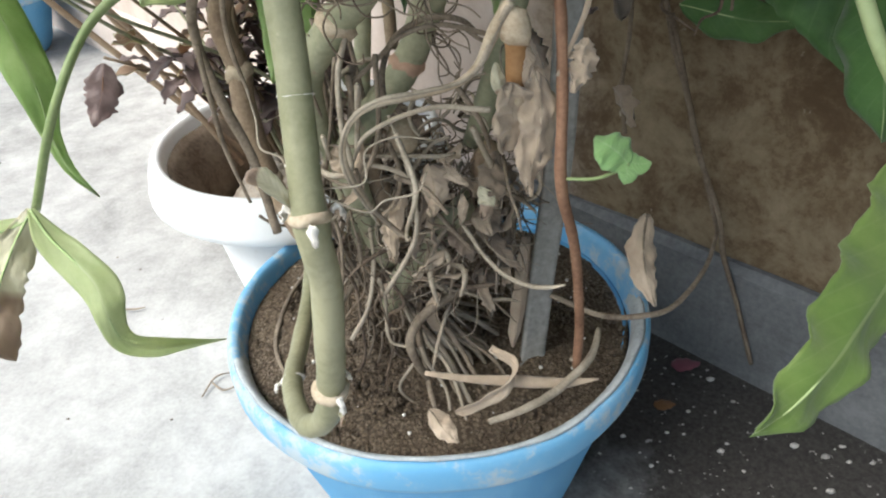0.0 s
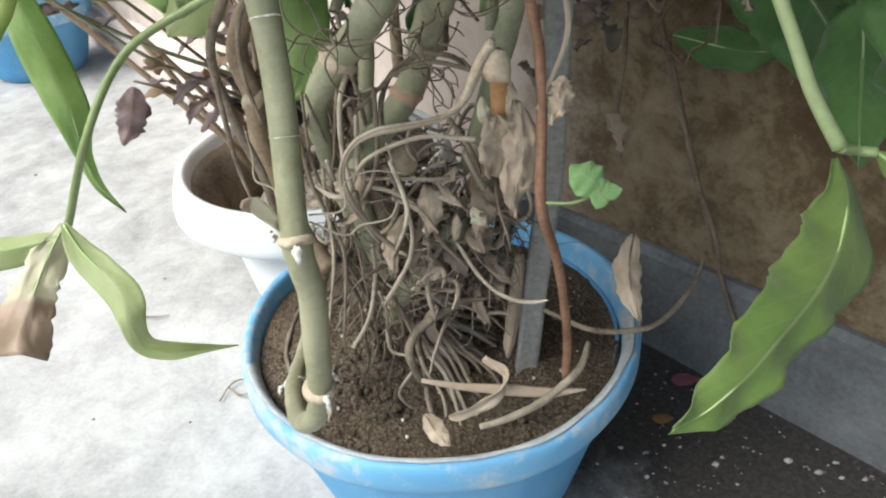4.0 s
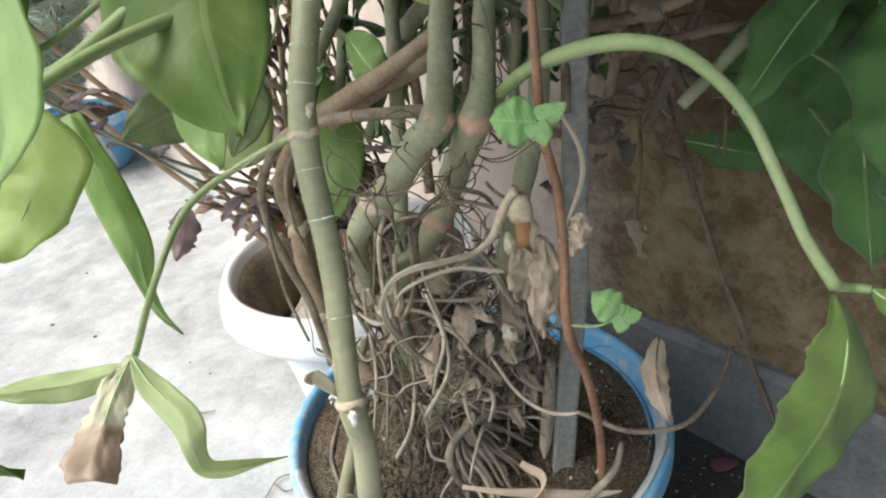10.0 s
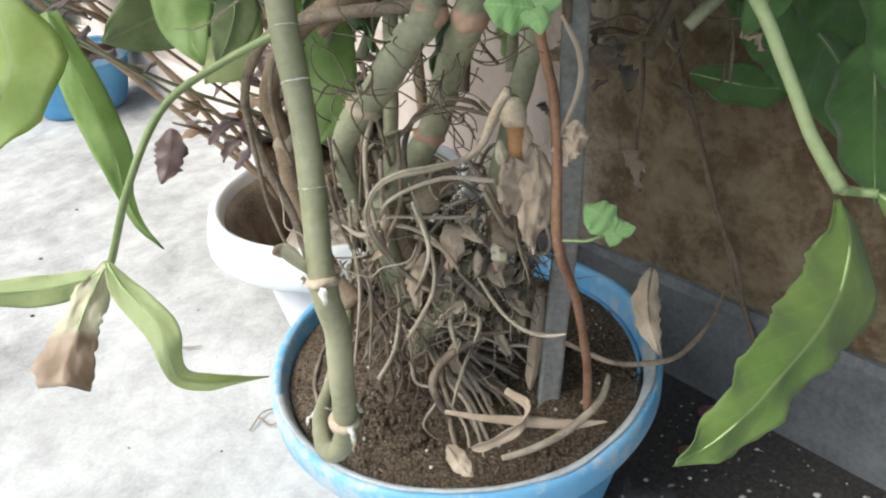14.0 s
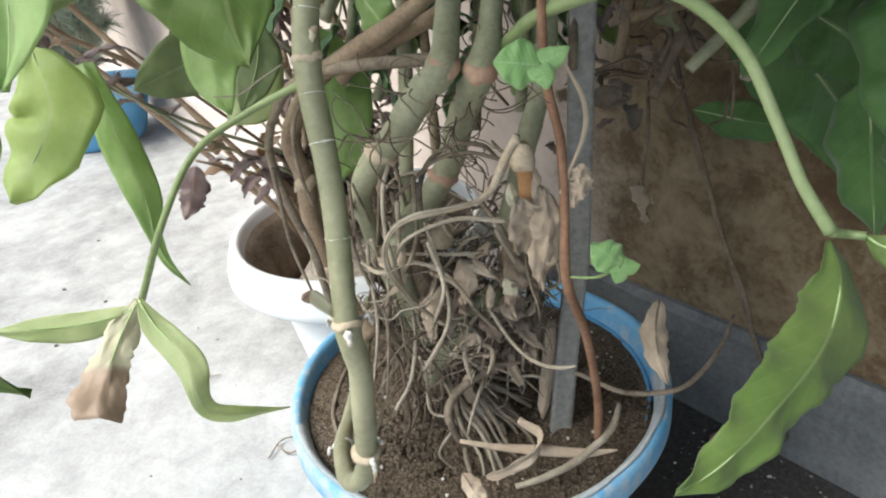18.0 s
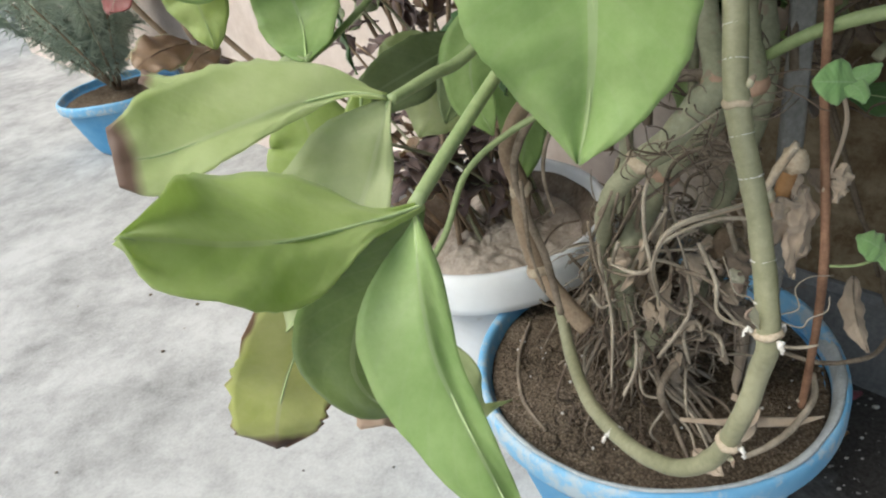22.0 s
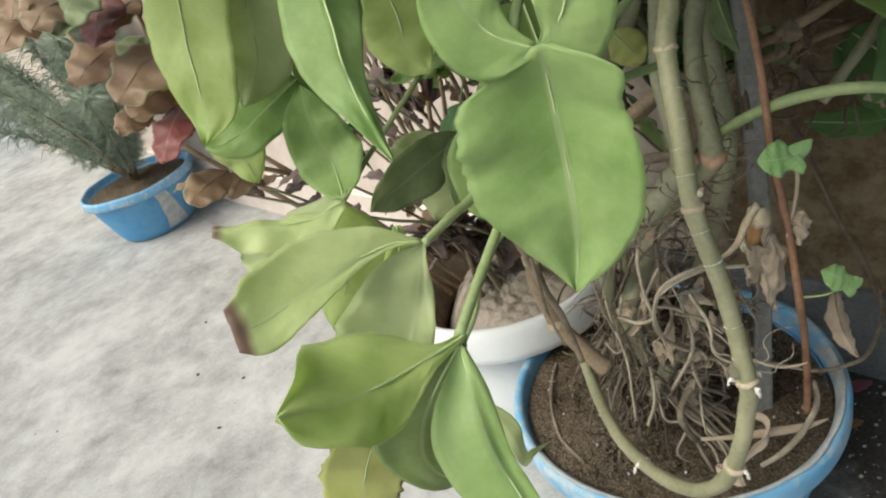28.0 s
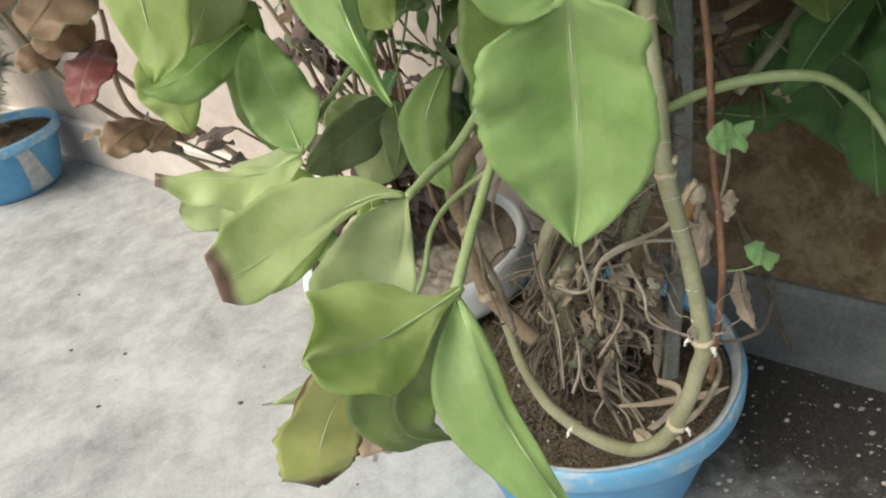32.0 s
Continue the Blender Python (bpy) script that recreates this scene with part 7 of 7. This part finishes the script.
for k, (a, m, b, c) in enumerate((((WP[0] - 0.05, WP[1] + 0.06, 0.165), (-0.2382, 0.2519, 0.2944), (-0.3714, 0.2305, 0.4929), (-0.3559, 0.1587, 0.6081)), ((WP[0] - 0.07, WP[1] + 0.04, 0.165), (-0.2932, 0.2559, 0.3655), (-0.3510, 0.1856, 0.4517), (-0.3232, 0.1077, 0.5548)), ((WP[0] - 0.06, WP[1] + 0.05, 0.165), (-0.3343, 0.2534, 0.3660), (-0.4064, 0.2220, 0.4820), (-0.4273, 0.1763, 0.6073)))):
    stem((a, m, b, c), (0.0032, 0.003, 0.0028, 0.002), M_stem_brown, parent=coleus, rough=0.1)

rnd = random.Random(77)
for k in range(30):
    # shaded leaves between the floor and the wall
    x = rnd.uniform(-0.26, -0.09)
    c = V(x, 0.21 - (x + 0.11) * 1.1 + rnd.gauss(0, 0.03), rnd.uniform(0.43, 0.58))
    d = V(rnd.gauss(0, 0.6), rnd.gauss(-0.3, 0.3), rnd.gauss(-0.6, 0.4)).normalized() * rnd.uniform(0.045, 0.08)
    leaf([c, c + d * 0.5 + V(0, 0, 0.005), c + d], V(d.z, 0.2, -d.x), rnd.uniform(0.016, 0.028), rnd.choice((L_coleus, L_purple, L_olive, L_purple)), "cut", parent=coleus, rib=0.0005, rib_mat=M_stem_brown, fold=0.2, wave=0.2, tooth=0.1, seed=440 + k, along=18, across=8)
for k in range(9):
    x = rnd.uniform(-0.25, -0.10)
    a = V(WP[0] + rnd.uniform(-0.04, 0.05), WP[1] + rnd.uniform(-0.03, 0.05), 0.178)
    b = V(x, 0.20 - (x + 0.11) * 1.1, rnd.uniform(0.50, 0.60))
    stem((a, a.lerp(b, 0.35) + V(rnd.gauss(0, 0.01), 0, 0.03), a.lerp(b, 0.7), b), (0.003, 0.0028, 0.0024, 0.0018), M_stem_brown, parent=coleus, rough=0.12, sides=8, per=5)

# ---- feathery shrub in the far pot ----
shrub = thing("feathery_shrub", (*FP, 0.13), "soft grey-green feathery shrub in the far blue pot", "shrub")
rnd = random.Random(31)
M_feather = mottled("grey_green_needles", (0.30, 0.37, 0.29), (0.54, 0.60, 0.49), 8, 60, 0.7, 0.2, 0.2, 0.001)
fp = V(*FP, 0.13)
for k in range(34):
    a = rnd.uniform(0, 2 * math.pi)
    lean = rnd.uniform(0.04, 0.44)
    top = fp + V(math.cos(a) * lean, math.sin(a) * lean, rnd.uniform(0.14, 0.70))
    near = (top - WALL_AT).dot(WALL_N)
    if near < 0.06:
        top += WALL_N * (0.06 - near)
    line = spline((fp, fp.lerp(top, 0.5) + V(0, 0, 0.05), top), 8)
    stem([line[0], line[4], line[8], line[12], line[16]], (0.004, 0.003, 0.002, 0.0015, 0.001), M_stem_brown, parent=shrub, rough=0.1, sides=5, per=2)
    bm = bmesh.new()
    for s in range(3, len(line)):
        for h in range(62):
            d = V(rnd.gauss(0, 1), rnd.gauss(0, 1), rnd.gauss(0.2, 0.7)).normalized()
            e = line[s] + d * rnd.uniform(0.015, 0.065)
            q = d.orthogonal().normalized() * 0.0011
            o, m = line[s], line[s].lerp(e, 0.5) + V(0, 0, 0.006)
            v = [bm.verts.new(x) for x in (o, m + q, e, m - q)]
            bm.faces.new(v)
            g = d.cross(q).normalized() * 0.0011
            v = [bm.verts.new(x) for x in (o, m + g, e, m - g)]
            bm.faces.new(v)
    part("foliage", bm, M_feather, shrub)

# ---- unseen upper leaves added to the big plant, to shade pot and wall ----
rnd = random.Random(51)
for k in range(900):
    c = V(rnd.uniform(-0.16, 0.42), rnd.uniform(-0.16, 0.36), rnd.uniform(0.70, 1.05)) if k < 350 else V(rnd.uniform(0.06, 0.50), rnd.uniform(-0.36, 0.30), rnd.uniform(0.66, 0.95)) if k < 430 else V(rnd.uniform(0.0, 0.42), rnd.uniform(-0.10, 0.34), rnd.uniform(0.63, 0.74)) if k < 600 else V(rnd.uniform(0.30, 0.56), rnd.uniform(-0.46, -0.02), rnd.uniform(0.36, 0.85)) if k < 760 else V(rnd.uniform(-0.32, -0.08), rnd.uniform(-0.08, 0.20), rnd.uniform(0.71, 0.98)) if k < 820 else V(rnd.uniform(-0.05, 0.35), rnd.uniform(-0.34, -0.12), rnd.uniform(0.70, 0.95))
    if (c - WALL_AT).dot(WALL_N) < 0.03 or 600 <= k < 760 and c.x < 0.65 * (c.y + 0.45) + 0.18:
        continue
    d = V(rnd.gauss(-0.4, 0.7), rnd.gauss(-0.4, 0.7), rnd.uniform(-0.7, 0.1)).normalized() * rnd.uniform(0.09, 0.14)
    # mostly the darkened leaf, so that little light passes through
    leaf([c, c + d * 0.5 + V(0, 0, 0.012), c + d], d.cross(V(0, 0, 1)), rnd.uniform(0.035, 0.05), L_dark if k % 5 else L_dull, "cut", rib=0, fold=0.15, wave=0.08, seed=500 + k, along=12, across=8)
    stem((c, c.lerp(V(0.03, -0.05, 0.62), 0.5) + V(0, 0, 0.03), V(0.03, -0.05, 0.62)), (0.002, 0.0024, 0.003), M_petiole, name="petiole", rough=0.03, sides=6, per=5)

# ---- distance: a low row of shrubs beyond the yard ----
M_far = mottled("far_foliage", (0.16, 0.22, 0.12), (0.32, 0.38, 0.24), 2.5, 14, 0.8, 0.2, 0.3, 0.01)
rnd = random.Random(41)
bm = bmesh.new()
for k in range(5200):
    c = V(rnd.uniform(-9, 1.2), 6.2 + rnd.gauss(0, 0.6), 0)
    h = 1.5 + 0.7 * noise.noise((c.x * 0.7, 0, 3))
    c.z = h * rnd.random() ** 0.7
    d = V(rnd.gauss(0, 1), rnd.gauss(0, 1), rnd.gauss(0.2, 0.7)).normalized() * rnd.uniform(0.05, 0.13)
    q = d.orthogonal().normalized() * 0.035
    v = [bm.verts.new(x) for x in (c, c + d * 0.5 + q, c + d, c + d * 0.5 - q)]
    bm.faces.new(v)
tagged(part("hedge", bm, M_far), "soft green row of shrubs beyond the yard", "hedge", kind="stuff")
